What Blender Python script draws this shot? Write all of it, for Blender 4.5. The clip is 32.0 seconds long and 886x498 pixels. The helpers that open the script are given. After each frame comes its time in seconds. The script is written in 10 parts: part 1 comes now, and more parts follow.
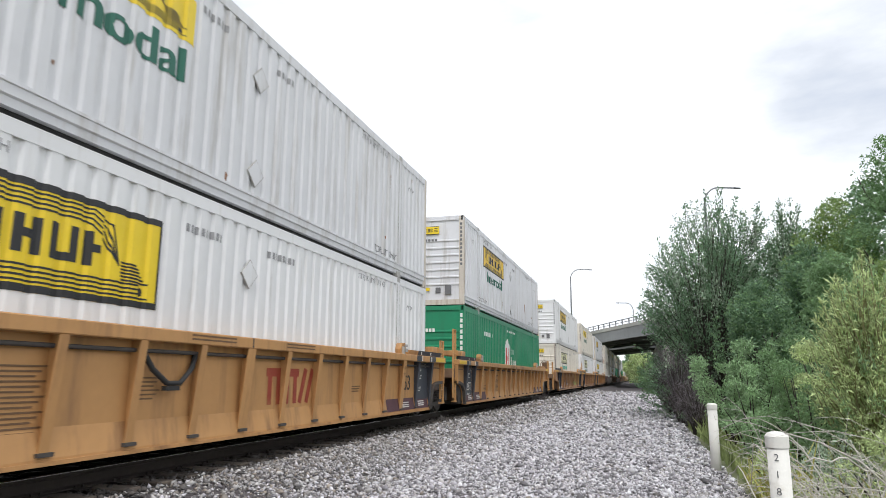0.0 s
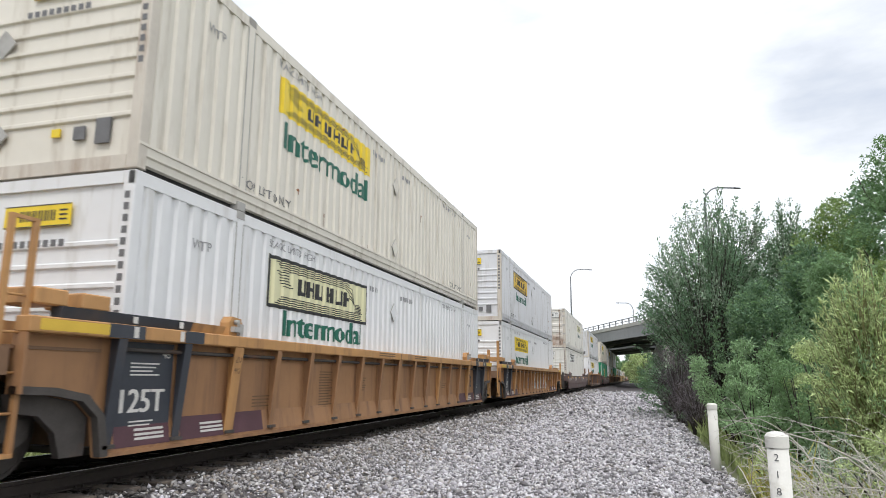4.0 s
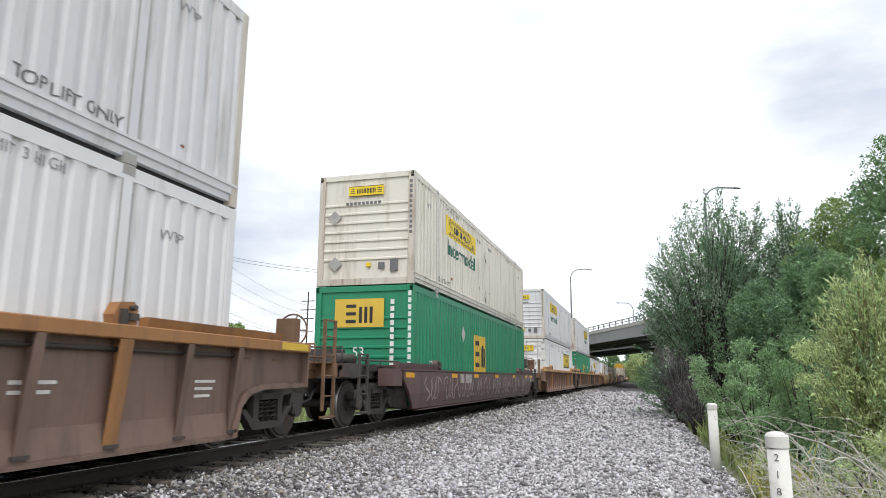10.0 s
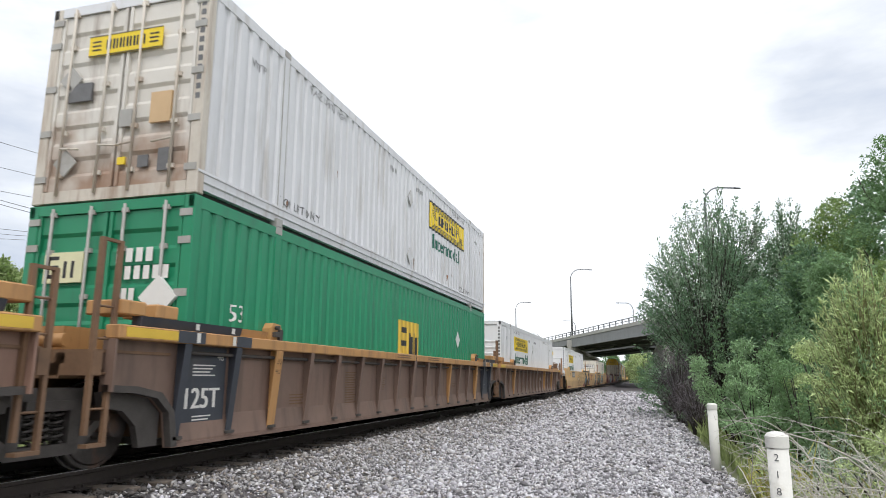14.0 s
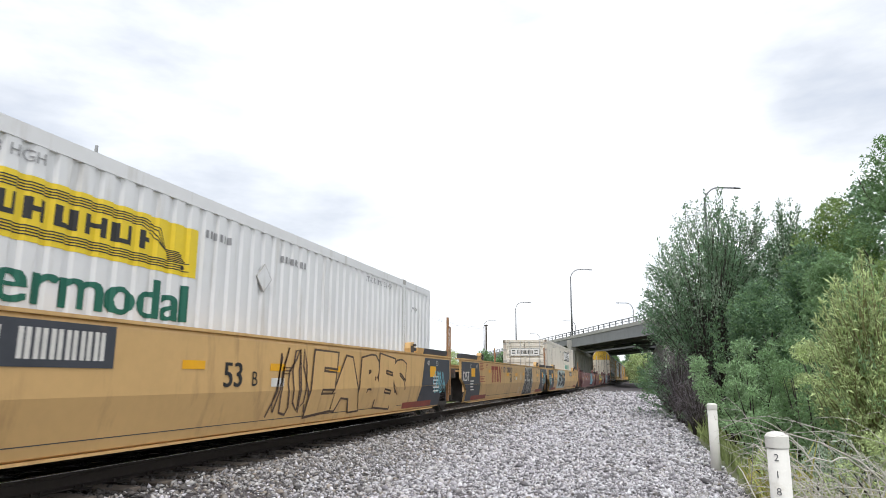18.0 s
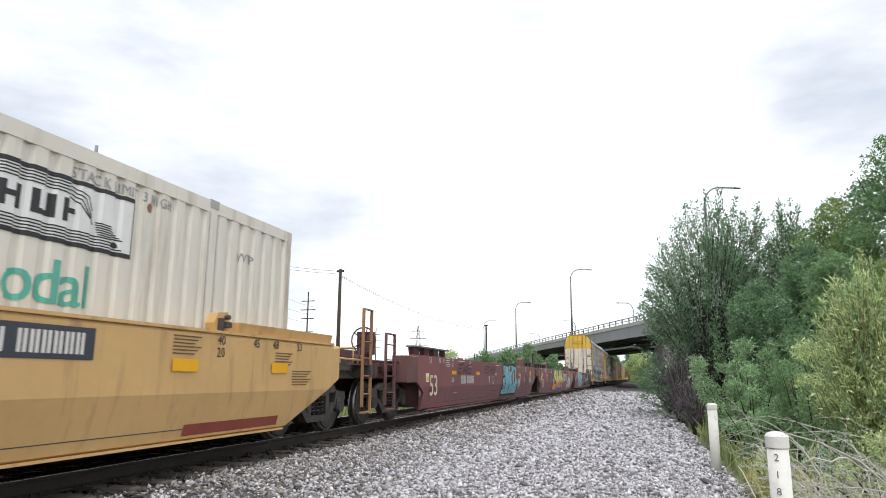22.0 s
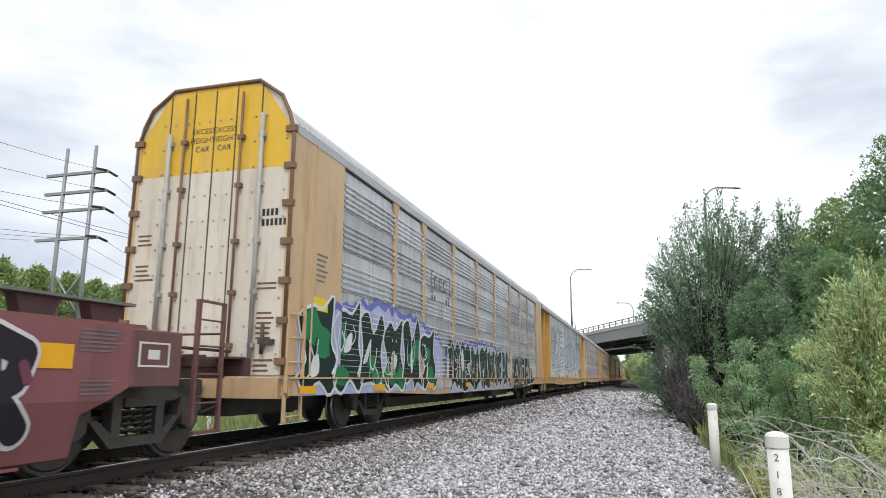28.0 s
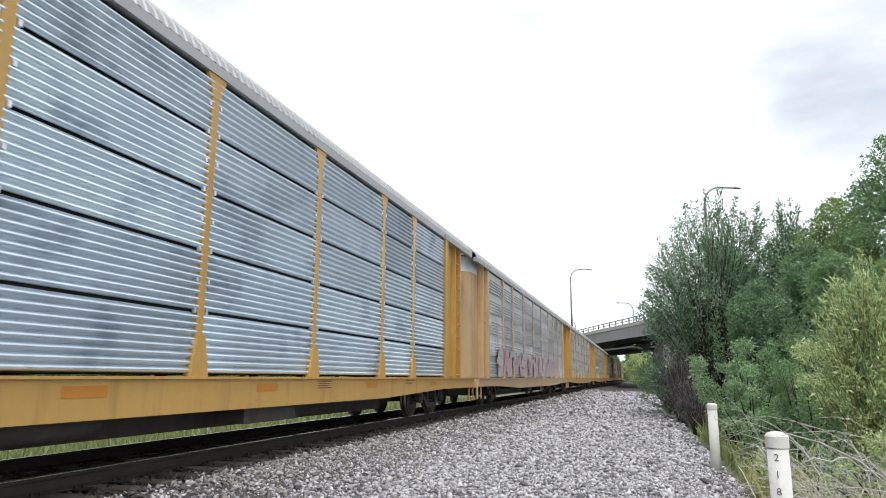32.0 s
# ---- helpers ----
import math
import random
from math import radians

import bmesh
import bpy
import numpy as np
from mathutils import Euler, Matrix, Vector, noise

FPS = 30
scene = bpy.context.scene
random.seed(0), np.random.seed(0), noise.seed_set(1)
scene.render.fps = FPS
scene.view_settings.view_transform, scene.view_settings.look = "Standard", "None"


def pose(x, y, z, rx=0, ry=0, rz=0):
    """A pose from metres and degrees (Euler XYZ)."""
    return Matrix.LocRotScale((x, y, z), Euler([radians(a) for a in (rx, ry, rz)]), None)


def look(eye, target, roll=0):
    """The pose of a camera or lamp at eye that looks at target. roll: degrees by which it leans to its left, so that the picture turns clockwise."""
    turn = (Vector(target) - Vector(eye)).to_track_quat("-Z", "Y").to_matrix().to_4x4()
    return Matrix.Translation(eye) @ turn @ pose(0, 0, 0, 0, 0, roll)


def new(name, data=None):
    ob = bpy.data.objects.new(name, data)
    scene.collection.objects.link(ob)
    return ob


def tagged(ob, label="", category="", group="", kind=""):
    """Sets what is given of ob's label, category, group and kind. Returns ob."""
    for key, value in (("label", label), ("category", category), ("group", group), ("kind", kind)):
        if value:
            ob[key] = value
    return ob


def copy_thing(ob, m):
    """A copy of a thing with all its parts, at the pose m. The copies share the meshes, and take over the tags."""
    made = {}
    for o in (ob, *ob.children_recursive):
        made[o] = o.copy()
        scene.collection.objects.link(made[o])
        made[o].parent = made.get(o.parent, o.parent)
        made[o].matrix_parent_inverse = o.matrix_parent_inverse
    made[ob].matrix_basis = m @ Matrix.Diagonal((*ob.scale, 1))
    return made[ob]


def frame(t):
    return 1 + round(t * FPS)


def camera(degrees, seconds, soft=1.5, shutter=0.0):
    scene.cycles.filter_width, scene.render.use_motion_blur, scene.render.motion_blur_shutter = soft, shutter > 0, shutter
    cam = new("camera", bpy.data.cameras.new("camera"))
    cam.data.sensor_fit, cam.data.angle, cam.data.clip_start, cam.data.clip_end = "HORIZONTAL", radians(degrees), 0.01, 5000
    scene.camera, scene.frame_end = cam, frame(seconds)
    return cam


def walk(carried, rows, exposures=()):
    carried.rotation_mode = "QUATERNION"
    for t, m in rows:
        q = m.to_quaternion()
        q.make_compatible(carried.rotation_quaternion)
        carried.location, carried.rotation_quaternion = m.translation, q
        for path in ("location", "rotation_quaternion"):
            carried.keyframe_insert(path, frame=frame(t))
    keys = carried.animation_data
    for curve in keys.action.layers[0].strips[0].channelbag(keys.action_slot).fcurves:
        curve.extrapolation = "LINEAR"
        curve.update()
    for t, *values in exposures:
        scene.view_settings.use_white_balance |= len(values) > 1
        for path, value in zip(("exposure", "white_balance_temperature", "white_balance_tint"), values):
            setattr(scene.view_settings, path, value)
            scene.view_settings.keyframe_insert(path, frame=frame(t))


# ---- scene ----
# ---- camera: it stands still beside the track; y runs along the rails, z = 0 is the top of the rail ----
TX = -6.473          # the middle of the track
HALF = 1.295         # half the width of a container
cam = camera(67.32, 32.0, soft=0.5, shutter=0.07)
EYE = Vector((0.0, 0.0, 0.975))
YAW, PITCH = radians(16.305), radians(10.945)
AIM = EYE + Vector((-math.sin(YAW) * math.cos(PITCH), math.cos(YAW) * math.cos(PITCH), math.sin(PITCH)))
walk(cam, [(0.0, look(EYE, AIM, 0.274)), (32.0, look(EYE, AIM, 0.274))])
scene.view_settings.exposure = 0.0


def gone(t):
    """Metres that the train has come since the clip's start; it slows down from 14.9 to 10.9 m/s."""
    a = t / 16.0
    return a * (238.8275 + a * (-18.9973 + a * (-4.9996 + a * 2.2395)))


# ---- sky and sun ----
def world_sky():
    w = bpy.data.worlds.new("overcast_sky")
    scene.world = w
    w.use_nodes = True
    nt = w.node_tree
    N, L = nt.nodes, nt.links
    bg = N["Background"]
    sky = N.new("ShaderNodeTexSky")
    sky.sky_type, sky.sun_disc = "NISHITA", False
    sky.sun_elevation, sky.sun_rotation = radians(52), radians(150)
    sky.air_density, sky.dust_density = 1.3, 2.0
    tc = N.new("ShaderNodeTexCoord")
    mp = N.new("ShaderNodeMapping")
    mp.inputs["Scale"].default_value = (1.6, 1.6, 4.5)
    no = N.new("ShaderNodeTexNoise")
    no.inputs["Scale"].default_value, no.inputs["Detail"].default_value = 1.5, 6.0
    no.inputs["Roughness"].default_value = 0.55
    L.new(tc.outputs["Generated"], mp.inputs["Vector"])
    L.new(mp.outputs["Vector"], no.inputs["Vector"])
    # thinner cloud in a few parts of the sky
    masks = []
    for d, lo, hi, amount in SKY_GAPS:
        dot = N.new("ShaderNodeVectorMath")
        dot.operation = "DOT_PRODUCT"
        dot.inputs[1].default_value = Vector(d).normalized()
        L.new(tc.outputs["Generated"], dot.inputs[0])
        r = N.new("ShaderNodeMapRange")
        r.interpolation_type = "SMOOTHSTEP"
        r.inputs["From Min"].default_value, r.inputs["From Max"].default_value = lo, hi
        r.inputs["To Max"].default_value = amount
        L.new(dot.outputs["Value"], r.inputs["Value"])
        masks.append(r.outputs["Result"])
    total = masks[0]
    for m in masks[1:]:
        add = N.new("ShaderNodeMath")
        add.operation = "ADD"
        L.new(total, add.inputs[0])
        L.new(m, add.inputs[1])
        total = add.outputs[0]
    sub = N.new("ShaderNodeMath")
    sub.operation = "SUBTRACT"
    L.new(no.outputs["Fac"], sub.inputs[0])
    L.new(total, sub.inputs[1])
    ramp = N.new("ShaderNodeValToRGB")
    e = ramp.color_ramp.elements
    e[0].position, e[0].color = 0.10, (0.60, 0.68, 0.84, 1)
    e[1].position, e[1].color = 0.44, (1.265, 1.30, 1.37, 1)
    mid = ramp.color_ramp.elements.new(0.26)
    mid.color = (0.88, 0.93, 1.02, 1)
    L.new(sub.outputs[0], ramp.inputs["Fac"])
    mul = N.new("ShaderNodeMixRGB")
    mul.blend_type = "MIX"
    mul.inputs["Fac"].default_value = 0.88
    sc = N.new("ShaderNodeVectorMath")
    sc.operation = "SCALE"
    sc.inputs["Scale"].default_value = 0.10
    L.new(sky.outputs["Color"], sc.inputs[0])
    L.new(sc.outputs["Vector"], mul.inputs["Color1"])
    L.new(ramp.outputs["Color"], mul.inputs["Color2"])
    L.new(mul.outputs["Color"], bg.inputs["Color"])
    bg.inputs["Strength"].default_value = 1.0


SKY_GAPS = [((0.285, 0.875, 0.39), 0.985, 0.9995, 0.17), ((0.16, 0.90, 0.40), 0.992, 0.9998, 0.07), ((0.29, 0.905, 0.30), 0.990, 0.9998, 0.15), ((-0.52, 0.83, 0.20), 0.975, 0.999, 0.15), ((-0.74, 0.60, 0.30), 0.93, 0.99, 0.22)]
world_sky()
sun = new("sun", bpy.data.lights.new("sun", "SUN"))
sun.data.energy, sun.data.angle, sun.data.color = 1.5, radians(14), (1.0, 0.97, 0.93)
sun.matrix_basis = look((0, 0, 30), (-1.6, 5.0, 30 - 8.0))


# ---- materials ----
def mat(name, color, rough=0.6, metal=0.0, vary=0.12, scale=3.0, bump=0.0, bscale=40.0, dirt=None, dirt_amount=0.0, dirt_scale=1.2, streak=False, rnd=0.0, spec=0.5, island=0.0):
    m = bpy.data.materials.new(name)
    m.use_nodes = True
    nt = m.node_tree
    N, L = nt.nodes, nt.links
    b = N["Principled BSDF"]
    b.inputs["Roughness"].default_value, b.inputs["Metallic"].default_value = rough, metal
    b.inputs["Specular IOR Level"].default_value = spec
    tc = N.new("ShaderNodeTexCoord")
    oi = N.new("ShaderNodeObjectInfo")
    sh = N.new("ShaderNodeVectorMath")
    sh.operation = "MULTIPLY_ADD"
    sh.inputs[1].default_value = (1, 1, 1)
    cb = N.new("ShaderNodeCombineXYZ")
    mr = N.new("ShaderNodeMath")
    mr.operation = "MULTIPLY"
    mr.inputs[1].default_value = 37.0
    L.new(oi.outputs["Random"], mr.inputs[0])
    for k in range(3):
        L.new(mr.outputs[0], cb.inputs[k])
    L.new(tc.outputs["Object"], sh.inputs[0])
    L.new(cb.outputs[0], sh.inputs[2])
    vec = sh.outputs["Vector"]
    n1 = N.new("ShaderNodeTexNoise")
    n1.inputs["Scale"].default_value, n1.inputs["Detail"].default_value = scale, 5.0
    L.new(vec, n1.inputs["Vector"])
    n2 = N.new("ShaderNodeTexNoise")
    n2.inputs["Scale"].default_value, n2.inputs["Detail"].default_value = scale * 11.0, 3.0
    L.new(vec, n2.inputs["Vector"])
    add = N.new("ShaderNodeMath")
    add.operation = "MULTIPLY_ADD"
    add.inputs[1].default_value = 0.4
    L.new(n2.outputs["Fac"], add.inputs[0])
    L.new(n1.outputs["Fac"], add.inputs[2])
    val = N.new("ShaderNodeMapRange")
    val.inputs["From Min"].default_value, val.inputs["From Max"].default_value = 0.4, 1.0
    val.inputs["To Min"].default_value, val.inputs["To Max"].default_value = 1.0 - vary, 1.0 + vary
    L.new(add.outputs[0], val.inputs["Value"])
    fac = val.outputs["Result"]
    for src, amt in ((oi.outputs["Random"], rnd), (None, island)):
        if amt:
            if src is None:
                g = N.new("ShaderNodeNewGeometry")
                src = g.outputs["Random Per Island"]
            r2 = N.new("ShaderNodeMapRange")
            r2.inputs["To Min"].default_value, r2.inputs["To Max"].default_value = 1.0 - amt, 1.0 + amt
            L.new(src, r2.inputs["Value"])
            mm = N.new("ShaderNodeMath")
            mm.operation = "MULTIPLY"
            L.new(fac, mm.inputs[0])
            L.new(r2.outputs["Result"], mm.inputs[1])
            fac = mm.outputs[0]
    col = N.new("ShaderNodeVectorMath")
    col.operation = "SCALE"
    col.inputs[0].default_value = color
    L.new(fac, col.inputs["Scale"])
    out = col.outputs["Vector"]
    if dirt:
        nd = N.new("ShaderNodeTexNoise")
        nd.inputs["Scale"].default_value, nd.inputs["Detail"].default_value = dirt_scale, 7.0
        nd.inputs["Roughness"].default_value = 0.65
        if streak:
            mp = N.new("ShaderNodeMapping")
            mp.inputs["Scale"].default_value = (3.0, 3.0, 0.35)
            L.new(vec, mp.inputs["Vector"])
            L.new(mp.outputs["Vector"], nd.inputs["Vector"])
        else:
            L.new(vec, nd.inputs["Vector"])
        rr = N.new("ShaderNodeMapRange")
        rr.inputs["From Min"].default_value, rr.inputs["From Max"].default_value = 0.62 - 0.3 * dirt_amount, 0.86 - 0.3 * dirt_amount
        rr.inputs["To Max"].default_value = 0.85
        L.new(nd.outputs["Fac"], rr.inputs["Value"])
        mx = N.new("ShaderNodeMixRGB")
        L.new(rr.outputs["Result"], mx.inputs["Fac"])
        L.new(out, mx.inputs["Color1"])
        mx.inputs["Color2"].default_value = (*dirt, 1)
        out = mx.outputs["Color"]
    L.new(out, b.inputs["Base Color"])
    if bump:
        nb = N.new("ShaderNodeTexNoise")
        nb.inputs["Scale"].default_value, nb.inputs["Detail"].default_value = bscale, 4.0
        L.new(vec, nb.inputs["Vector"])
        bp = N.new("ShaderNodeBump")
        bp.inputs["Strength"].default_value, bp.inputs["Distance"].default_value = bump, 0.02
        L.new(nb.outputs["Fac"], bp.inputs["Height"])
        L.new(bp.outputs["Normal"], b.inputs["Normal"])
    return m


GRIME = (0.16, 0.13, 0.10)
RUST = (0.22, 0.10, 0.05)
M = dict(
    white=mat("white_container_paint", (0.77, 0.775, 0.785), 0.45, vary=0.05, scale=0.6, dirt=(0.45, 0.42, 0.37), dirt_amount=0.2, streak=True),
    white2=mat("grey_white_container_paint", (0.685, 0.69, 0.715), 0.45, vary=0.06, scale=0.6, dirt=(0.40, 0.37, 0.33), dirt_amount=0.35, streak=True),
    warm=mat("warm_white_container_paint", (0.75, 0.735, 0.685), 0.48, vary=0.06, scale=0.6, dirt=(0.46, 0.41, 0.33), dirt_amount=0.32, streak=True),
    cream=mat("yellowed_white_container_paint", (0.73, 0.69, 0.61), 0.5, vary=0.06, scale=0.6, dirt=(0.42, 0.36, 0.28), dirt_amount=0.35, streak=True),
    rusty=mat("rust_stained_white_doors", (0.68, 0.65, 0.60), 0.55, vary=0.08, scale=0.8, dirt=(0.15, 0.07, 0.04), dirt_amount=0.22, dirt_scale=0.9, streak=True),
    green=mat("green_container_paint", (0.014, 0.245, 0.120), 0.45, vary=0.10, scale=0.6, dirt=(0.03, 0.15, 0.09), dirt_amount=0.3, streak=True),
    rail_grey=mat("grimy_container_rail", (0.40, 0.39, 0.37), 0.55, vary=0.12, scale=2, dirt=GRIME, dirt_amount=0.3),
    # also paints the shade in gaps under containers and behind carrier panels
    gap=mat("black_rubber_undercoat_and_gap_shade", (0.03, 0.03, 0.03), 0.8),
    tan=mat("ochre_railcar_paint", (0.50, 0.268, 0.103), 0.55, vary=0.12, scale=0.8, dirt=(0.20, 0.10, 0.05), dirt_amount=0.38, streak=True),
    tan2=mat("bright_ochre_railcar_paint", (0.63, 0.40, 0.165), 0.5, vary=0.10, scale=0.8, dirt=(0.32, 0.18, 0.08), dirt_amount=0.3, streak=True),
    brown=mat("weathered_red_brown_railcar_paint", (0.20, 0.13, 0.10), 0.6, vary=0.14, scale=0.8, dirt=(0.10, 0.07, 0.055), dirt_amount=0.42, streak=True),
    brown2=mat("dull_reddish_brown_railcar_paint", (0.285, 0.172, 0.128), 0.6, vary=0.14, scale=0.8, dirt=(0.14, 0.085, 0.06), dirt_amount=0.42, streak=True),
    grimy=mat("rust_tinged_white_frame", (0.60, 0.55, 0.48), 0.55, vary=0.10, scale=1.5, dirt=(0.30, 0.19, 0.12), dirt_amount=0.45, dirt_scale=2.5, streak=True),
    endbrown=mat("rusty_brown_end_fittings", (0.20, 0.115, 0.065), 0.65, vary=0.2, scale=2, dirt=(0.10, 0.06, 0.04), dirt_amount=0.4),
    # near-black: the shade under the bridge is put into this colour
    soffit=mat("bridge_soffit_with_painted_shade", (0.10, 0.10, 0.10), 0.9, vary=0.15, scale=0.4),
    tanbrown=mat("rusting_brown_ochre_railcar_paint", (0.34, 0.18, 0.085), 0.6, vary=0.14, scale=0.8, dirt=(0.15, 0.08, 0.05), dirt_amount=0.45, streak=True),
    fec=mat("dark_brown_railcar_paint", (0.14, 0.085, 0.08), 0.55, vary=0.12, scale=0.8, dirt=(0.06, 0.045, 0.04), dirt_amount=0.4, streak=True),
    maroon=mat("maroon_railcar_paint", (0.240, 0.085, 0.090), 0.5, vary=0.12, scale=0.7, dirt=(0.15, 0.06, 0.058), dirt_amount=0.36, streak=True),
    black=mat("black_railcar_paint", (0.046, 0.051, 0.064), 0.55, vary=0.2, scale=1.5, dirt=(0.09, 0.07, 0.06), dirt_amount=0.25),
    steel=mat("grimy_truck_steel", (0.078, 0.069, 0.063), 0.7, metal=0.2, vary=0.25, scale=5, bump=0.2, dirt=RUST, dirt_amount=0.15),
    tread=mat("polished_wheel_tread", (0.34, 0.33, 0.32), 0.35, metal=0.9, vary=0.1),
    plum=mat("dull_purple_stripe", (0.085, 0.035, 0.045), 0.6, vary=0.2, scale=3),
    brick=mat("worn_brick_red_stripe", (0.26, 0.055, 0.035), 0.6, vary=0.2, scale=3),
    maroon2=mat("sooty_maroon_paint", (0.085, 0.035, 0.035), 0.6, vary=0.2, scale=2, dirt=(0.05, 0.04, 0.035), dirt_amount=0.4),
    # grease-dark ballast and stones, darkened further to paint the train's shade
    trackbed=mat("grease_and_shade_dark_ballast", (0.05, 0.045, 0.042), 0.9, vary=0.35, scale=5, bump=0.8, bscale=22),
    tstone=mat("grease_and_shade_dark_stone", (0.085, 0.076, 0.07), 0.85, vary=0.25, scale=9, bump=0.3, island=0.5),
    railtop=mat("polished_rail_head", (0.62, 0.62, 0.63), 0.22, metal=0.95, vary=0.08, scale=1),
    railweb=mat("rusted_rail_web", (0.04, 0.031, 0.027), 0.8, vary=0.2, scale=4, bump=0.2),
    maroonbrown=mat("dirty_maroon_brown_paint", (0.150, 0.068, 0.062), 0.6, vary=0.2, scale=2, dirt=(0.09, 0.06, 0.05), dirt_amount=0.4),
    rackgrey=mat("weathered_grey_steel", (0.16, 0.165, 0.15), 0.6, vary=0.25, scale=3),
    tie=mat("weathered_timber_tie", (0.13, 0.105, 0.085), 0.9, vary=0.3, scale=5, bump=0.5, bscale=30, rnd=0.3),
    yellow=mat("yellow_sign_vinyl", (0.82, 0.60, 0.02), 0.45, vary=0.06),
    oyellow=mat("orange_yellow_reflector", (0.85, 0.42, 0.01), 0.45, vary=0.08),
    inkblue=mat("navy_spray_paint", (0.05, 0.055, 0.14), 0.5, vary=0.1),
    ink=mat("black_lettering", (0.02, 0.02, 0.022), 0.5, vary=0.1),
    fade=mat("worn_grey_lettering", (0.15, 0.15, 0.155), 0.6, vary=0.25, scale=6),
    navy=mat("dark_green_lettering", (0.008, 0.12, 0.08), 0.5, vary=0.1),
    teal=mat("faded_teal_lettering", (0.10, 0.42, 0.33), 0.5, vary=0.15),
    chalk=mat("white_stencil_paint", (0.68, 0.66, 0.62), 0.6, vary=0.12, scale=6),
    redp=mat("worn_red_lettering", (0.32, 0.055, 0.03), 0.6, vary=0.2, scale=5, dirt=(0.42, 0.22, 0.07), dirt_amount=0.25),
    red=mat("red_logo_paint", (0.55, 0.03, 0.03), 0.5),
    cloth=mat("white_sign_vinyl", (0.76, 0.76, 0.74), 0.5, vary=0.05),
    galv=mat("galvanised_corrugated_panel", (0.73, 0.74, 0.775), 0.34, metal=0.4, vary=0.20, scale=0.5, rnd=0.16, dirt=(0.33, 0.33, 0.35), dirt_amount=0.42, streak=True),
    galvflat=mat("dull_flat_galvanised_sheet", (0.56, 0.575, 0.60), 0.42, metal=0.35, vary=0.2, scale=0.6, rnd=0.22, dirt=(0.30, 0.30, 0.32), dirt_amount=0.35, streak=True),
    galvb=mat("bluish_galvanised_panel", (0.70, 0.81, 0.93), 0.24, metal=0.5, vary=0.16, scale=0.5, rnd=0.16, dirt=(0.26, 0.33, 0.42), dirt_amount=0.28),
    roofg=mat("galvanised_roof_sheet", (0.42, 0.43, 0.44), 0.5, metal=0.4, vary=0.12, scale=0.8),
    ryel=mat("railcar_yellow_paint", (0.555, 0.335, 0.095), 0.5, vary=0.10, scale=0.7, dirt=(0.36, 0.20, 0.07), dirt_amount=0.3, streak=True),
    rtan=mat("faded_tan_railcar_paint", (0.58, 0.40, 0.225), 0.55, vary=0.10, scale=0.7, dirt=(0.38, 0.22, 0.10), dirt_amount=0.3, streak=True),
    rdoor=mat("cream_end_door_paint", (0.66, 0.60, 0.50), 0.5, vary=0.10, scale=0.7, dirt=(0.42, 0.31, 0.20), dirt_amount=0.35, streak=True),
    concrete=mat("weathered_concrete", (0.40, 0.39, 0.36), 0.85, vary=0.12, scale=0.3, bump=0.15, bscale=8, dirt=(0.24, 0.22, 0.20), dirt_amount=0.35, streak=True),
    girder=mat("grey_painted_girder", (0.23, 0.235, 0.235), 0.65, vary=0.12, scale=0.3, dirt=(0.14, 0.13, 0.125), dirt_amount=0.3, streak=True),
    lampsteel=mat("galvanised_lamp_steel", (0.22, 0.23, 0.24), 0.45, metal=0.6, vary=0.1),
    polesteel=mat("grey_steel_pole", (0.27, 0.28, 0.28), 0.5, metal=0.4, vary=0.1, scale=1),
    wood=mat("dark_creosoted_pole", (0.055, 0.043, 0.033), 0.9, vary=0.25, scale=4, bump=0.3),
    wire=mat("aluminium_wire", (0.12, 0.12, 0.13), 0.5, metal=0.4),
    post=mat("chipped_white_post_paint", (0.74, 0.73, 0.69), 0.6, vary=0.08, scale=6, bump=0.1, dirt=(0.42, 0.38, 0.30), dirt_amount=0.12, dirt_scale=5),
    bark=mat("grey_brown_bark", (0.06, 0.052, 0.045), 0.95, vary=0.3, scale=4, bump=0.6, bscale=15),
    twig=mat("dry_grey_twig", (0.52, 0.49, 0.45), 0.9, vary=0.2, scale=6),
    stem=mat("olive_willow_stem", (0.24, 0.23, 0.11), 0.8, vary=0.2, scale=6),
    stone=mat("grey_ballast_stone", (0.37, 0.357, 0.365), 0.9, vary=0.3, scale=14, bump=0.3, island=0.12, spec=0.3),
    shoulder=mat("dark_ballast_stone", (0.25, 0.24, 0.235), 0.9, vary=0.3, scale=14, bump=0.3, island=0.15, spec=0.3),
    # kept near black to paint the shade in the gaps between stones
    gravel=mat("grey_gravel_with_gap_shade", (0.085, 0.076, 0.08), 0.95, vary=0.35, scale=7, bump=0.8, bscale=22, dirt=(0.13, 0.115, 0.10), dirt_amount=0.2),
    soil=mat("grassy_ground", (0.13, 0.145, 0.07), 0.95, vary=0.35, scale=0.6, bump=0.6, bscale=9, dirt=(0.15, 0.13, 0.08), dirt_amount=0.3),
)


def mixed_stone(m, colors):
    """Stones of several kinds: each loose piece takes one colour of the row."""
    N, L = m.node_tree.nodes, m.node_tree.links
    geo, ramp = N.new("ShaderNodeNewGeometry"), N.new("ShaderNodeValToRGB")
    ramp.color_ramp.interpolation = "CONSTANT"
    e = ramp.color_ramp.elements
    while len(e) < len(colors):
        e.new(0.5)
    for k, c in enumerate(colors):
        e[k].position, e[k].color = k / len(colors), (*c, 1)
    L.new(geo.outputs["Random Per Island"], ramp.inputs["Fac"])
    for n in N:
        if n.type == "VECT_MATH" and n.operation == "SCALE":
            L.new(ramp.outputs["Color"], n.inputs[0])


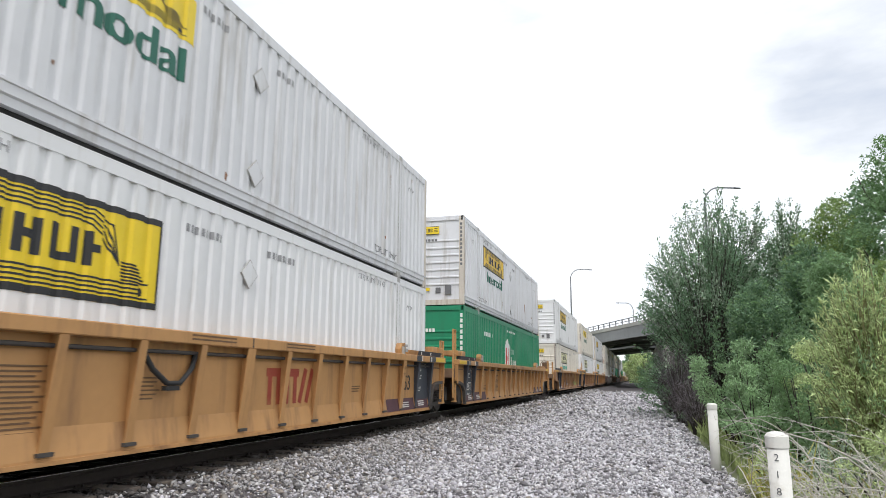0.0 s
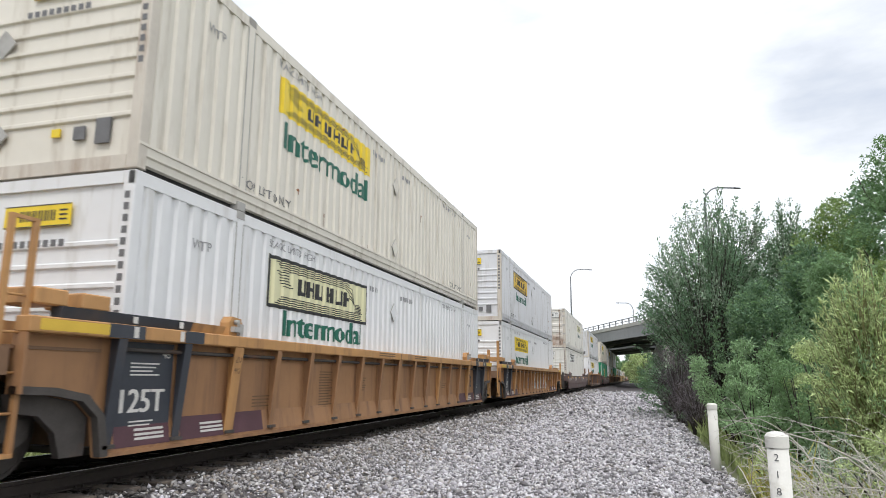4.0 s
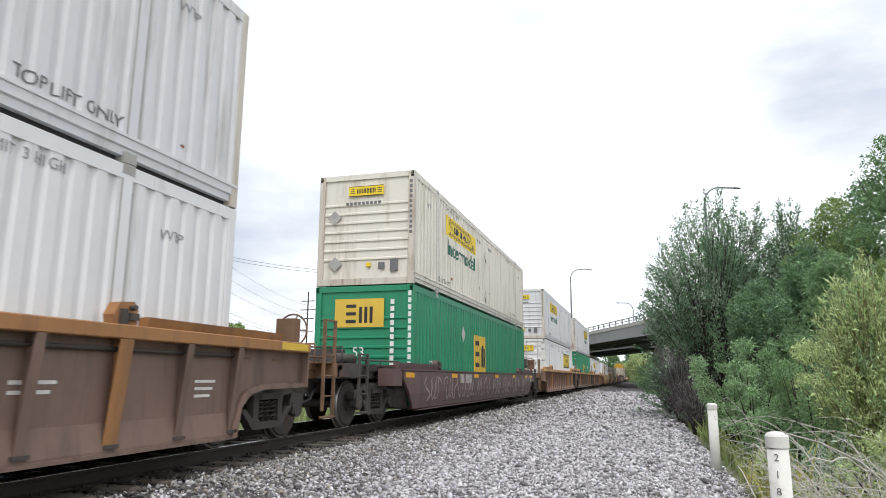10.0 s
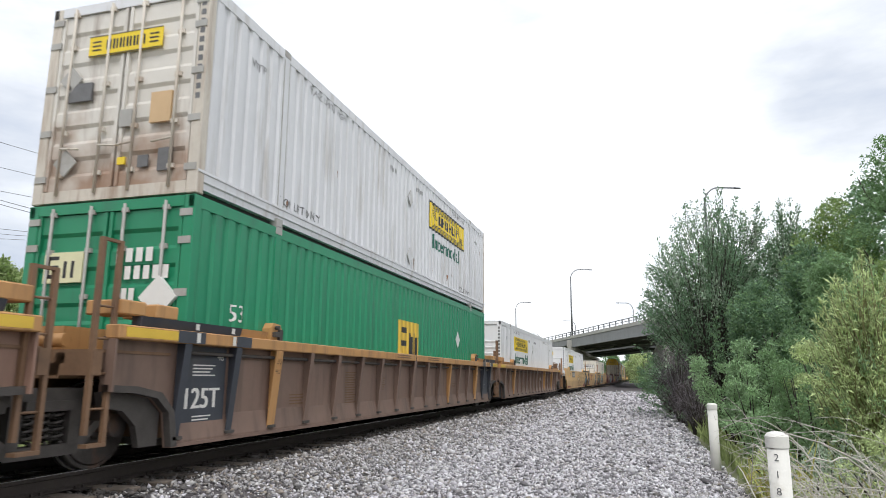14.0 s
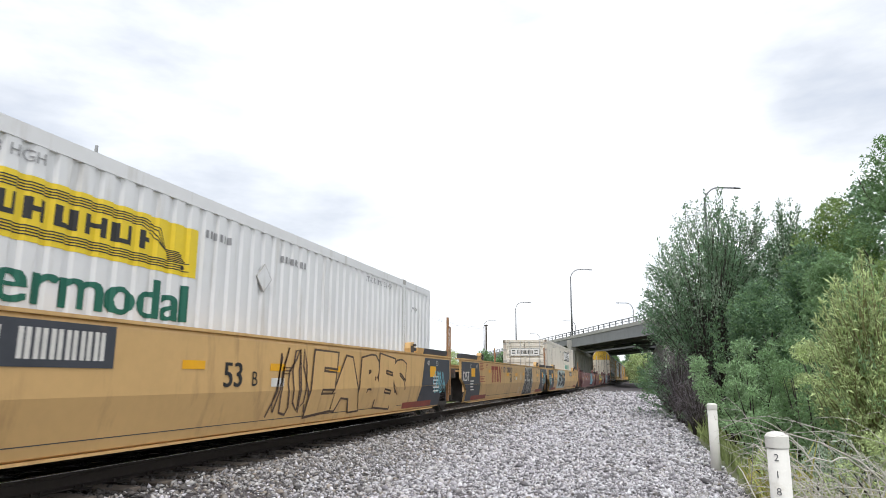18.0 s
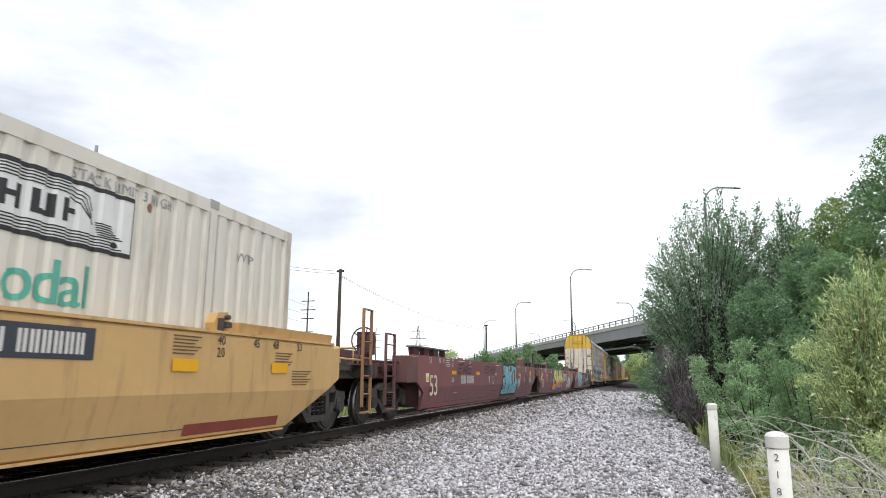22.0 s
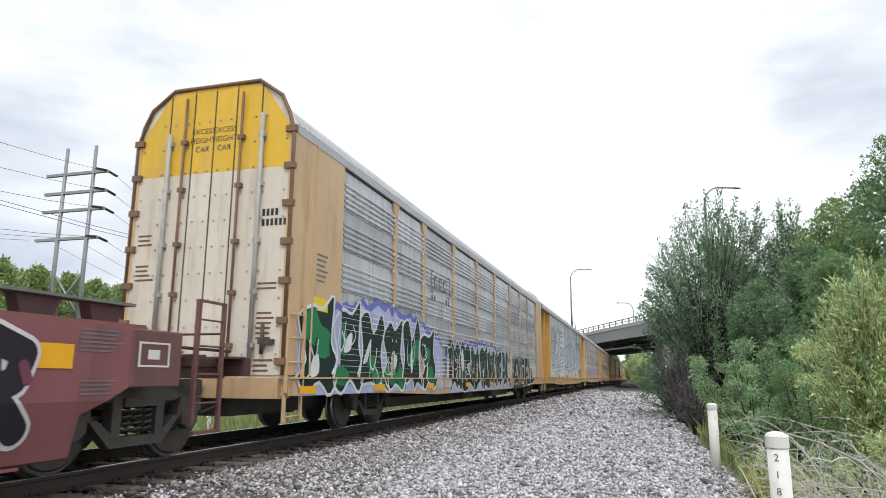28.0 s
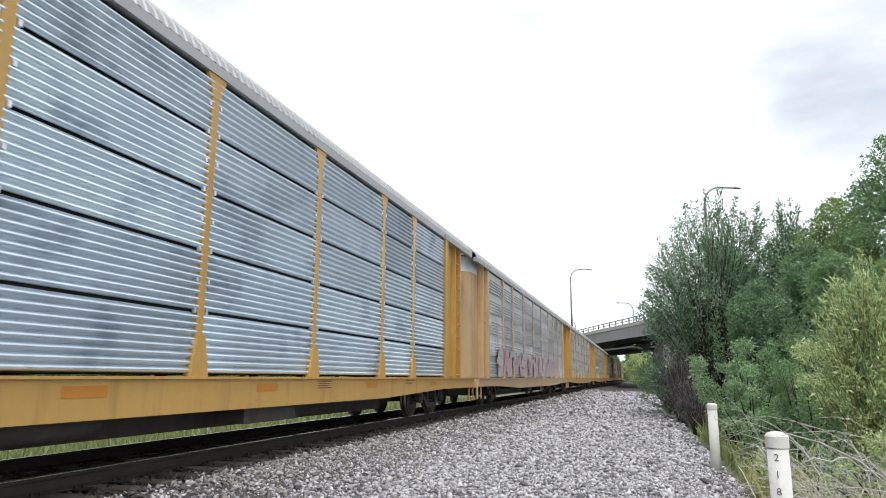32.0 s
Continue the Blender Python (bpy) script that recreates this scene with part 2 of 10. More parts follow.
mixed_stone(M["stone"], [(0.64, 0.63, 0.665), (0.25, 0.245, 0.26), (0.47, 0.455, 0.485), (0.38, 0.36, 0.365), (0.74, 0.73, 0.76), (0.30, 0.29, 0.31), (0.55, 0.535, 0.565), (0.16, 0.155, 0.162), (0.60, 0.58, 0.62), (0.55, 0.53, 0.53)])
mixed_stone(M["shoulder"], [(0.44, 0.43, 0.42), (0.19, 0.182, 0.18), (0.31, 0.30, 0.295), (0.56, 0.55, 0.55), (0.24, 0.22, 0.20), (0.13, 0.122, 0.118), (0.38, 0.365, 0.36), (0.30, 0.265, 0.23)])


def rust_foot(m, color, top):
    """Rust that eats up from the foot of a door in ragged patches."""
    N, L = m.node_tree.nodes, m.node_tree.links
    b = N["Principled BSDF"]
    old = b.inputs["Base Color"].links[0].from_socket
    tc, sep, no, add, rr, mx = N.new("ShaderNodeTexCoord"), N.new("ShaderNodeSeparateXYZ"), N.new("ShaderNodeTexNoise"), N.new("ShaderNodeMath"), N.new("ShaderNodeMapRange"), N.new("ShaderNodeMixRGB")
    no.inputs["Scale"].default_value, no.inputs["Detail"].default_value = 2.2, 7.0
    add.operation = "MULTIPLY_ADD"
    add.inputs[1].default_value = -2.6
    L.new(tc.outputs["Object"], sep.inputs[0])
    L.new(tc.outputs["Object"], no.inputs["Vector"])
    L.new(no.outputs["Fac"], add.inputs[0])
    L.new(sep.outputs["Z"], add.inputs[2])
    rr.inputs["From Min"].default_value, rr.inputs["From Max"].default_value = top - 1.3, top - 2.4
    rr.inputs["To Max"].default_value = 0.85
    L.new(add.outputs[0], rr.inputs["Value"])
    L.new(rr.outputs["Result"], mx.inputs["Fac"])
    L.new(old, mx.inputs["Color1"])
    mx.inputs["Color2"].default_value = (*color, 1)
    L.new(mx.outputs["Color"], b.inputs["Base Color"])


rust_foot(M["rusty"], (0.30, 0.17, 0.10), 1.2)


def leafy(name, color, light):
    """A leaf that lets some light through, each one a little different."""
    m = mat(name, color, 0.55, vary=0.2, scale=0.8, island=0.55, rnd=0.1, spec=0.45)
    nt = m.node_tree
    N, L = nt.nodes, nt.links
    b, out = N["Principled BSDF"], N["Material Output"]
    tr = N.new("ShaderNodeBsdfTranslucent")
    tr.inputs["Color"].default_value = (*light, 1)
    mx = N.new("ShaderNodeMixShader")
    mx.inputs["Fac"].default_value = 0.33
    L.new(b.outputs["BSDF"], mx.inputs[1])
    L.new(tr.outputs["BSDF"], mx.inputs[2])
    L.new(mx.outputs["Shader"], out.inputs["Surface"])
    return m


LEAF = dict(
    dark=leafy("dark_green_leaf", (0.122, 0.218, 0.125), (0.22, 0.35, 0.18)),
    mid=leafy("mid_green_leaf", (0.18, 0.295, 0.145), (0.28, 0.45, 0.19)),
    fresh=leafy("fresh_green_leaf", (0.275, 0.42, 0.225), (0.37, 0.55, 0.26)),
    olive=leafy("olive_green_leaf", (0.215, 0.305, 0.105), (0.32, 0.45, 0.14)),
    light=leafy("yellow_green_leaf", (0.46, 0.55, 0.27), (0.55, 0.66, 0.31)),
    grey=leafy("silvery_green_leaf", (0.35, 0.44, 0.33), (0.38, 0.49, 0.33)),
    dry=leafy("dry_purple_brown_twig_leaf", (0.20, 0.175, 0.19), (0.13, 0.115, 0.12)),
    grass=leafy("weedy_grass_blade", (0.27, 0.32, 0.13), (0.3, 0.38, 0.14)),
    straw=leafy("yellowed_grass_blade", (0.55, 0.52, 0.16), (0.55, 0.54, 0.16)),
)


# ---- mesh helpers ----
def bm_new():
    return bmesh.new()


def box(bm, x0, x1, y0, y1, z0, z1, skew=0.0):
    """A box; skew shifts its lower edge in x."""
    v = [bm.verts.new(c) for c in ((x0 + skew, y0, z0), (x1 + skew, y0, z0), (x1 + skew, y1, z0), (x0 + skew, y1, z0), (x0, y0, z1), (x1, y0, z1), (x1, y1, z1), (x0, y1, z1))]
    for f in ((0, 3, 2, 1), (4, 5, 6, 7), (0, 1, 5, 4), (1, 2, 6, 5), (2, 3, 7, 6), (3, 0, 4, 7)):
        bm.faces.new([v[i] for i in f])
    return bm


def prism(bm, pts, axis, a, b):
    """A flat outline, drawn out along an axis from a to b. Outline pairs: (y, z) for x, (x, z) for y, (x, y) for z."""
    def at(p, k):
        return (k, p[0], p[1]) if axis == "x" else (p[0], k, p[1]) if axis == "y" else (p[0], p[1], k)
    lo = [bm.verts.new(at(p, a)) for p in pts]
    hi = [bm.verts.new(at(p, b)) for p in pts]
    n = len(pts)
    bm.faces.new(lo)
    bm.faces.new(hi[::-1])
    for i in range(n):
        bm.faces.new((lo[i], hi[i], hi[(i + 1) % n], lo[(i + 1) % n]))
    bmesh.ops.recalc_face_normals(bm, faces=bm.faces)
    return bm


def tube(bm, p, q, r, r2=None, n=8, caps=True):
    p, q = Vector(p), Vector(q)
    r2 = r if r2 is None else r2
    d = (q - p).normalized()
    u = d.orthogonal().normalized()
    w = d.cross(u)
    a, b = [], []
    for i in range(n):
        c = u * math.cos(2 * math.pi * i / n) + w * math.sin(2 * math.pi * i / n)
        a.append(bm.verts.new(p + c * r))
        b.append(bm.verts.new(q + c * r2))
    for i in range(n):
        f = bm.faces.new((a[i], b[i], b[(i + 1) % n], a[(i + 1) % n]))
        f.smooth = True
    if caps:
        bm.faces.new(a)
        bm.faces.new(b[::-1])
    return bm


def pipe(bm, pts, r, n=6):
    """One bent tube through the points."""
    rings = []
    for i, p in enumerate(pts):
        d = (pts[min(i + 1, len(pts) - 1)] - pts[max(i - 1, 0)]).normalized()
        u = d.cross(Vector((0.13, 0.31, 0.94))).normalized()
        w = d.cross(u)
        rings.append([bm.verts.new(p + (u * math.cos(2 * math.pi * k / n) + w * math.sin(2 * math.pi * k / n)) * r) for k in range(n)])
    for a, b in zip(rings, rings[1:]):
        for k in range(n):
            bm.faces.new((a[k], b[k], b[(k + 1) % n], a[(k + 1) % n])).smooth = True
    bm.faces.new(rings[0])
    bm.faces.new(rings[-1][::-1])
    return bm


def mesh_of(name, bm, material):
    bmesh.ops.recalc_face_normals(bm, faces=bm.faces)
    me = bpy.data.meshes.new(name)
    bm.to_mesh(me)
    bm.free()
    me.materials.append(material)
    return me


def part(name, bm, material, parent, label="", at=None):
    """One mesh object under a thing or a part; bm may be a finished mesh that alike pieces share."""
    me = bm if isinstance(bm, bpy.types.Mesh) else mesh_of(name, bm, material)
    ob = new(name, me)
    ob.parent = parent
    if at is not None:
        ob.matrix_basis = at
    if label:
        ob["label"] = label
    if name in SMALL:
        ob["kind"] = "stuff"
    return ob


SMALL = ("code_mark", "rust_spot", "rivets", "bolts", "insulators", "panel_clips", "stencil_note", "number_mark", "reflector_strip", "chord_mark", "panel_clip", "sign_lettering", "graffiti", "lettering")


def thing(name, label, category, group="", kind="", at=None):
    ob = new(name)
    ob.empty_display_size = 0.2
    if at is not None:
        ob.matrix_basis = at
    return tagged(ob, label, category, group, kind)


def solid(name, bm, material, label, category, group="", kind="", at=None):
    me = bm if isinstance(bm, bpy.types.Mesh) else mesh_of(name, bm, material)
    ob = new(name, me)
    if at is not None:
        ob.matrix_basis = at
    return tagged(ob, label, category, group, kind)


def quick_mesh(name, verts, faces, material):
    """A large mesh from arrays: verts n x 3, faces m x k."""
    me = bpy.data.meshes.new(name)
    k = faces.shape[1]
    me.vertices.add(len(verts))
    me.vertices.foreach_set("co", np.asarray(verts, np.float32).ravel())
    me.loops.add(faces.size)
    me.loops.foreach_set("vertex_index", faces.astype(np.int32).ravel())
    me.polygons.add(len(faces))
    me.polygons.foreach_set("loop_start", np.arange(len(faces), dtype=np.int32) * k)
    me.update(calc_edges=True)
    me.validate()
    me.materials.append(material)
    return me


FONT_CACHE = {}


def letters(text, height, swell=0.0):
    """Flat outline of a text, as a list of polygons in its own plane, centred; the built-in font."""
    key = (text, round(height, 3), swell)
    if key not in FONT_CACHE:
        cu = bpy.data.curves.new("lettering", "FONT")
        cu.body, cu.size, cu.align_x, cu.align_y = text, height * 1.38, "CENTER", "CENTER"
        cu.resolution_u, cu.offset = 3, swell
        ob = bpy.data.objects.new("lettering", cu)
        scene.collection.objects.link(ob)
        bpy.context.view_layer.update()
        me = bpy.data.meshes.new_from_object(ob.evaluated_get(bpy.context.evaluated_depsgraph_get()))
        pts = np.array([v.co[:2] for v in me.vertices])
        pts -= (pts.min(0) + pts.max(0)) / 2
        FONT_CACHE[key] = (pts, [tuple(f.vertices) for f in me.polygons])
        bpy.data.objects.remove(ob)
        bpy.data.curves.remove(cu)
        bpy.data.meshes.remove(me)
    return FONT_CACHE[key]


def islands(count, faces):
    """The number of its own letter for each vertex of a lettering."""
    root = list(range(count))

    def find(a):
        while root[a] != a:
            root[a] = root[root[a]]
            a = root[a]
        return a
    for f in faces:
        for b in f[1:]:
            root[find(f[0])] = find(b)
    order = {}
    return [order.setdefault(find(a), len(order)) for a in range(count)]


def side_text(bm, text, height, y, z, x, lean=0.0, stretch=1.0, bold=0.0):
    """Lettering on a side that faces +x; it reads along +y."""
    pts, faces = letters(text, height)
    for dx in ((0.0,) if not bold else (-bold, 0.0, bold)):
        v = [bm.verts.new((x + dx * 0.01, y + (a + lean * b) * stretch + dx, z + b)) for a, b in pts]
        for f in faces:
            bm.faces.new([v[i] for i in f])
    return bm


def side_bar(bm, y0, y1, z0, z1, x):
    bm.faces.new([bm.verts.new(c) for c in ((x, y0, z0), (x, y1, z0), (x, y1, z1), (x, y0, z1))])
    # sheet added under the deck, coloured dark as its shade
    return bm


def end_text(bm, text, height, x, z, y):
    """Lettering on an end that faces the camera (-y); it reads along +x."""
    pts, faces = letters(text, height)
    v = [bm.verts.new((x + a, y, z + b)) for a, b in pts]
    # inner girders take the dark soffit colour as painted shade
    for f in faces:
        bm.faces.new([v[i] for i in f])
    return bm


def end_bar(bm, x0, x1, z0, z1, y):
    bm.faces.new([bm.verts.new(c) for c in ((x0, y, z0), (x1, y, z0), (x1, y, z1), (x0, y, z1))])
    return bm


PITCH_C, DEPTH_C = 0.282, 0.034


def wave(y):
    """How far the corrugated side stands back from its outer face at y."""
    a = (y / PITCH_C) % 1.0
    if a < 0.50:
        return 0.0
    if a < 0.62:
        return (a - 0.50) / 0.12 * DEPTH_C
    if a < 0.88:
        return DEPTH_C
    return (1.0 - a) / 0.12 * DEPTH_C


def wave_stops(y0, y1):
    s = {round(y0, 4), round(y1, 4)}
    for k in range(int(math.floor(y0 / PITCH_C)) - 1, int(math.ceil(y1 / PITCH_C)) + 1):
        for a in (0.0, 0.50, 0.62, 0.88):
            y = (k + a) * PITCH_C
            if y0 < y < y1:
                s.add(round(y, 4))
    return sorted(s)


def hug(bm):
    """Lets flat lettering on a container's side follow the corrugations."""
    ys = [v.co.y for v in bm.verts]
    for y in wave_stops(min(ys), max(ys))[1:-1]:
        geom = list(bm.verts) + list(bm.edges) + list(bm.faces)
        bmesh.ops.bisect_plane(bm, geom=geom, dist=1e-5, plane_co=(0, y, 0), plane_no=(0, 1, 0))
    for v in bm.verts:
        v.co.x -= wave(v.co.y)
    return bm


# ---- ground, ballast and track ----
def profile(x):
    """Height of the ground across the track."""
    d = x - TX
    pts = ((-3000, -1.2), (-60, -1.2), (-9.0, -1.0), (-4.2, -0.85), (-2.0, -0.24), (-1.5, -0.215), (1.5, -0.215), (1.95, -0.26), (2.9, -0.50), (4.5, -0.52), (7.3, -0.47), (8.2, -0.62), (12.0, -0.75), (60, -0.9), (3000, -0.9))
    for (a, za), (b, zb) in zip(pts, pts[1:]):
        if a <= d <= b:
            return za + (zb - za) * (d - a) / (b - a)
    return -1.0


def ground():
    xs = [-2500, -600, -200, -90, -60, -40, -28, -20, -15.5, -13, -11, -9.5, -8.5, -8, -5, -4.5, -4.0, -3.5, -2.5, -1.5, -0.5, 0.4, 1.0, 1.5, 2.0, 3, 4.5, 6, 9, 14, 25, 60, 200, 600, 2500]
    ys = [-60, -30, -10, -4, 0, 3, 5, 7, 9, 12, 15, 19, 24, 30, 40, 55, 75, 100, 140, 200, 300, 600, 1200, 2600]
    v, f = [], []
    for y in ys:
        for x in xs:
            rough = 0.06 if (x > 1.2 or x < -9) else 0.0
            v.append((x, y, profile(x) - 0.03 + rough * noise.noise((x * 0.4, y * 0.4, 0))))
    n = len(xs)
    for j in range(len(ys) - 1):
        for i in range(n - 1):
            f.append((j * n + i, j * n + i + 1, (j + 1) * n + i + 1, (j + 1) * n + i))
    ob = new("ground", quick_mesh("ground", np.array(v), np.array(f), M["soil"]))
    return tagged(ob, "rough grassy ground beside the railway", "ground", kind="structure")


def ballast():
    """The gravel bed: a finely uneven sheet and, near the camera, loose stones on it."""
    xs = np.concatenate([np.linspace(TX - 2.6, TX + 1.5, 14), np.linspace(TX + 1.7, 1.25, 60)])
    ys = np.concatenate([np.linspace(-6, 26, 220), np.geomspace(26.5, 460, 70)])
    v = []
    for y in ys:
        for i, x in enumerate(xs):
            wob = 0.14 * noise.noise((3.1, y * 0.35, 0)) if i == len(xs) - 1 else 0.0
            z = profile(x) + 0.014 * noise.noise((x * 9, y * 9, 0)) + 0.035 * noise.noise((x * 1.1, y * 1.1, 5))
            v.append((x + wob, y, z))
    n = len(xs)
    idx = np.arange(len(ys) * n).reshape(len(ys), n)
    f = np.stack([idx[:-1, :-1], idx[:-1, 1:], idx[1:, 1:], idx[1:, :-1]], -1).reshape(-1, 4)
    # strip by the rails that carries the painted shade of the train
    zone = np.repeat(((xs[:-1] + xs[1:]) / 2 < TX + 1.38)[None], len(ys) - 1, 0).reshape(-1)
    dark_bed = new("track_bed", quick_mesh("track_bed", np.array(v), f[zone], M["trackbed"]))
    tagged(dark_bed, "ballast between and beside the rails, dark with grease and painted train shade", "ballast", kind="structure")
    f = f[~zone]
    # dark sheet shows between the pale stones as their painted gap shade
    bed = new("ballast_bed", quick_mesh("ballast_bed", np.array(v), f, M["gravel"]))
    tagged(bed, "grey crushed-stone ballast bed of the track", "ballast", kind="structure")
    # stones
    rng = np.random.default_rng(5)
    gem = np.array([(1, 0, 0), (0, 1, 0), (-1, 0, 0), (0, -1, 0), (0, 0, 1), (0, 0, -1)], float)
    tri = np.array([(0, 1, 4), (1, 2, 4), (2, 3, 4), (3, 0, 4), (1, 0, 5), (2, 1, 5), (3, 2, 5), (0, 3, 5)])
    zones = ((-6.0, 4.0, 90, 0.026), (4.0, 7.0, 420, 0.022), (7.0, 12.0, 1350, 0.0195), (12.0, 18.0, 860, 0.0235), (18.0, 26.0, 440, 0.031), (26.0, 40.0, 160, 0.043), (40.0, 75.0, 36, 0.064))
    px, py, ps = [], [], []
    for y0, y1, per, size in zones:
        for x0, x1, k in ((TX + 0.80, 1.3, 1.0), (TX - 0.6, TX + 0.62, 0.45)):
            cnt = int((y1 - y0) * (x1 - x0) * per * k)
            px.append(rng.uniform(x0, x1, cnt))
            py.append(rng.uniform(y0, y1, cnt))
            ps.append(size * rng.lognormal(0, 0.33, cnt))
    px, py, ps = np.concatenate(px), np.concatenate(py), np.concatenate(ps)
    keep = ~((px > 0.9) & (rng.random(len(px)) < 0.5))
    px, py, ps = px[keep], py[keep], ps[keep]
    c = len(px)
    shape = gem[None] * rng.uniform(0.60, 1.30, (c, 6, 1)) + rng.uniform(-0.32, 0.32, (c, 6, 3))
    shape = shape * rng.uniform(0.6, 1.45, (c, 1, 3))
    a = rng.uniform(0, 2 * np.pi, c)
    b = rng.uniform(-0.75, 0.75, c)
    ca, sa, cb, sb = np.cos(a)[:, None], np.sin(a)[:, None], np.cos(b)[:, None], np.sin(b)[:, None]
    x, y, z = shape[..., 0], shape[..., 1], shape[..., 2] * 0.72
    x, z = x * cb - z * sb, x * sb + z * cb
    x, y = x * ca - y * sa, x * sa + y * ca
    base = np.array([profile(q) for q in px]) + rng.uniform(-0.1, 0.95, c) * ps
    V = np.stack([x * ps[:, None] + px[:, None], y * ps[:, None] + py[:, None], z * ps[:, None] + base[:, None]], -1).reshape(-1, 3)
    F = tri[None] + (np.arange(c) * 6)[:, None, None]
    # dirty: stones by the rails, greased and painted dark as train shade
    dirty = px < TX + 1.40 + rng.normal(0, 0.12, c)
    # a darker kind of stone, more frequent towards the track
    darker = ~dirty & (rng.random(c) < np.clip((TX + 3.5 - px) / 2.0, 0.06, 0.85))
    st = new("shoulder_stones", quick_mesh("shoulder_stones", V, F[darker].reshape(-1, 3), M["shoulder"]))
    tagged(st, "dark ballast stones on the track's shoulder", "gravel", kind="stuff")
    st = new("ballast_stones", quick_mesh("ballast_stones", V, F[~dirty & ~darker].reshape(-1, 3), M["stone"]))
    tagged(st, "loose angular grey ballast stones", "gravel", kind="stuff")
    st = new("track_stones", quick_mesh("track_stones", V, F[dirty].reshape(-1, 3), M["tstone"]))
    tagged(st, "dark ballast stones round the rails, greased and painted with train shade", "gravel", kind="stuff")


def track():
    tr = thing("railway_track", "single railway track with rusty rails on timber ties", "railway track", kind="structure", at=pose(TX, 0, 0))
    half = [(0.0, 0.0), (0.030, 0.0), (0.036, -0.008), (0.036, -0.036), (0.012, -0.046), (0.009, -0.135), (0.070, -0.155), (0.070, -0.168), (0.0, -0.168)]
    pts = half + [(-x, z) for x, z in half[-2:0:-1]]
    for side in (1, -1):
        bm = prism(bm_new(), [(x + side * 0.7535, z) for x, z in pts], "y", -30, 460)
        rail = part("rail", bm, M["railweb"], tr)
        box(b2 := bm_new(), side * 0.7535 - 0.029, side * 0.7535 + 0.029, -30, 460, -0.004, 0.003)
        part("running_surface", b2, M["railtop"], rail, "polished steel running surface")
    shapes = []
    for k in range(3):
        bm = box(bm_new(), -1.30, 1.30, -0.115, 0.115, -0.36, -0.172)
        bmesh.ops.bevel(bm, geom=bm.edges[:], offset=0.012, segments=1, affect="EDGES")
        for v in bm.verts:
            v.co += Vector((noise.noise(v.co * 3 + Vector((k, 0, 0))) * 0.03, noise.noise(v.co * 5 + Vector((0, k, 0))) * 0.012, 0))
        shapes.append(mesh_of("tie", bm, M["tie"]))
    for i in range(290):
        part("tie", shapes[i % 3], None, tr, at=pose(random.uniform(-0.05, 0.05), -4 + i * 0.53 + random.uniform(-0.03, 0.03), random.uniform(-0.008, 0.004), 0, 0, random.uniform(-1.2, 1.2)))
    plate = box(bm_new(), -0.17, 0.17, -0.09, 0.09, -0.176, -0.166)
    for sx in (-1, 1):
        for sy in (-0.05, 0.05):
            box(plate, sx * 0.085 - 0.012, sx * 0.085 + 0.012, sy - 0.012, sy + 0.012, -0.17, -0.135)
    plate = mesh_of("tie_plate", plate, M["railweb"])
    for i in range(70):
        for side in (-1, 1):
            part("tie_plate", plate, None, tr, at=pose(side * 0.7535, -1 + i * 0.53, 0))


ground()
ballast()


# ---- railcar trucks ----
def wheelset_mesh():
    bm = bm_new()
    tube(bm, (-1.02, 0, 0), (1.02, 0, 0), 0.085, n=12)
    for s in (-1, 1):
        for x0, x1, r in ((0.68, 0.715, 0.485), (0.715, 0.815, 0.46)):
            tube(bm, (s * x0, 0, 0), (s * x1, 0, 0), r, r - 0.006, n=32)
        tube(bm, (s * 0.815, 0, 0), (s * 0.835, 0, 0), 0.42, 0.40, n=32)
        tube(bm, (s * 0.835, 0, 0), (s * 0.86, 0, 0), 0.15, 0.12, n=16)
        for k in range(3):
            a = k * 2.094
            tube(bm, (s * 1.0, 0.05 * math.cos(a), 0.05 * math.sin(a)), (s * 1.035, 0.05 * math.cos(a), 0.05 * math.sin(a)), 0.016, n=6)
    bm.normal_update()
    for f in bm.faces:
        c = f.calc_center_median()
        f.material_index = int(0.69 < abs(c.x) < 0.822 and math.hypot(c.y, c.z) > 0.40 and abs(f.normal.x) < 0.9)
    me = mesh_of("wheelset", bm, M["steel"])
    me.materials.append(M["tread"])
    return me


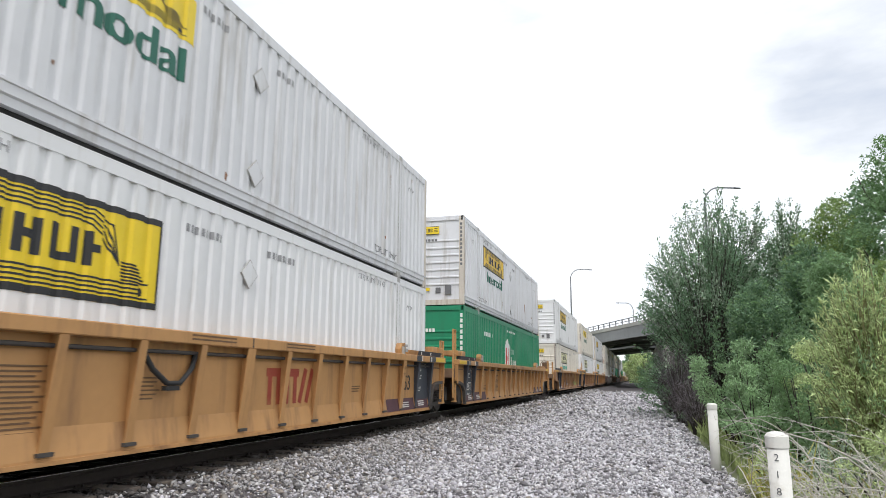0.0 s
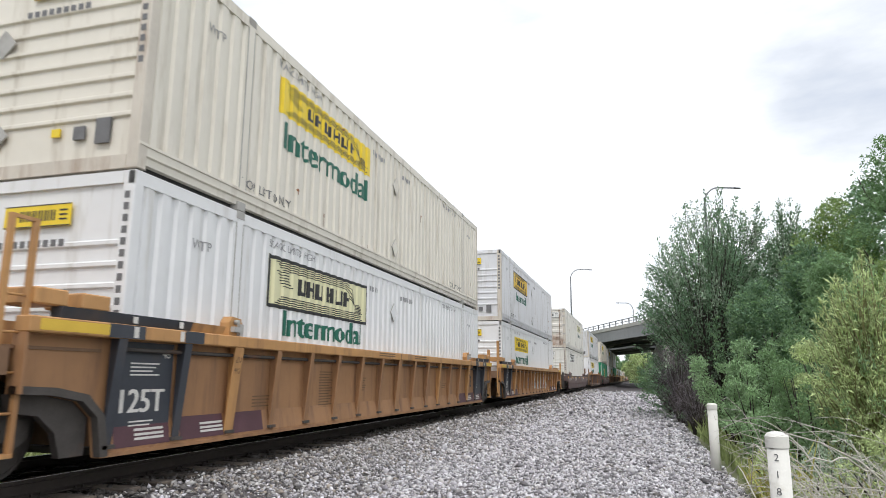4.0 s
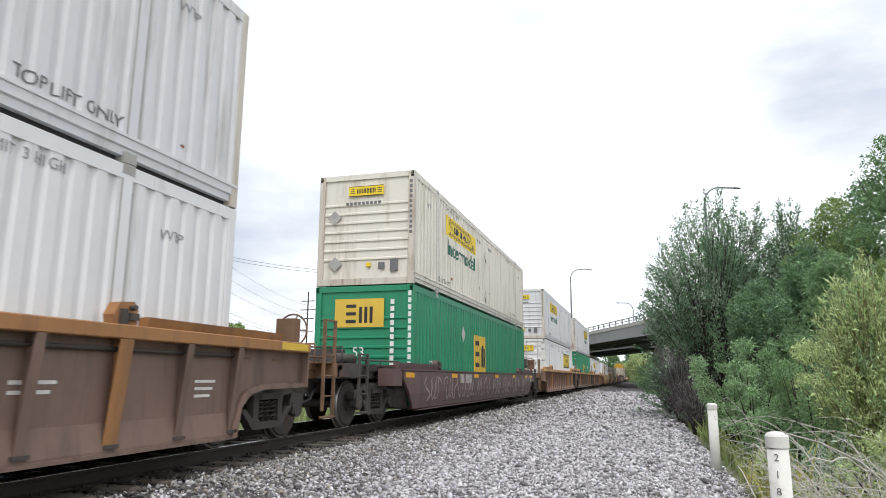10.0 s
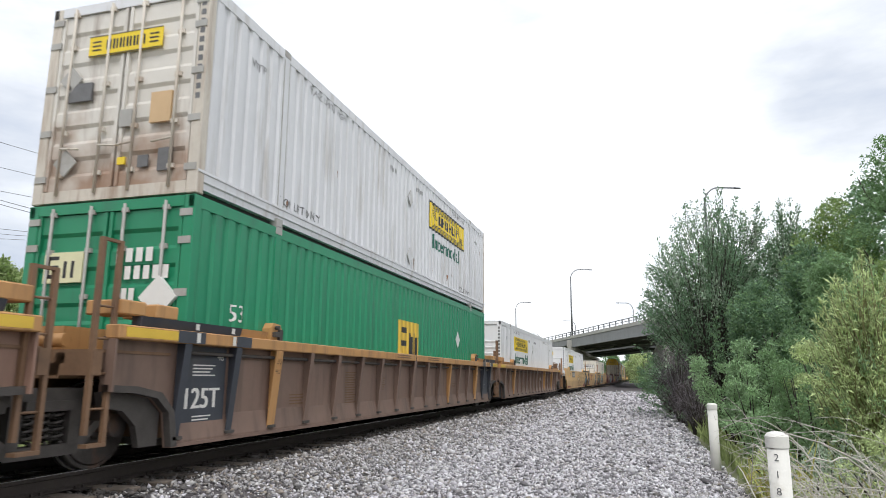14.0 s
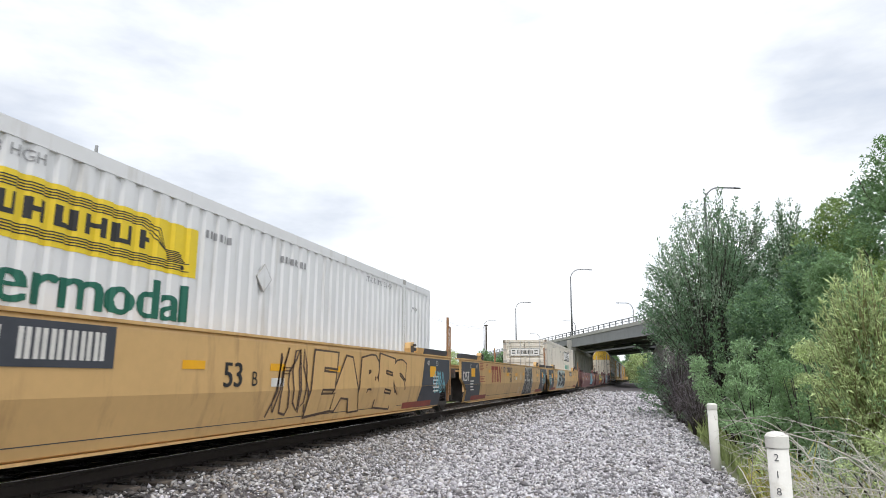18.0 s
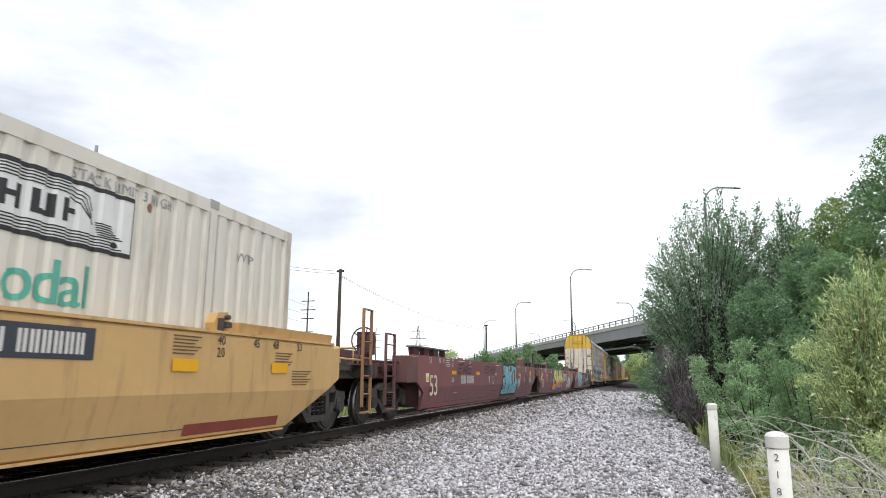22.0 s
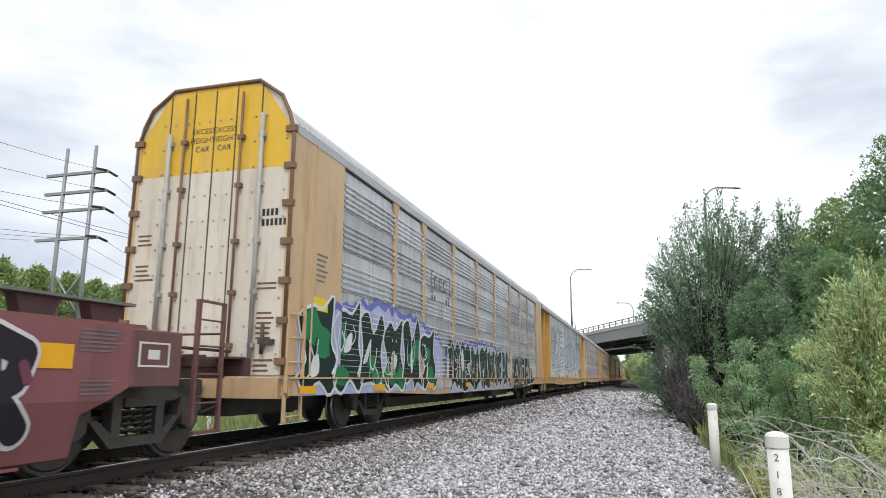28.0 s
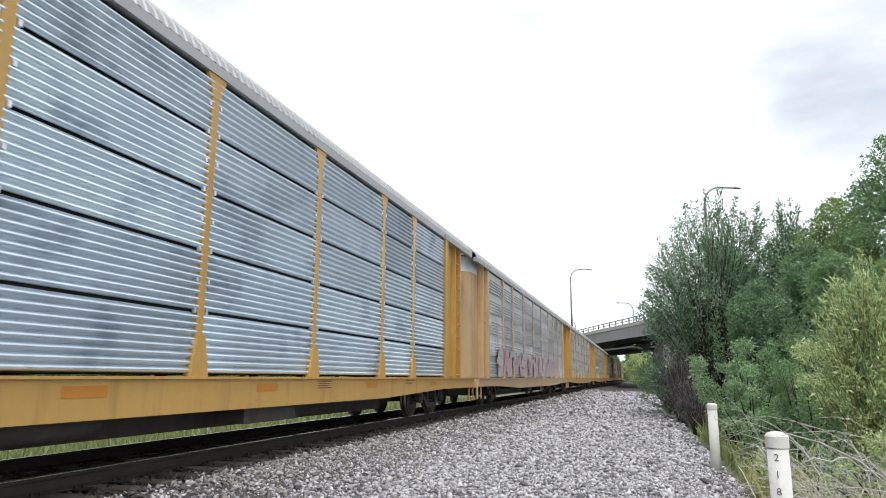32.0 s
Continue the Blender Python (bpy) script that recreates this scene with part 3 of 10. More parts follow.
def side_frame_mesh():
    """Cast frame with a spring window, bearing ends and a dropped lower arm."""
    bm = bm_new()
    out = [(-1.12, 0.56), (-1.10, 0.70), (-0.72, 0.74), (-0.45, 0.86), (0.45, 0.86), (0.72, 0.74), (1.10, 0.70), (1.12, 0.56), (0.98, 0.54), (0.96, 0.50), (0.82, 0.50), (0.80, 0.56), (0.66, 0.50), (0.40, 0.22), (-0.40, 0.22), (-0.66, 0.50), (-0.80, 0.56), (-0.82, 0.50), (-0.96, 0.50), (-0.98, 0.54)]
    win = [(-0.27, 0.34), (0.27, 0.34), (0.27, 0.72), (-0.27, 0.72)]
    x0, x1 = 0.93, 1.06
    # four arms round the spring window and two triangular openings
    arms = [[out[k] for k in (0, 1, 2, 15, 16, 17, 18, 19)], [out[k] for k in (5, 6, 7, 8, 9, 10, 11, 12)], [(-0.72, 0.74), (-0.45, 0.86), (0.45, 0.86), (0.72, 0.74), (0.60, 0.70), (-0.60, 0.70)], [(-0.72, 0.52), (-0.40, 0.22), (0.40, 0.22), (0.72, 0.52), (0.60, 0.52), (0.34, 0.33), (-0.34, 0.33), (-0.60, 0.52)], [(-0.40, 0.31), (-0.27, 0.31), (-0.27, 0.74), (-0.40, 0.74)], [(0.27, 0.31), (0.40, 0.31), (0.40, 0.74), (0.27, 0.74)]]
    for k, a in enumerate(arms):
        prism(bm, a, "x", x0 + 0.004 * k, x1 + 0.004 * k)
    for s in (-1, 1):
        tube(bm, (0.98, s * 0.89, 0.46), (1.10, s * 0.89, 0.46), 0.12, n=16)
        box(bm, 0.95, 1.08, s * 0.89 - 0.15, s * 0.89 + 0.15, 0.40, 0.585)
    return mesh_of("side_frame", bm, M["steel"])


def spring_mesh():
    bm = bm_new()
    for yy in (-0.17, 0.0, 0.17):
        prev = None
        for i in range(37):
            a = i * math.pi / 4
            p = Vector((1.0 + 0.072 * math.cos(a), yy + 0.072 * math.sin(a), 0.34 + 0.30 * i / 36))
            if prev is not None:
                tube(bm, prev, p, 0.016, n=5, caps=False)
            prev = p
    box(bm, 0.88, 1.12, -0.27, 0.27, 0.645, 0.74)
    return mesh_of("spring_group", bm, M["steel"])


WHEELSET, FRAME, SPRING = wheelset_mesh(), side_frame_mesh(), spring_mesh()
BOLSTER = mesh_of("bolster", box(box(bm_new(), -1.0, 1.0, -0.2, 0.2, 0.66, 0.84), -0.85, 0.85, -0.62, 0.62, 0.50, 0.55), M["steel"])
WHEELS = []


def truck(parent, y):
    t = part("truck", BOLSTER, None, parent, "grimy cast-steel truck", at=pose(0, y, 0))
    for s in (0, 180):
        part("side_frame", FRAME, None, t, at=pose(0, 0, 0, 0, 0, s))
        part("spring", SPRING, None, t, at=pose(0, 0, 0, 0, 0, s))
    for s in (-0.89, 0.89):
        w = part("wheelset", WHEELSET, None, t, at=pose(0, s, 0.46))
        WHEELS.append((w, s))
    return t


# ---- well cars ----
def coupler(parent, y, s):
    bm = box(bm_new(), -0.09, 0.09, min(y, y + s * 0.75), max(y, y + s * 0.75), 0.72, 0.90)
    box(bm, -0.17, 0.17, min(y + s * 0.62, y + s * 0.95), max(y + s * 0.62, y + s * 0.95), 0.70, 0.94)
    prism(bm, [(0.05, y + s * 0.9), (0.17, y + s * 0.9), (0.17, y + s * 1.12), (0.09, y + s * 1.12)], "z", 0.71, 0.93)
    part("coupler", bm, M["steel"], parent)
    bm = bm_new()
    pts = [Vector((0.35, y + s * 0.1, 0.85)), Vector((0.38, y + s * 0.4, 0.55)), Vector((0.3, y + s * 0.75, 0.45)), Vector((0.2, y + s * 1.0, 0.62))]
    pipe(bm, pts, 0.028)
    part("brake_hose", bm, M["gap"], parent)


def ladder(parent, x, y, z0, z1, paint, wide=0.42, along=True, tall=0.0):
    """Grab-iron ladder: two stiles and rungs; tall: a hoop above."""
    bm = bm_new()
    w = wide / 2
    a, b = ((x, y - w), (x, y + w)) if along else ((x - w, y), (x + w, y))
    for q in (a, b):
        box(bm, q[0] - 0.022, q[0] + 0.022, q[1] - 0.022, q[1] + 0.022, z0, z1 + tall)
    z = z0 + 0.08
    while z < z1:
        tube(bm, (a[0], a[1], z), (b[0], b[1], z), 0.013, n=6)
        z += 0.36
    part("ladder", bm, paint, parent)


def hand_brake(parent, x, y, z, s, paint):
    bm = bm_new()
    n = 20
    for i in range(n):
        a, b = 2 * math.pi * i / n, 2 * math.pi * (i + 1) / n
        tube(bm, (x + 0.27 * math.cos(a), y, z + 0.27 * math.sin(a)), (x + 0.27 * math.cos(b), y, z + 0.27 * math.sin(b)), 0.016, n=5, caps=False)
    for i in range(5):
        a = 2 * math.pi * i / 5
        tube(bm, (x, y + 0.05 * s, z), (x + 0.27 * math.cos(a), y, z + 0.27 * math.sin(a)), 0.012, n=5)
    box(bm, x - 0.17, x + 0.17, min(y + s * 0.05, y + s * 0.25), max(y + s * 0.05, y + s * 0.25), z - 0.3, z + 0.18)
    box(bm, x - 0.06, x + 0.06, min(y + s * 0.1, y + s * 0.2), max(y + s * 0.1, y + s * 0.2), 1.2, z - 0.25)
    part("hand_brake", bm, paint, parent, "hand-brake wheel on its gear box")


def end_ladder(car, x, y, paint, z1=1.95, w=0.20):
    """Side ladder by the end step: two stiles closed by a hoop, with rungs and a stirrup."""
    bm = bm_new()
    for k in (-1, 1):
        box(bm, x - 0.024, x + 0.024, y + k * w - 0.024, y + k * w + 0.024, 0.42 if k < 0 else 0.30, z1)
    box(bm, x - 0.02, x + 0.02, y - w, y + w, z1 - 0.03, z1)
    box(bm, x - 0.05, x + 0.05, y - w, y + w, 0.30, 0.335)
    for z in (0.66, 1.0, 1.34, 1.66):
        if z > z1:
            break
        tube(bm, (x, y - w, z), (x, y + w, z), 0.013, n=6)
    part("ladder", bm, paint, car)


def tall_posts(car, y, paint, z1=2.62):
    for x in (1.40, -1.40):
        bm = box(bm_new(), x - 0.03, x + 0.03, y - 0.15, y - 0.10, 0.36, z1)
        box(bm, x - 0.02, x + 0.02, y + 0.11, y + 0.14, 0.50, z1 - 0.25)
        box(bm, x - 0.02, x + 0.02, y - 0.13, y + 0.13, z1 - 0.27, z1 - 0.24)
        for z in (0.70, 1.05, 1.40, 1.75, 2.1):
            tube(bm, (x, y - 0.12, z), (x, y + 0.12, z), 0.013, n=6)
        part("guard_post", bm, paint, car, "tall ladder-like guard post")


def joint_ladder(car, paint):
    """A wide ladder at the joint whose two stiles rise into tall narrow loops."""
    for x in (1.45, -1.45):
        bm = bm_new()
        for y in (8.92, 9.40):
            box(bm, x - 0.011, x + 0.011, y - 0.075, y - 0.053, 1.35, 2.15)
            box(bm, x - 0.014, x + 0.014, y + 0.047, y + 0.075, 0.86, 2.15)
            box(bm, x - 0.011, x + 0.011, y - 0.075, y + 0.075, 2.15, 2.172)
        for z in (0.88, 1.16, 1.38):
            box(bm, x - 0.02, x + 0.02, 8.945, 9.375, z - 0.014, z + 0.014)
        box(bm, x - 0.10, x - 0.022, 8.9, 9.42, 1.25, 1.29)
        part("joint_ladder", bm, paint, car, "grey steel ladder with tall stiles")


def car_end(car, s, coupled, paint, dark, top, style):
    """The platform over a truck: s = -1 near end, 1 far end. coupled: a coupler end, else the joint to the next unit."""
    y0, y1 = 8.32, (11.35 if coupled else 9.55)
    a, b = min(s * y0, s * y1), max(s * y0, s * y1)
    bm = box(bm_new(), -1.0, 1.0, a, b, 0.95, 1.10)
    box(bm, -0.28, 0.28, a, b, 0.66, 0.95)
    for x in (-1.0, 1.0):
        box(bm, x - 0.06, x + 0.06, a, b, 1.10, 1.20)
    e = s * (y1 - 0.06)
    box(bm, -1.40, 1.40, e - 0.06, e + 0.06, 0.98, 1.22)
    part("end_platform", bm, dark, car)
    for k in range(4):
        y = a + 0.2 + (b - a - 0.4) * k / 3
        part("walkway_plank", box(bm_new(), -1.36, 1.36, y - 0.14, y + 0.14, 1.205, 1.235), dark, car)
    part("well_bulkhead", box(bm_new(), -1.30, 1.30, s * 8.30 - 0.03, s * 8.30 + 0.03, 0.30, 1.15), dark, car)
    rail = M["endbrown"] if style == "ribbed_brown" else dark if style in ("fec", "maroon") else paint
    if coupled:
        for x in (1.37, -1.37):
            if style == "maroon":
                end_ladder(car, x, s * 10.45, M["maroonbrown"], 1.9, 0.26)
            else:
                end_ladder(car, x, s * (y1 - 0.28), M["tanbrown"] if style == "smooth" else rail, 2.3 if style == "smooth" else 1.42 if style == "fec" else 1.95)
        coupler(car, s * (y1 - 0.45), s)
        part("brake_box", box(bm_new(), -0.55, 0.05, s * 9.4 - 0.35, s * 9.4 + 0.35, 1.26, 1.58), dark, car)
        part("air_reservoir", tube(bm_new(), (0.35, s * 9.8 - 0.5, 1.36), (0.35, s * 9.8 + 0.5, 1.36), 0.12, n=14), dark, car)
        bm = tube(bm_new(), (1.30, s * 8.9, 1.32), (1.30, s * 11.0, 1.30), 0.02, n=6)
        for y in (9.2, 10.0, 10.8):
            tube(bm, (1.30, s * y, 1.23), (1.30, s * y, 1.32), 0.014, n=5)
        part("grab_rail", bm, rail, car)
        bm = tube(bm_new(), (-1.3, s * (y1 - 0.1), 1.55), (1.0, s * (y1 - 0.1), 1.55), 0.016, n=6)
        for x in (-1.3, -0.1, 1.0):
            tube(bm, (x, s * (y1 - 0.1), 1.22), (x, s * (y1 - 0.1), 1.55), 0.014, n=5)
        part("end_rail", bm, rail, car)
        if (s < 0 and style != "fec") or (s > 0 and style in ("fec", "ribbed_brown")):
            hand_brake(car, 0.85, s * 10.7, 1.75, -s, M["endbrown"] if style == "ribbed_brown" else dark if style != "smooth" else M["endbrown"])
    else:
        part("joint_cover", box(bm_new(), -0.6, 0.6, s * 8.85 - 0.3, s * 8.85 + 0.3, 1.24, 1.50), paint, car)
        part("draft_pipe", tube(bm_new(), (-0.8, s * 9.3, 1.34), (0.8, s * 9.3, 1.34), 0.07, n=8), paint, car)
        if style == "smooth" and s > 0:
            tall_posts(car, 9.42, M["tanbrown"])
        elif style == "maroon" and s > 0:
            joint_ladder(car, M["steel"])
        elif style not in ("smooth", "maroon"):
            for x in (1.37, -1.37):
                end_ladder(car, x, s * 9.42, rail, 2.35 if s < 0 else 1.95, 0.12)


def ribbed_car(label, paint, near, far, chord=None, black_ends=True, stripe=False):
    """Well car with outside ribs; near, far: 'c' coupler end with its own truck, 't' joint with the shared truck, 'j' joint carried by the next unit."""
    car = thing("well_car", label, "railcar", "train cars")
    top, dark = 1.49, M["endbrown"]
    sides = (-1, 1) if black_ends is True else (-1,) if black_ends == "near" else (1,) if black_ends == "far" else ()

    def reach(e):
        return 10.15 if e == "c" else 9.35

    ya, yb = -reach(near), reach(far)
    outline = [(-8.34, 0.26), (8.34, 0.26), (8.42, 0.58), (8.62, 0.74), (8.95, 0.80), (yb, 0.82), (yb, 1.37), (ya, 1.37), (ya, 0.82), (-8.95, 0.80), (-8.62, 0.74), (-8.42, 0.58)]
    for s in (1, -1):
        x0, x1 = sorted((s * 1.315, s * 1.345))
        part("side_plate", prism(bm_new(), outline, "x", x0, x1), paint, car)
        bm = prism(bm_new(), [(s * 1.345, 0.53), (s * 1.395, 0.31), (s * 1.395, 0.285), (s * 1.345, 0.50)], "y", -8.34, 8.34)
        part("foot_plate", bm, paint, car)
        for e, y in ((-1, ya), (1, yb)):
            arch = [(8.34, 0.26), (8.42, 0.58), (8.62, 0.74), (8.95, 0.80), (abs(y), 0.82), (abs(y), 0.89), (8.93, 0.87), (8.55, 0.80), (8.33, 0.60), (8.24, 0.26)]
            part("arch_flange", prism(bm_new(), [(e * p, z) for p, z in arch], "x", *sorted((s * 1.345, s * 1.43))), M["steel"] if abs(y) < 10 else paint, car)
            part("end_gusset", prism(bm_new(), [(e * (abs(y) - 0.03), 0.82), (e * abs(y), 0.82), (e * abs(y), 1.345), (e * (abs(y) - 0.03), 1.345)], "x", *sorted((s * 1.345, s * 1.47))), paint, car)
        bm = box(bm_new(), *sorted((s * 1.32, s * 1.50)), ya, yb, 1.345, top)
        bmesh.ops.bevel(bm, geom=bm.edges[:], offset=0.012, segments=1, affect="EDGES")
        part("top_chord", bm, chord or paint, car)
        bm = box(bm_new(), *sorted((s * 1.30, s * 1.41)), -8.32, 8.32, 0.245, 0.285)
        part("bottom_chord", bm, paint, car)
        part("air_pipe", tube(bm_new(), (s * 1.395, -8.2, 1.245), (s * 1.395, 8.2, 1.245), 0.024, n=6), M["steel"], car)

    def rib_mesh(name, w):
        rib = prism(bm_new(), [(1.345, 0.30), (1.372, 0.30), (1.478, 1.345), (1.345, 1.345)], "y", -0.014, 0.014)
        v = [rib.verts.new(c) for c in ((1.375, -w, 0.30), (1.375, w, 0.30), (1.482, w, 1.345), (1.482, -w, 1.345), (1.388, -w, 0.30), (1.388, w, 0.30), (1.495, w, 1.345), (1.495, -w, 1.345))]
        for f in ((0, 3, 2, 1), (4, 5, 6, 7), (0, 1, 5, 4), (1, 2, 6, 5), (2, 3, 7, 6), (3, 0, 4, 7)):
            rib.faces.new([v[i] for i in f])
        return mesh_of(name, rib, paint)

    slim, wide = rib_mesh("rib", 0.055), rib_mesh("wide_rib", 0.095)
    slim2 = rib_mesh("rib", 0.055)
    slim2.materials[0] = chord or paint
    wide2 = rib_mesh("wide_rib", 0.095)
    wide2.materials[0] = chord or paint
    black = rib_mesh("rib", 0.06)
    black.materials[0] = M["black"]
    foot = mesh_of("rib_foot", box(bm_new(), 1.345, 1.43, -0.085, 0.085, 0.325, 0.355), M["steel"])
    for k in range(-8, 9):
        for turn in (0, 180):
            part("wide_rib" if abs(k) in (0, 6) else "rib", wide if k == 0 else wide2 if abs(k) == 6 else black if abs(k) >= 7 and (1 if k > 0 else -1) in sides else slim2 if k == 3 else slim, None, car, at=pose(0, k * 1.03, 0, 0, 0, turn))
        part("rib_foot", foot, None, car, at=pose(0, k * 1.03, 0))
    part("chord_splice", box(bm_new(), 1.498, 1.504, -0.012, 0.012, 1.35, 1.485), M["steel"], car)
    for k in range(9):
        part("floor_beam", box(bm_new(), -1.31, 1.31, -8.18 + k * 2.0, -7.82 + k * 2.0, 0.255, 0.32), M["steel"], car)
    if black_ends:
        for e in sides:
            y0, y1 = sorted((e * 7.30, e * 8.18))
            part("stencil_panel", box(bm_new(), 1.346, 1.359, y0, y1, 0.36, 1.33), M["black"], car, "black stencil panel")
        for e in sides:
            # black paint over the chord, with two pale ticks
            for y0, y1 in ((6.95, 7.30), (7.95, 8.45)):
                part("chord_patch", box(bm_new(), 1.5005, 1.5035, *sorted((e * y0, e * y1)), 1.35, 1.485), M["black"], car, "black painted chord")
            bm = bm_new()
            for y in (7.32, 8.05):
                side_bar(bm, *sorted((e * y, e * (y + 0.07))), 1.36, 1.475, 1.5045)
                side_bar(bm, *sorted((e * y, e * (y + 0.07))), top + 0.02, top + 0.09, 1.478)
            part("chord_mark", bm, M["chalk"], car)
    if stripe:
        for s in (-1, 1):
            bm = bm_new()
            for y0, y1 in ((5.35, 6.1), (6.28, 7.12), (7.3, 8.14)):
                pts = [(1.3495, 0.53), (1.3985, 0.315)]
                v = [bm.verts.new(c) for c in ((pts[0][0], s * y0, 0.53), (pts[0][0], s * y1, 0.53), (pts[1][0], s * y1, 0.315), (pts[1][0], s * y0, 0.315))]
                bm.faces.new(v)
            part("dip_stripe", bm, M["plum"], car, "dull purple stripe along the foot")
            bm = bm_new()
            for y0 in (6.3, 7.4):
                for z, x in ((0.44, 1.3735), (0.40, 1.383), (0.365, 1.391)):
                    side_bar(bm, s * y0, s * (y0 + 0.45), z, z + 0.022, x)
            part("stencil_note", bm, M["chalk"], car)
    for y0, y1 in ((ya + 0.1, ya + 0.9), (yb - 0.9, yb - 0.1)):
        part("reflector_strip", box(bm_new(), 1.4995, 1.5035, y0, y1, 1.37, 1.47), M["oyellow2"], car)
    for e, k, y in ((-1, near, ya), (1, far, yb)):
        if k != "c":
            # dark wheel guards and two boxes on the deck over the shared truck
            guard = [(8.42, 0.28), (8.42, 0.58), (8.62, 0.74), (8.95, 0.80), (9.30, 0.82), (9.26, 0.66), (8.98, 0.62), (8.78, 0.48), (8.70, 0.28)]
            for t in (1, -1):
                part("wheel_guard", prism(bm_new(), [(e * p, z) for p, z in guard], "x", *sorted((t * 1.22, t * 1.30))), M["steel"], car)
                for p in (8.40, 8.92):
                    bm = box(bm_new(), *sorted((t * 0.98, t * 1.44)), *sorted((e * p, e * (p + 0.36))), top + 0.108, top + 0.26)
                    bmesh.ops.bevel(bm, geom=bm.edges[:], offset=0.014, segments=1, affect="EDGES")
                    part("deck_box", bm, chord or paint, car)
    deeper = set()
    for ob in car.children:
        if ob.data not in deeper and ob.name.split(".")[0] in ("side_plate", "foot_plate", "arch_flange", "rib", "wide_rib", "rib_foot", "bottom_chord", "floor_beam", "stencil_panel", "dip_stripe", "wheel_guard", "stencil_note"):
            deeper.add(ob.data)
            for v in ob.data.vertices:
                if v.co.z < 0.58:
                    v.co.z -= 0.055 * min(1.0, (0.58 - v.co.z) / 0.26)
    finish_car(car, near, far, chord or paint, dark, top, "ribbed_brown" if paint in (M["brown"], M["brown2"]) else "ribbed", 0.10, sides)
    return car


def finish_car(car, near, far, paint, dark, top, style, guide, sides=()):
    car_end(car, -1, near == "c", paint, dark, top, style)
    car_end(car, 1, far == "c", paint, dark, top, style)
    for end, y in ((near, -9.67), (far, 9.67 if far == "c" else 9.9)):
        if end in "ct":
            truck(car, y if end == "c" else math.copysign(9.9, y))
    # container guides over the ends
    for s, e in ((-1, near), (1, far)) if style != "maroon" else ():
        for t in (-1, 1):
            bm = prism(bm_new(), [(6.06, -0.02), (6.03, 0.10), (6.10, 0.23), (6.30, 0.25), (6.36, 0.17), (6.36, -0.02)], "x", -0.11, 0.03)
            for v in bm.verts:
                v.co = Vector((t * (1.40 + v.co.x), s * v.co.y, top + v.co.z))
            g = part("corner_guide", bm, paint, car)
            bm = box(bm_new(), *sorted((t * 1.43, t * 1.475)), *sorted((s * 6.10, s * 6.18)), top - 0.10, top + 0.16)
            box(bm, *sorted((t * 1.43, t * 1.49)), *sorted((s * 6.20, s * 6.32)), top + 0.05, top + 0.12)
            tube(bm, (t * 1.44, s * 6.25, top + 0.18), (t * 1.50, s * 6.25, top + 0.18), 0.03, n=8)
            part("guide_latch", bm, M["rail_grey"] if style == "ribbed" else M["steel"], g)
            y1 = 9.3 if e == "c" else 9.0
            bm = bm_new()
            z = top + 0.004
            lo = [(1.33, z), (1.44, z), (1.475, z + guide), (1.33, z + guide)]
            prism(bm, [(t * x, q) for x, q in lo], "y", *sorted((s * 6.5, s * y1)))
            part("guide_rail", bm, paint, car)
            if style.startswith("ribbed") and s in sides:
                bm = prism(bm_new(), [(t * (1.33 + 0.004), z), (t * 1.444, z), (t * 1.479, z + guide + 0.004), (t * 1.33, z + guide + 0.004)], "y", *sorted((s * 7.15, s * (y1 + 0.004))))
                part("rail_cover", bm, M["black"], car, "black painted rail end")


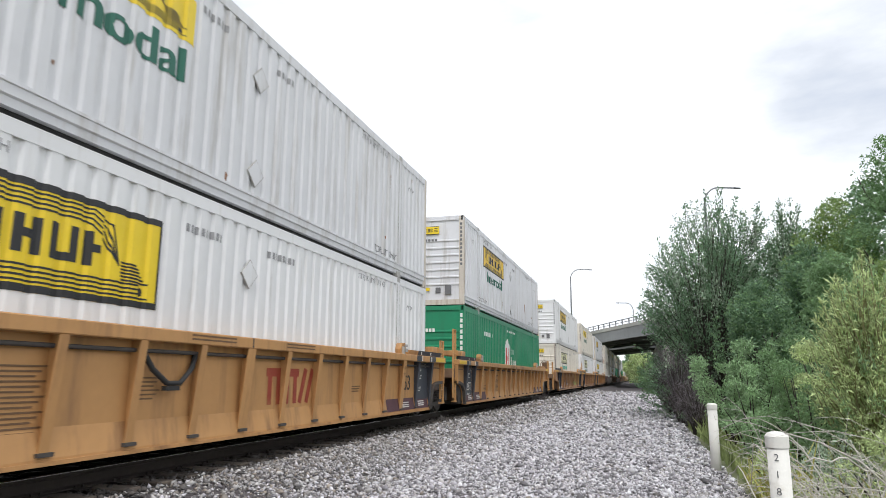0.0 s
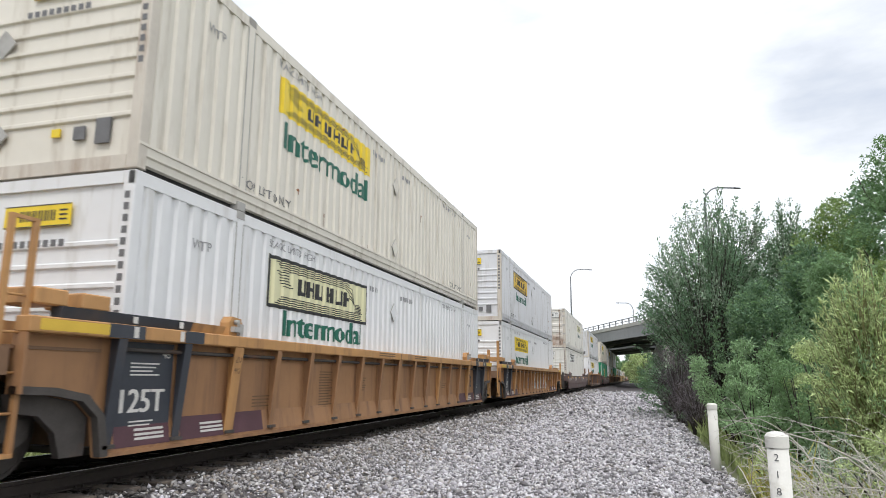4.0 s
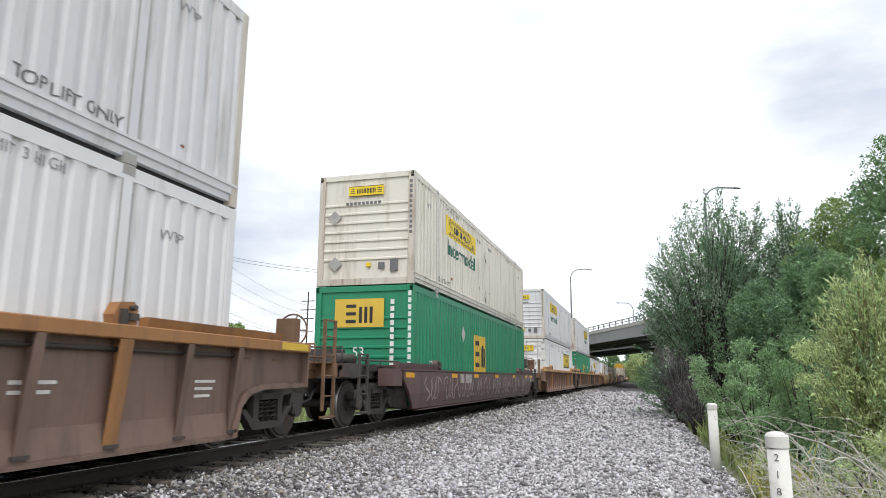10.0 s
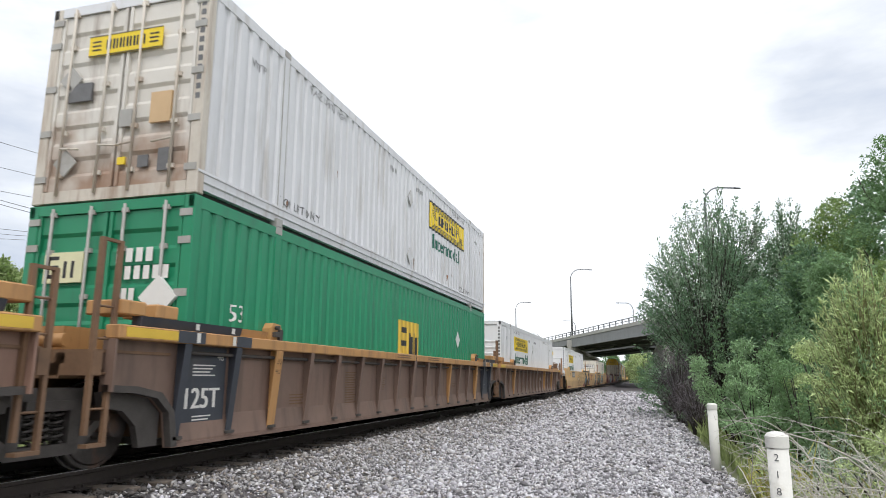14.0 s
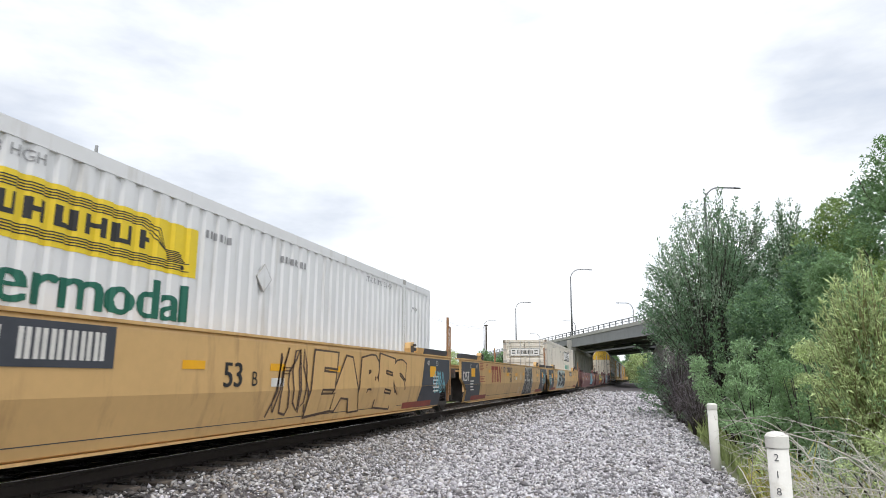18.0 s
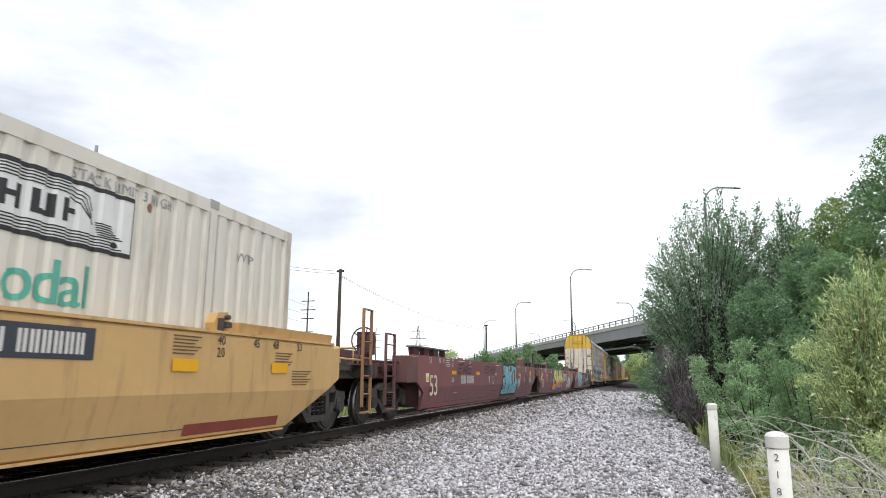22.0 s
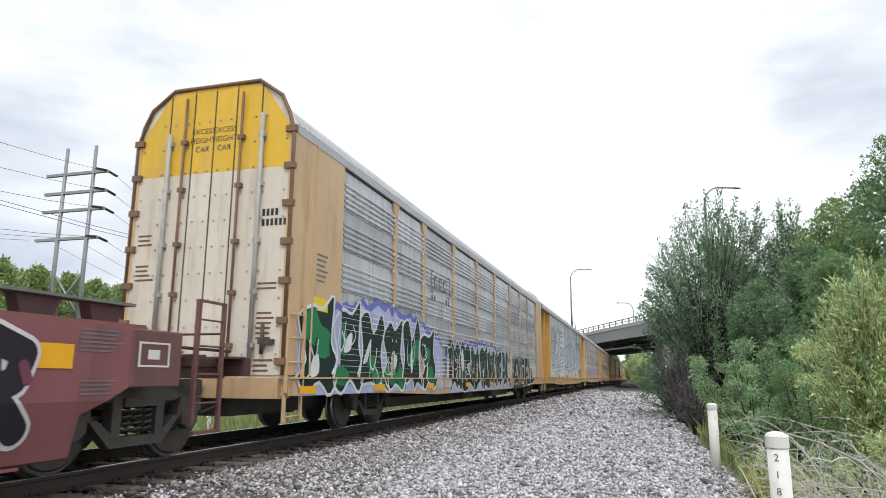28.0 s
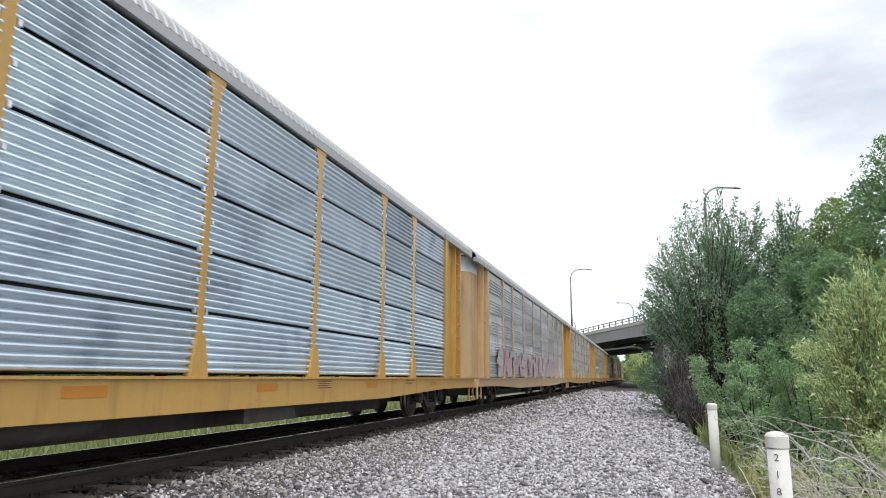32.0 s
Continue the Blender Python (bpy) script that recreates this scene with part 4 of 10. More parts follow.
def smooth_car(label, paint, near, far, style="smooth", ends=None):
    """Well car with flat sides creased along their middle."""
    car = thing("well_car", label, "railcar", "train cars")
    dark = M["steel"] if style != "maroon" else M["maroon2"]
    mid, foot, low = (0.62, 1.43, 0.25) if style == "fec" else (0.745, 1.38, 0.215) if style == "maroon" else (0.78, 1.38, 0.25)
    top = 1.465 if style == "maroon" else 1.50 if style == "smooth" else 1.13

    def y_of(e, z):
        """How far the side reaches at height z: a sloped lower corner at coupler ends, an arch at joints."""
        if e == "c" and style == "fec":
            return 8.25 + (min(z, 0.95) - 0.25) / 0.70 * 0.85
        if e == "c" and style != "maroon":
            return 7.95 + (min(z, 0.95) - 0.25) / 0.70 * 1.6
        return 8.42 + max(0.0, min(1.0, (z - 0.62) / 0.3)) * 0.75

    zs = [top, top - 0.05, 0.95, mid, 0.62 if mid > 0.7 else 0.45, low + 0.02, low]
    zs = sorted(set(zs), reverse=True)

    def x_of(z):
        if z >= top and style != "maroon":
            return 1.475
        return 1.50 if z >= mid else 1.34 if z <= low else foot + (1.50 - foot) * (z - low - 0.02) / (mid - low - 0.02)

    for s in (1, -1):
        bm = bm_new()
        outer = [[bm.verts.new((s * x_of(z), e * y_of(k, z), z)) for z in zs] for e, k in ((-1, near), (1, far))]
        inner = [[bm.verts.new((s * (x_of(z) - 0.06), e * y_of(k, z), z)) for z in zs] for e, k in ((-1, near), (1, far))]
        n = len(zs)
        for i in range(n - 1):
            bm.faces.new((outer[0][i], outer[1][i], outer[1][i + 1], outer[0][i + 1]))
            bm.faces.new((inner[0][i], inner[0][i + 1], inner[1][i + 1], inner[1][i]))
            for e in (0, 1):
                bm.faces.new((outer[e][i], outer[e][i + 1], inner[e][i + 1], inner[e][i]))
        for i in (0, n - 1):
            bm.faces.new((outer[0][i], inner[0][i], inner[1][i], outer[1][i]))
        part("side_plate", bm, paint, car)
        part("top_chord", box(bm_new(), *sorted((s * 1.35, s * (1.498 if style == "maroon" else 1.515))), -9.17 if style == "maroon" else -9.3, 9.17 if style == "maroon" else 9.3, top, top + 0.035), paint, car)
        part("bottom_flange", box(bm_new(), *sorted((s * 1.30, s * (foot + 0.022))), -7.9, 7.9, low - 0.028, low - 0.002), paint, car)
        part("weld_seam", box(bm_new(), *sorted((s * 1.385, s * (x_of(low + 0.13) + 0.003))), -7.6, 7.6, low + 0.125, low + 0.135), M["steel"], car)
    for k in range(9):
        part("floor_beam", box(bm_new(), -1.36, 1.36, -8.18 + k * 2.0, -7.82 + k * 2.0, 0.26, 0.33), M["steel"], car)
    if ends:
        for e in (-1, 1):
            dark_field(car, e, top, mid)
    if style == "smooth":
        for y in (-7.7, 5.6):
            bm = bm_new()
            bm.faces.new([bm.verts.new(c) for c in ((1.4235, y, 0.43), (1.4235, y + 2.1, 0.43), (1.393, y + 2.1, 0.30), (1.393, y, 0.30))])
            part("dip_stripe", bm, M["brick"], car, "worn red stripe along the foot")
    if style in ("maroon", "fec"):
        # equipment boxes over the trucks
        for e, k in ((-1, near), (1, far)):
            for s in (1, -1):
                if style == "fec":
                    part("end_box", box(bm_new(), *sorted((s * 1.15, s * 1.49)), *sorted((e * 9.18, e * (9.75 if k == "c" else 9.35))), 0.80, 1.16), paint, car)
                elif k == "c" or e < 0:
                    bm = box(bm_new(), *sorted((s * 1.15, s * 1.518)), *sorted((e * (8.98 if k == "c" else 8.26), e * (9.75 if k == "c" else 9.98))), *((0.86, 1.46) if k == "c" else (1.06, 1.43)))
                    bmesh.ops.bevel(bm, geom=bm.edges[:], offset=0.014, segments=1, affect="EDGES")
                    part("end_box", bm, M["maroonbrown"], car, "dirty brown equipment box")
                else:
                    part("end_box", box(bm_new(), *sorted((s * 1.15, s * 1.506)), 8.24, 8.76, 1.09, 1.45), paint, car)
    finish_car(car, near, far, paint, dark, top + 0.035, style, 0.13)
    return car


def dark_field(car, e, top, mid):
    for s in (1, -1):
        z = top + 0.037
        part("rail_cover", prism(bm_new(), [(s * 1.334, z), (s * 1.446, z), (s * 1.481, z + 0.136), (s * 1.334, z + 0.136)], "y", *sorted((e * 6.98, e * 9.005))), M["black"], car, "black painted rail end")
        pts = [(6.95, top - 0.06), (9.12, top - 0.06), (9.12, 0.95), (8.80, mid + 0.004), (6.72, mid + 0.004)]
        part("stencil_panel", prism(bm_new(), [(e * y, z) for y, z in pts], "x", s * 1.501, s * 1.506), M["black"], car, "black stencil panel")
        bm = bm_new()
        lo = [(6.72, mid - 0.004, 1.5005), (8.78, mid - 0.004, 1.5005), (8.42, 0.60, 1.4577), (8.40, 0.29, 1.3847), (6.55, 0.29, 1.3847)]
        v = [bm.verts.new((s * (x + 0.005), e * y, z)) for y, z, x in lo]
        bm.faces.new(v)
        part("stencil_panel", bm, M["black"], car, "black stencil panel")


# ---- containers ----
CL, CH = 8.077, 2.87


def container(label, paint, end, frame_paint=None):
    """A 53-foot container; its base at z = 0. end: 'doors', 'front' or 'plain', the end that faces the camera."""
    c = thing("shipping_container", label, "container", "containers on the train")
    fp = frame_paint or paint
    worn = frame_paint is None and paint in (M["white2"], M["cream"], M["warm"])
    for s in (1, -1):
        bm = bm_new()
        stops = wave_stops(-CL + 0.14, CL - 0.14)
        lo = [bm.verts.new((s * (HALF - 0.006 - wave(y)), y, 0.30)) for y in stops]
        hi = [bm.verts.new((s * (HALF - 0.006 - wave(y)), y, CH - 0.15)) for y in stops]
        for i in range(len(stops) - 1):
            bm.faces.new((lo[i], lo[i + 1], hi[i + 1], hi[i]))
        part("side_wall", bm, paint, c)
        bm = box(bm_new(), *sorted((s * (HALF - 0.09), s * HALF)), -CL, CL, CH - 0.155, CH)
        part("top_rail", bm, fp, c)
        bm = prism(bm_new(), [(s * (HALF - 0.12), 0.075), (s * (HALF - 0.03), 0.075), (s * (HALF - 0.03), 0.16), (s * (HALF - 0.004), 0.175), (s * (HALF - 0.004), 0.27), (s * (HALF + 0.010), 0.28), (s * (HALF + 0.010), 0.31), (s * (HALF - 0.12), 0.31)], "y", -CL + 0.01, CL - 0.01)
        part("bottom_rail", bm, fp, c)
        for y in (-6.06, 6.06):
            bm = box(bm_new(), *sorted((s * (HALF - 0.12), s * (HALF + 0.002))), y - 0.07, y + 0.07, 0.30, CH - 0.08)
            part("side_post", bm, paint, c)
            for q in (-0.078, 0.078):
                part("post_seam", box(bm_new(), *sorted((s * (HALF - 0.03), s * (HALF + 0.0035))), y + q - 0.008, y + q + 0.008, 0.31, CH - 0.16), M["rail_grey"] if paint is not M["green"] else paint, c)
            bm = box(bm_new(), *sorted((s * (HALF - 0.16), s * (HALF + 0.006))), y - 0.09, y + 0.09, CH - 0.10, CH + 0.012)
            part("corner_casting", bm, M["rail_grey"], c)
            bm = box(bm_new(), *sorted((s * (HALF - 0.16), s * (HALF + 0.006))), y - 0.09, y + 0.09, 0.0, 0.12)
            part("corner_casting", bm, M["rail_grey"], c)
    bm = bm_new()
    n = 40
    prev = None
    for i in range(n + 1):
        y = -CL + 0.05 + (2 * CL - 0.1) * i / n
        z = CH - 0.03 + (0.012 if i % 2 else 0.0)
        cur = [bm.verts.new((-HALF + 0.05, y, z)), bm.verts.new((HALF - 0.05, y, z))]
        if prev:
            bm.faces.new((prev[0], prev[1], cur[1], cur[0]))
        prev = cur
    part("roof_panel", bm, paint, c)
    # black undercoat, also standing in for the shade between stacked containers
    part("floor", box(bm_new(), -HALF + 0.11, HALF - 0.11, -CL + 0.10, CL - 0.10, 0.03, 0.16), M["gap"], c, "floor black with undercoat and painted gap shade")
    for e in (-1, 1):
        for s in (-1, 1):
            bm = box(bm_new(), *sorted((s * (HALF - 0.16), s * (HALF + 0.001))), *sorted((e * (CL - 0.15), e * CL)), 0.0, CH)
            bmesh.ops.bevel(bm, geom=bm.edges[:], offset=0.012, segments=1, affect="EDGES")
            part("corner_post", bm, M["grimy"] if worn else fp, c)
        bm = box(bm_new(), -HALF + 0.16, HALF - 0.16, *sorted((e * (CL - 0.10), e * (CL - 0.004))), CH - 0.14, CH - 0.002)
        part("end_header", bm, fp, c)
        bm = box(bm_new(), -HALF + 0.16, HALF - 0.16, *sorted((e * (CL - 0.10), e * (CL - 0.004))), 0.01, 0.17)
        part("end_sill", bm, M["grimy"] if worn else fp, c)
        style = end if e < 0 else "plain"
        if style == "doors":
            for s in (-1, 1):
                bm = bm_new()
                x0, x1 = sorted((s * 0.02, s * (HALF - 0.17)))
                zs = [0.18]
                while zs[-1] < CH - 0.3:
                    zs.append(zs[-1] + 0.21)
                prev = None
                prof = []
                z = 0.18
                k = 0
                while z < CH - 0.16:
                    prof.append((z, -CL + 0.035 + (0.03 if (k // 2) % 2 else 0.0)))
                    z += 0.05 if k % 2 else 0.18
                    k += 1
                prof.append((CH - 0.15, -CL + 0.035))
                for z, y in prof:
                    cur = [bm.verts.new((x0, y, z)), bm.verts.new((x1, y, z))]
                    if prev:
                        bm.faces.new((prev[0], prev[1], cur[1], cur[0]))
                    prev = cur
                for xa in (x0, x1 - 0.05):
                    box(bm, xa, xa + 0.05, -CL + 0.012, -CL + 0.06, 0.18, CH - 0.15)
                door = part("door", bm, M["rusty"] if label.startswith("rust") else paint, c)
                for q in (0.22, 0.78):
                    x = x0 + (x1 - x0) * q
                    bm = tube(bm_new(), (x, -CL - 0.015, 0.10), (x, -CL - 0.015, CH - 0.06), 0.02, n=6)
                    for z in (0.35, 0.95, 1.6, 2.2, 2.7):
                        box(bm, x - 0.05, x + 0.05, -CL - 0.01, -CL + 0.03, z, z + 0.06)
                    tube(bm, (x, -CL - 0.03, 0.75), (x + s * -0.3, -CL - 0.03, 0.72), 0.015, n=5)
                    part("lock_rod", bm, M["endbrown"] if label.startswith("rust-stained") else M["grimy"] if label.startswith("rust") else M["rail_grey"], door)
                hinge = mesh_of("hinge", box(bm_new(), *sorted((s * (HALF - 0.20), s * (HALF - 0.02))), -CL - 0.012, -CL + 0.01, 0, 0.09), M["rail_grey"])
                for z in (0.3, 0.95, 1.6, 2.25, 2.6):
                    part("hinge", hinge, None, door, at=pose(0, 0, z))
        else:
            # end wall with horizontal ribs below a flat sign field
            bm = bm_new()
            prof = [(0.17, 0.03)]
            z = 0.62
            prof.append((z, 0.03))
            while z < 2.05:
                prof += [(z + 0.02, 0.0), (z + 0.06, 0.0), (z + 0.08, 0.03), (z + 0.235, 0.03)]
                z += 0.235
            prof.append((CH - 0.14, 0.03))
            prev = None
            for z, d in prof:
                y = e * (CL - 0.012 - d)
                cur = [bm.verts.new((-HALF + 0.16, y, z)), bm.verts.new((HALF - 0.16, y, z))]
                if prev:
                    bm.faces.new((prev[0], prev[1], cur[1], cur[0]))
                prev = cur
            part("end_wall", bm, paint, c)
    return c


XS = HALF - 0.006 + 0.004


def maker_sign(c, y, z, w, h, border=True, wings=True, ground="yellow", ink="ink"):
    """The haulier's sign as plain shapes: a bright field, a border, a winged block and bars for its name."""
    bm = hug(side_bar(bm_new(), y - w / 2, y + w / 2, z - h / 2, z + h / 2, XS))
    sign = part("sign", bm, M[ground], c, "yellow haulier sign" if ground == "yellow" else "white haulier sign")
    bm = bm_new()
    t = 0.045 * h if not border else 0.07 * h
    for a in ((y - w / 2, y + w / 2, z + h / 2 - t, z + h / 2), (y - w / 2, y + w / 2, z - h / 2, z - h / 2 + t), (y - w / 2, y - w / 2 + t, z - h / 2 + t, z + h / 2 - t), (y + w / 2 - t, y + w / 2, z - h / 2 + t, z + h / 2 - t)):
        if border:
            side_bar(bm, *a, XS + 0.003)
    # name: six upright blocks
    x = y - 0.24 * w
    for k, wide in enumerate((0.06, 0.07, 0.085, 0.085, 0.09, 0.08)):
        q = wide * w
        z0, z1 = z - 0.16 * h, z + 0.18 * h
        side_bar(bm, x, x + q * 0.3, z0, z1, XS + 0.003)
        if k != 5:
            side_bar(bm, x + q * 0.62, x + q * 0.88, z0, z1, XS + 0.003)
        side_bar(bm, x + q * 0.3, x + q * 0.62, z0 + (0.14 if k % 2 else 0.0) * h, z0 + (0.14 if k % 2 else 0.0) * h + 0.08 * h, XS + 0.003)
        x += q + 0.014 * w
    if wings:
        thin = 0.020 * h
        for k in range(4):
            a = z + (0.40 - 0.045 * k) * h
            b = z - (0.40 - 0.045 * k) * h
            stroke(bm, [(y - (0.44 - 0.02 * k) * w, a), (y + (0.24 - 0.005 * k) * w, a), (y + (0.305 - 0.01 * k) * w, a - 0.10 * h), (y + (0.335 - 0.005 * k) * w, z - (0.10 - 0.02 * k) * h)], thin, XS + 0.003)
            stroke(bm, [(y - (0.44 - 0.02 * k) * w, b), (y + (0.45 - 0.012 * k) * w, b)], thin, XS + 0.0032)
        for k in range(6):
            c_ = z - (0.05 + 0.036 * k) * h
            stroke(bm, [(y + (0.345 + 0.002 * k) * w, c_), (y + (0.40 + 0.010 * k) * w, c_ - 0.015 * h)], thin, XS + 0.0034)
            stroke(bm, [(y - (0.435 - 0.012 * k) * w, z + (0.22 - 0.055 * k) * h), (y - (0.335 - 0.008 * k) * w, z + (0.22 - 0.055 * k) * h)], thin, XS + 0.0034)
        ellipse(bm, y + 0.425 * w, z - 0.33 * h, 0.026 * w, 0.10 * h, XS + 0.0036)
    part("sign_lettering", hug(bm), M[ink], sign)


def words(c, text, height, y, z, ink, bold=0.0, stretch=1.0):
    bm = hug(side_text(bm_new(), text, height, y, z, XS + 0.004, stretch=stretch, bold=bold))
    return part("lettering", bm, M[ink], c)


def small_marks(c, z=0.42, ink="fade"):
    """Lift notes and worn code bars by the posts, and two diamond placard holders."""
    for y in (-5.4, 5.25):
        words(c, "TOP LIFT ONLY", 0.14, y, z, ink)
    for y in (-4.55, 4.55):
        words(c, "STACK LIMIT 3 HIGH", 0.115, y, CH - 0.27, "faint")
    for y in (-6.85, 6.85):
        words(c, "WTP", 0.13, y, CH - 0.62, "faint")
    rng = random.Random(int(c.name.split(".")[-1]) if "." in c.name else 0)
    bm = bm_new()
    for y0 in (-1.4, 0.5):
        y = y0
        for k in range(rng.randint(5, 8)):
            side_bar(bm, y, y + 0.055, CH - 0.50, CH - 0.40, XS + 0.004)
            y += 0.10
    part("code_mark", hug(bm), M["faint"], c)
    for z0 in (0.62, 2.05):
        bm = bm_new()
        y = 0.0
        r = 0.21
        q = [(y - r, z0), (y, z0 - r), (y + r, z0), (y, z0 + r)]
        prism(bm, q, "x", XS - 0.002, XS + 0.012)
        holder = part("placard_holder", bm, M["rail_grey"], c)
        bm = bm_new()
        r = 0.192
        prism(bm, [(y - r, z0), (y, z0 - r), (y + r, z0), (y, z0 + r)], "x", XS + 0.0125, XS + 0.016)
        part("placard", bm, c.children[0].data.materials[0], holder)


def rust_spots(c, seed, n=9):
    """Ragged rust spots with short runs below them, on the side and along its foot."""
    rng = random.Random(seed)
    bm = bm_new()
    for k in range(n):
        y, z = rng.uniform(-CL + 0.3, CL - 0.3), rng.choice((rng.uniform(0.34, 0.8), rng.uniform(0.34, CH - 0.2)))
        w, h = rng.uniform(0.015, 0.05), rng.uniform(0.02, 0.06)
        run = rng.uniform(0.05, 0.35) if rng.random() < 0.6 else 0.0
        lo = max(0.315, z - h - run)
        pts = [(y - w, z), (y - w * 0.5, z + h * 0.8), (y + w * 0.4, z + h), (y + w, z + h * 0.2), (y + w * 0.6, z - h), (y + w * 0.15, lo), (y - w * 0.2, lo + 0.01), (y - w * 0.6, z - h * 0.7)]
        bm.faces.new([bm.verts.new((XS + 0.0005 + 0.00005 * k, a, max(b, 0.312))) for a, b in pts])
    part("rust_spot", hug(bm), M["rustp"], c, "small rust spots and runs")


def end_sign(c, z, w, h, ground="yellow", text=True, y=-CL - 0.006):
    bm = box(bm_new(), -w / 2, w / 2, y, y + 0.012, z - h / 2, z + h / 2)
    sign = part("end_sign", bm, M[ground], c, "small haulier sign")
    bm = bm_new()
    x = -0.26 * w
    for k in range(6):
        end_bar(bm, x, x + 0.03 * w, z - 0.24 * h, z + 0.24 * h, y - 0.002)
        end_bar(bm, x + 0.045 * w, x + 0.07 * w, z - 0.24 * h, z + 0.24 * h, y - 0.002)
        x += 0.092 * w
    for s in (-1, 1):
        for k in range(3):
            end_bar(bm, *sorted((s * 0.33 * w, s * 0.45 * w)), z + (k - 1) * 0.2 * h - 0.04 * h, z + (k - 1) * 0.2 * h + 0.04 * h, y - 0.002)
    t = 0.05 * h
    for a in ((-w / 2, w / 2, z + h / 2 - t, z + h / 2), (-w / 2, w / 2, z - h / 2, z - h / 2 + t)):
        end_bar(bm, *a, y - 0.002)
    part("sign_lettering", bm, M["ink"], sign)


def end_marks(c, seed=0):
    rng = random.Random(seed)
    bm = bm_new()
    for k in range(9):
        x = -0.55 + k * 0.11
        end_bar(bm, x, x + 0.075, 2.06, 2.14, -CL + 0.008)
    for k in range(11):
        end_bar(bm, HALF - 0.12, HALF - 0.05, 2.55 - k * 0.13, 2.63 - k * 0.13, -CL - 0.003)
    part("code_mark", bm, M["fade"], c)
    for x, z, w, h in ((0.45, 0.48, 0.16, 0.16), (0.78, 0.48, 0.20, 0.30)):
        part("data_plate", box(bm_new(), x - w / 2, x + w / 2, -CL - 0.002, -CL + 0.02, z - h / 2, z + h / 2), M["fade"], c)
    part("data_plate", box(bm_new(), 0.05, 0.17, -CL - 0.002, -CL + 0.02, 0.46, 0.56), M["yellow"], c, "small yellow plate")
    r = 0.19
    for x, z in ((-0.85, 1.75), (-0.80, 0.55)):
        bm = prism(bm_new(), [(x - r, z), (x, z - r), (x + r, z), (x, z + r)], "y", -CL - 0.01, -CL + 0.01)
        part("placard_holder", bm, M["rail_grey"], c)


# ---- enclosed auto carriers ----
RW, RT = 1.45, 4.88          # half width and eaves height


def auto_rack(label, paint, panel, end_style, posts, edge, rows=5):
    car = thing("auto_carrier", label, "railcar", "train cars")
    L = 13.72
    for s in (1, -1):
        part("side_sill", prism(bm_new(), [(-L + 0.1, 0.975), (-L + 0.1, 0.70), (-10.0, 0.68), (-6.0, 0.565), (6.0, 0.565), (10.0, 0.68), (L - 0.1, 0.70), (L - 0.1, 0.975)], "x", *sorted((s * 1.40, s * 1.515))), paint, car)
        part("sill_flange", box(bm_new(), *sorted((s * 1.38, s * 1.55)), -L + 0.1, L - 0.1, 0.945, 0.972), paint, car)
    part("underframe", box(bm_new(), -0.60, 0.60, -8.0, 8.0, 0.27, 0.50), M["steel"], car)
    part("deck", box(bm_new(), -1.40, 1.40, -L + 0.1, L - 0.1, 0.86, 0.94), M["steel"], car)
    part("center_sill", box(bm_new(), -0.42, 0.42, -L + 0.3, L - 0.3, 0.38, 0.86), M["steel"], car)
    # panels between the posts, several rows each
    edges = [-edge] + list(posts) + [edge]
    row_h = (RT - 0.12 - 1.02) / rows
    cache = {}
    for a, b in zip(edges, edges[1:]):
        w = round(b - a - 0.10, 2)
        if w not in cache:
            bm = bm_new()
            prev = None
            if panel is M["galv"]:
                # five ribs, then a flat riveted band
                prof = [(0.0, 0.012), (0.016, 0.0)]
                for k in range(5):
                    z = 0.045 + k * 0.104
                    prof += [(z, 0.0), (z + 0.004, 0.046), (z + 0.026, 0.048), (z + 0.050, 0.0)]
                prof += [(row_h - 0.012, 0.004), (row_h - 0.006, 0.014)]
            else:
                n = 8
                prof = [(0.012, 0.0)]
                h = (row_h - 0.034) / n
                for k in range(n):
                    z = 0.012 + k * h
                    prof += [(z + 0.10 * h, 0.040), (z + 0.34 * h, 0.058), (z + 0.58 * h, 0.050), (z + 0.84 * h, 0.006), (z + h, 0.0)]
            for z, d in prof:
                cur = [bm.verts.new((RW - 0.06 + d, -w / 2, z)), bm.verts.new((RW - 0.06 + d, w / 2, z))]
                if prev:
                    f = bm.faces.new((prev[0], prev[1], cur[1], cur[0]))
                    f.smooth = panel is not M["galv"]
                prev = cur
            if panel is M["galv"]:
                for f in bm.faces:
                    f.material_index = int(f.calc_center_median().z > 0.56)
            cache[w] = mesh_of("side_panel", bm, panel)
            if panel is M["galv"]:
                cache[w].materials.append(M["galvflat"])
        for turn in (0, 180):
            for r in range(rows):
                part("side_panel", cache[w], None, car, at=pose(0, (a + b) / 2 * (1 if turn == 0 else -1), 1.0 + r * row_h, 0, 0, turn))
    if panel is M["galv"]:
        bm = bm_new()
        for a, b in zip(edges, edges[1:]):
            cols = max(3, int((b - a) / 0.46))
            for i in range(cols):
                y = a + 0.18 + (b - a - 0.36) * i / (cols - 1)
                for r in range(rows):
                    for k in range(8):
                        z = 1.0 + r * row_h + (0.045 + k * 0.104 + 0.077 if k < 5 else 0.60 + (k - 5) * 0.055)
                        side_bar(bm, y - 0.011, y + 0.011, z - 0.011, z + 0.011, RW - 0.06 + 0.0065)
        part("rivets", bm, M["fade"], car, "rows of dark rivets")
    # black box added inside as the shade seen through the panel slots
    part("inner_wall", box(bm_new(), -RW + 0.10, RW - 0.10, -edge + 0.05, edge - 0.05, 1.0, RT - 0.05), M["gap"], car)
    # posts with flared feet
    bm = bm_new()
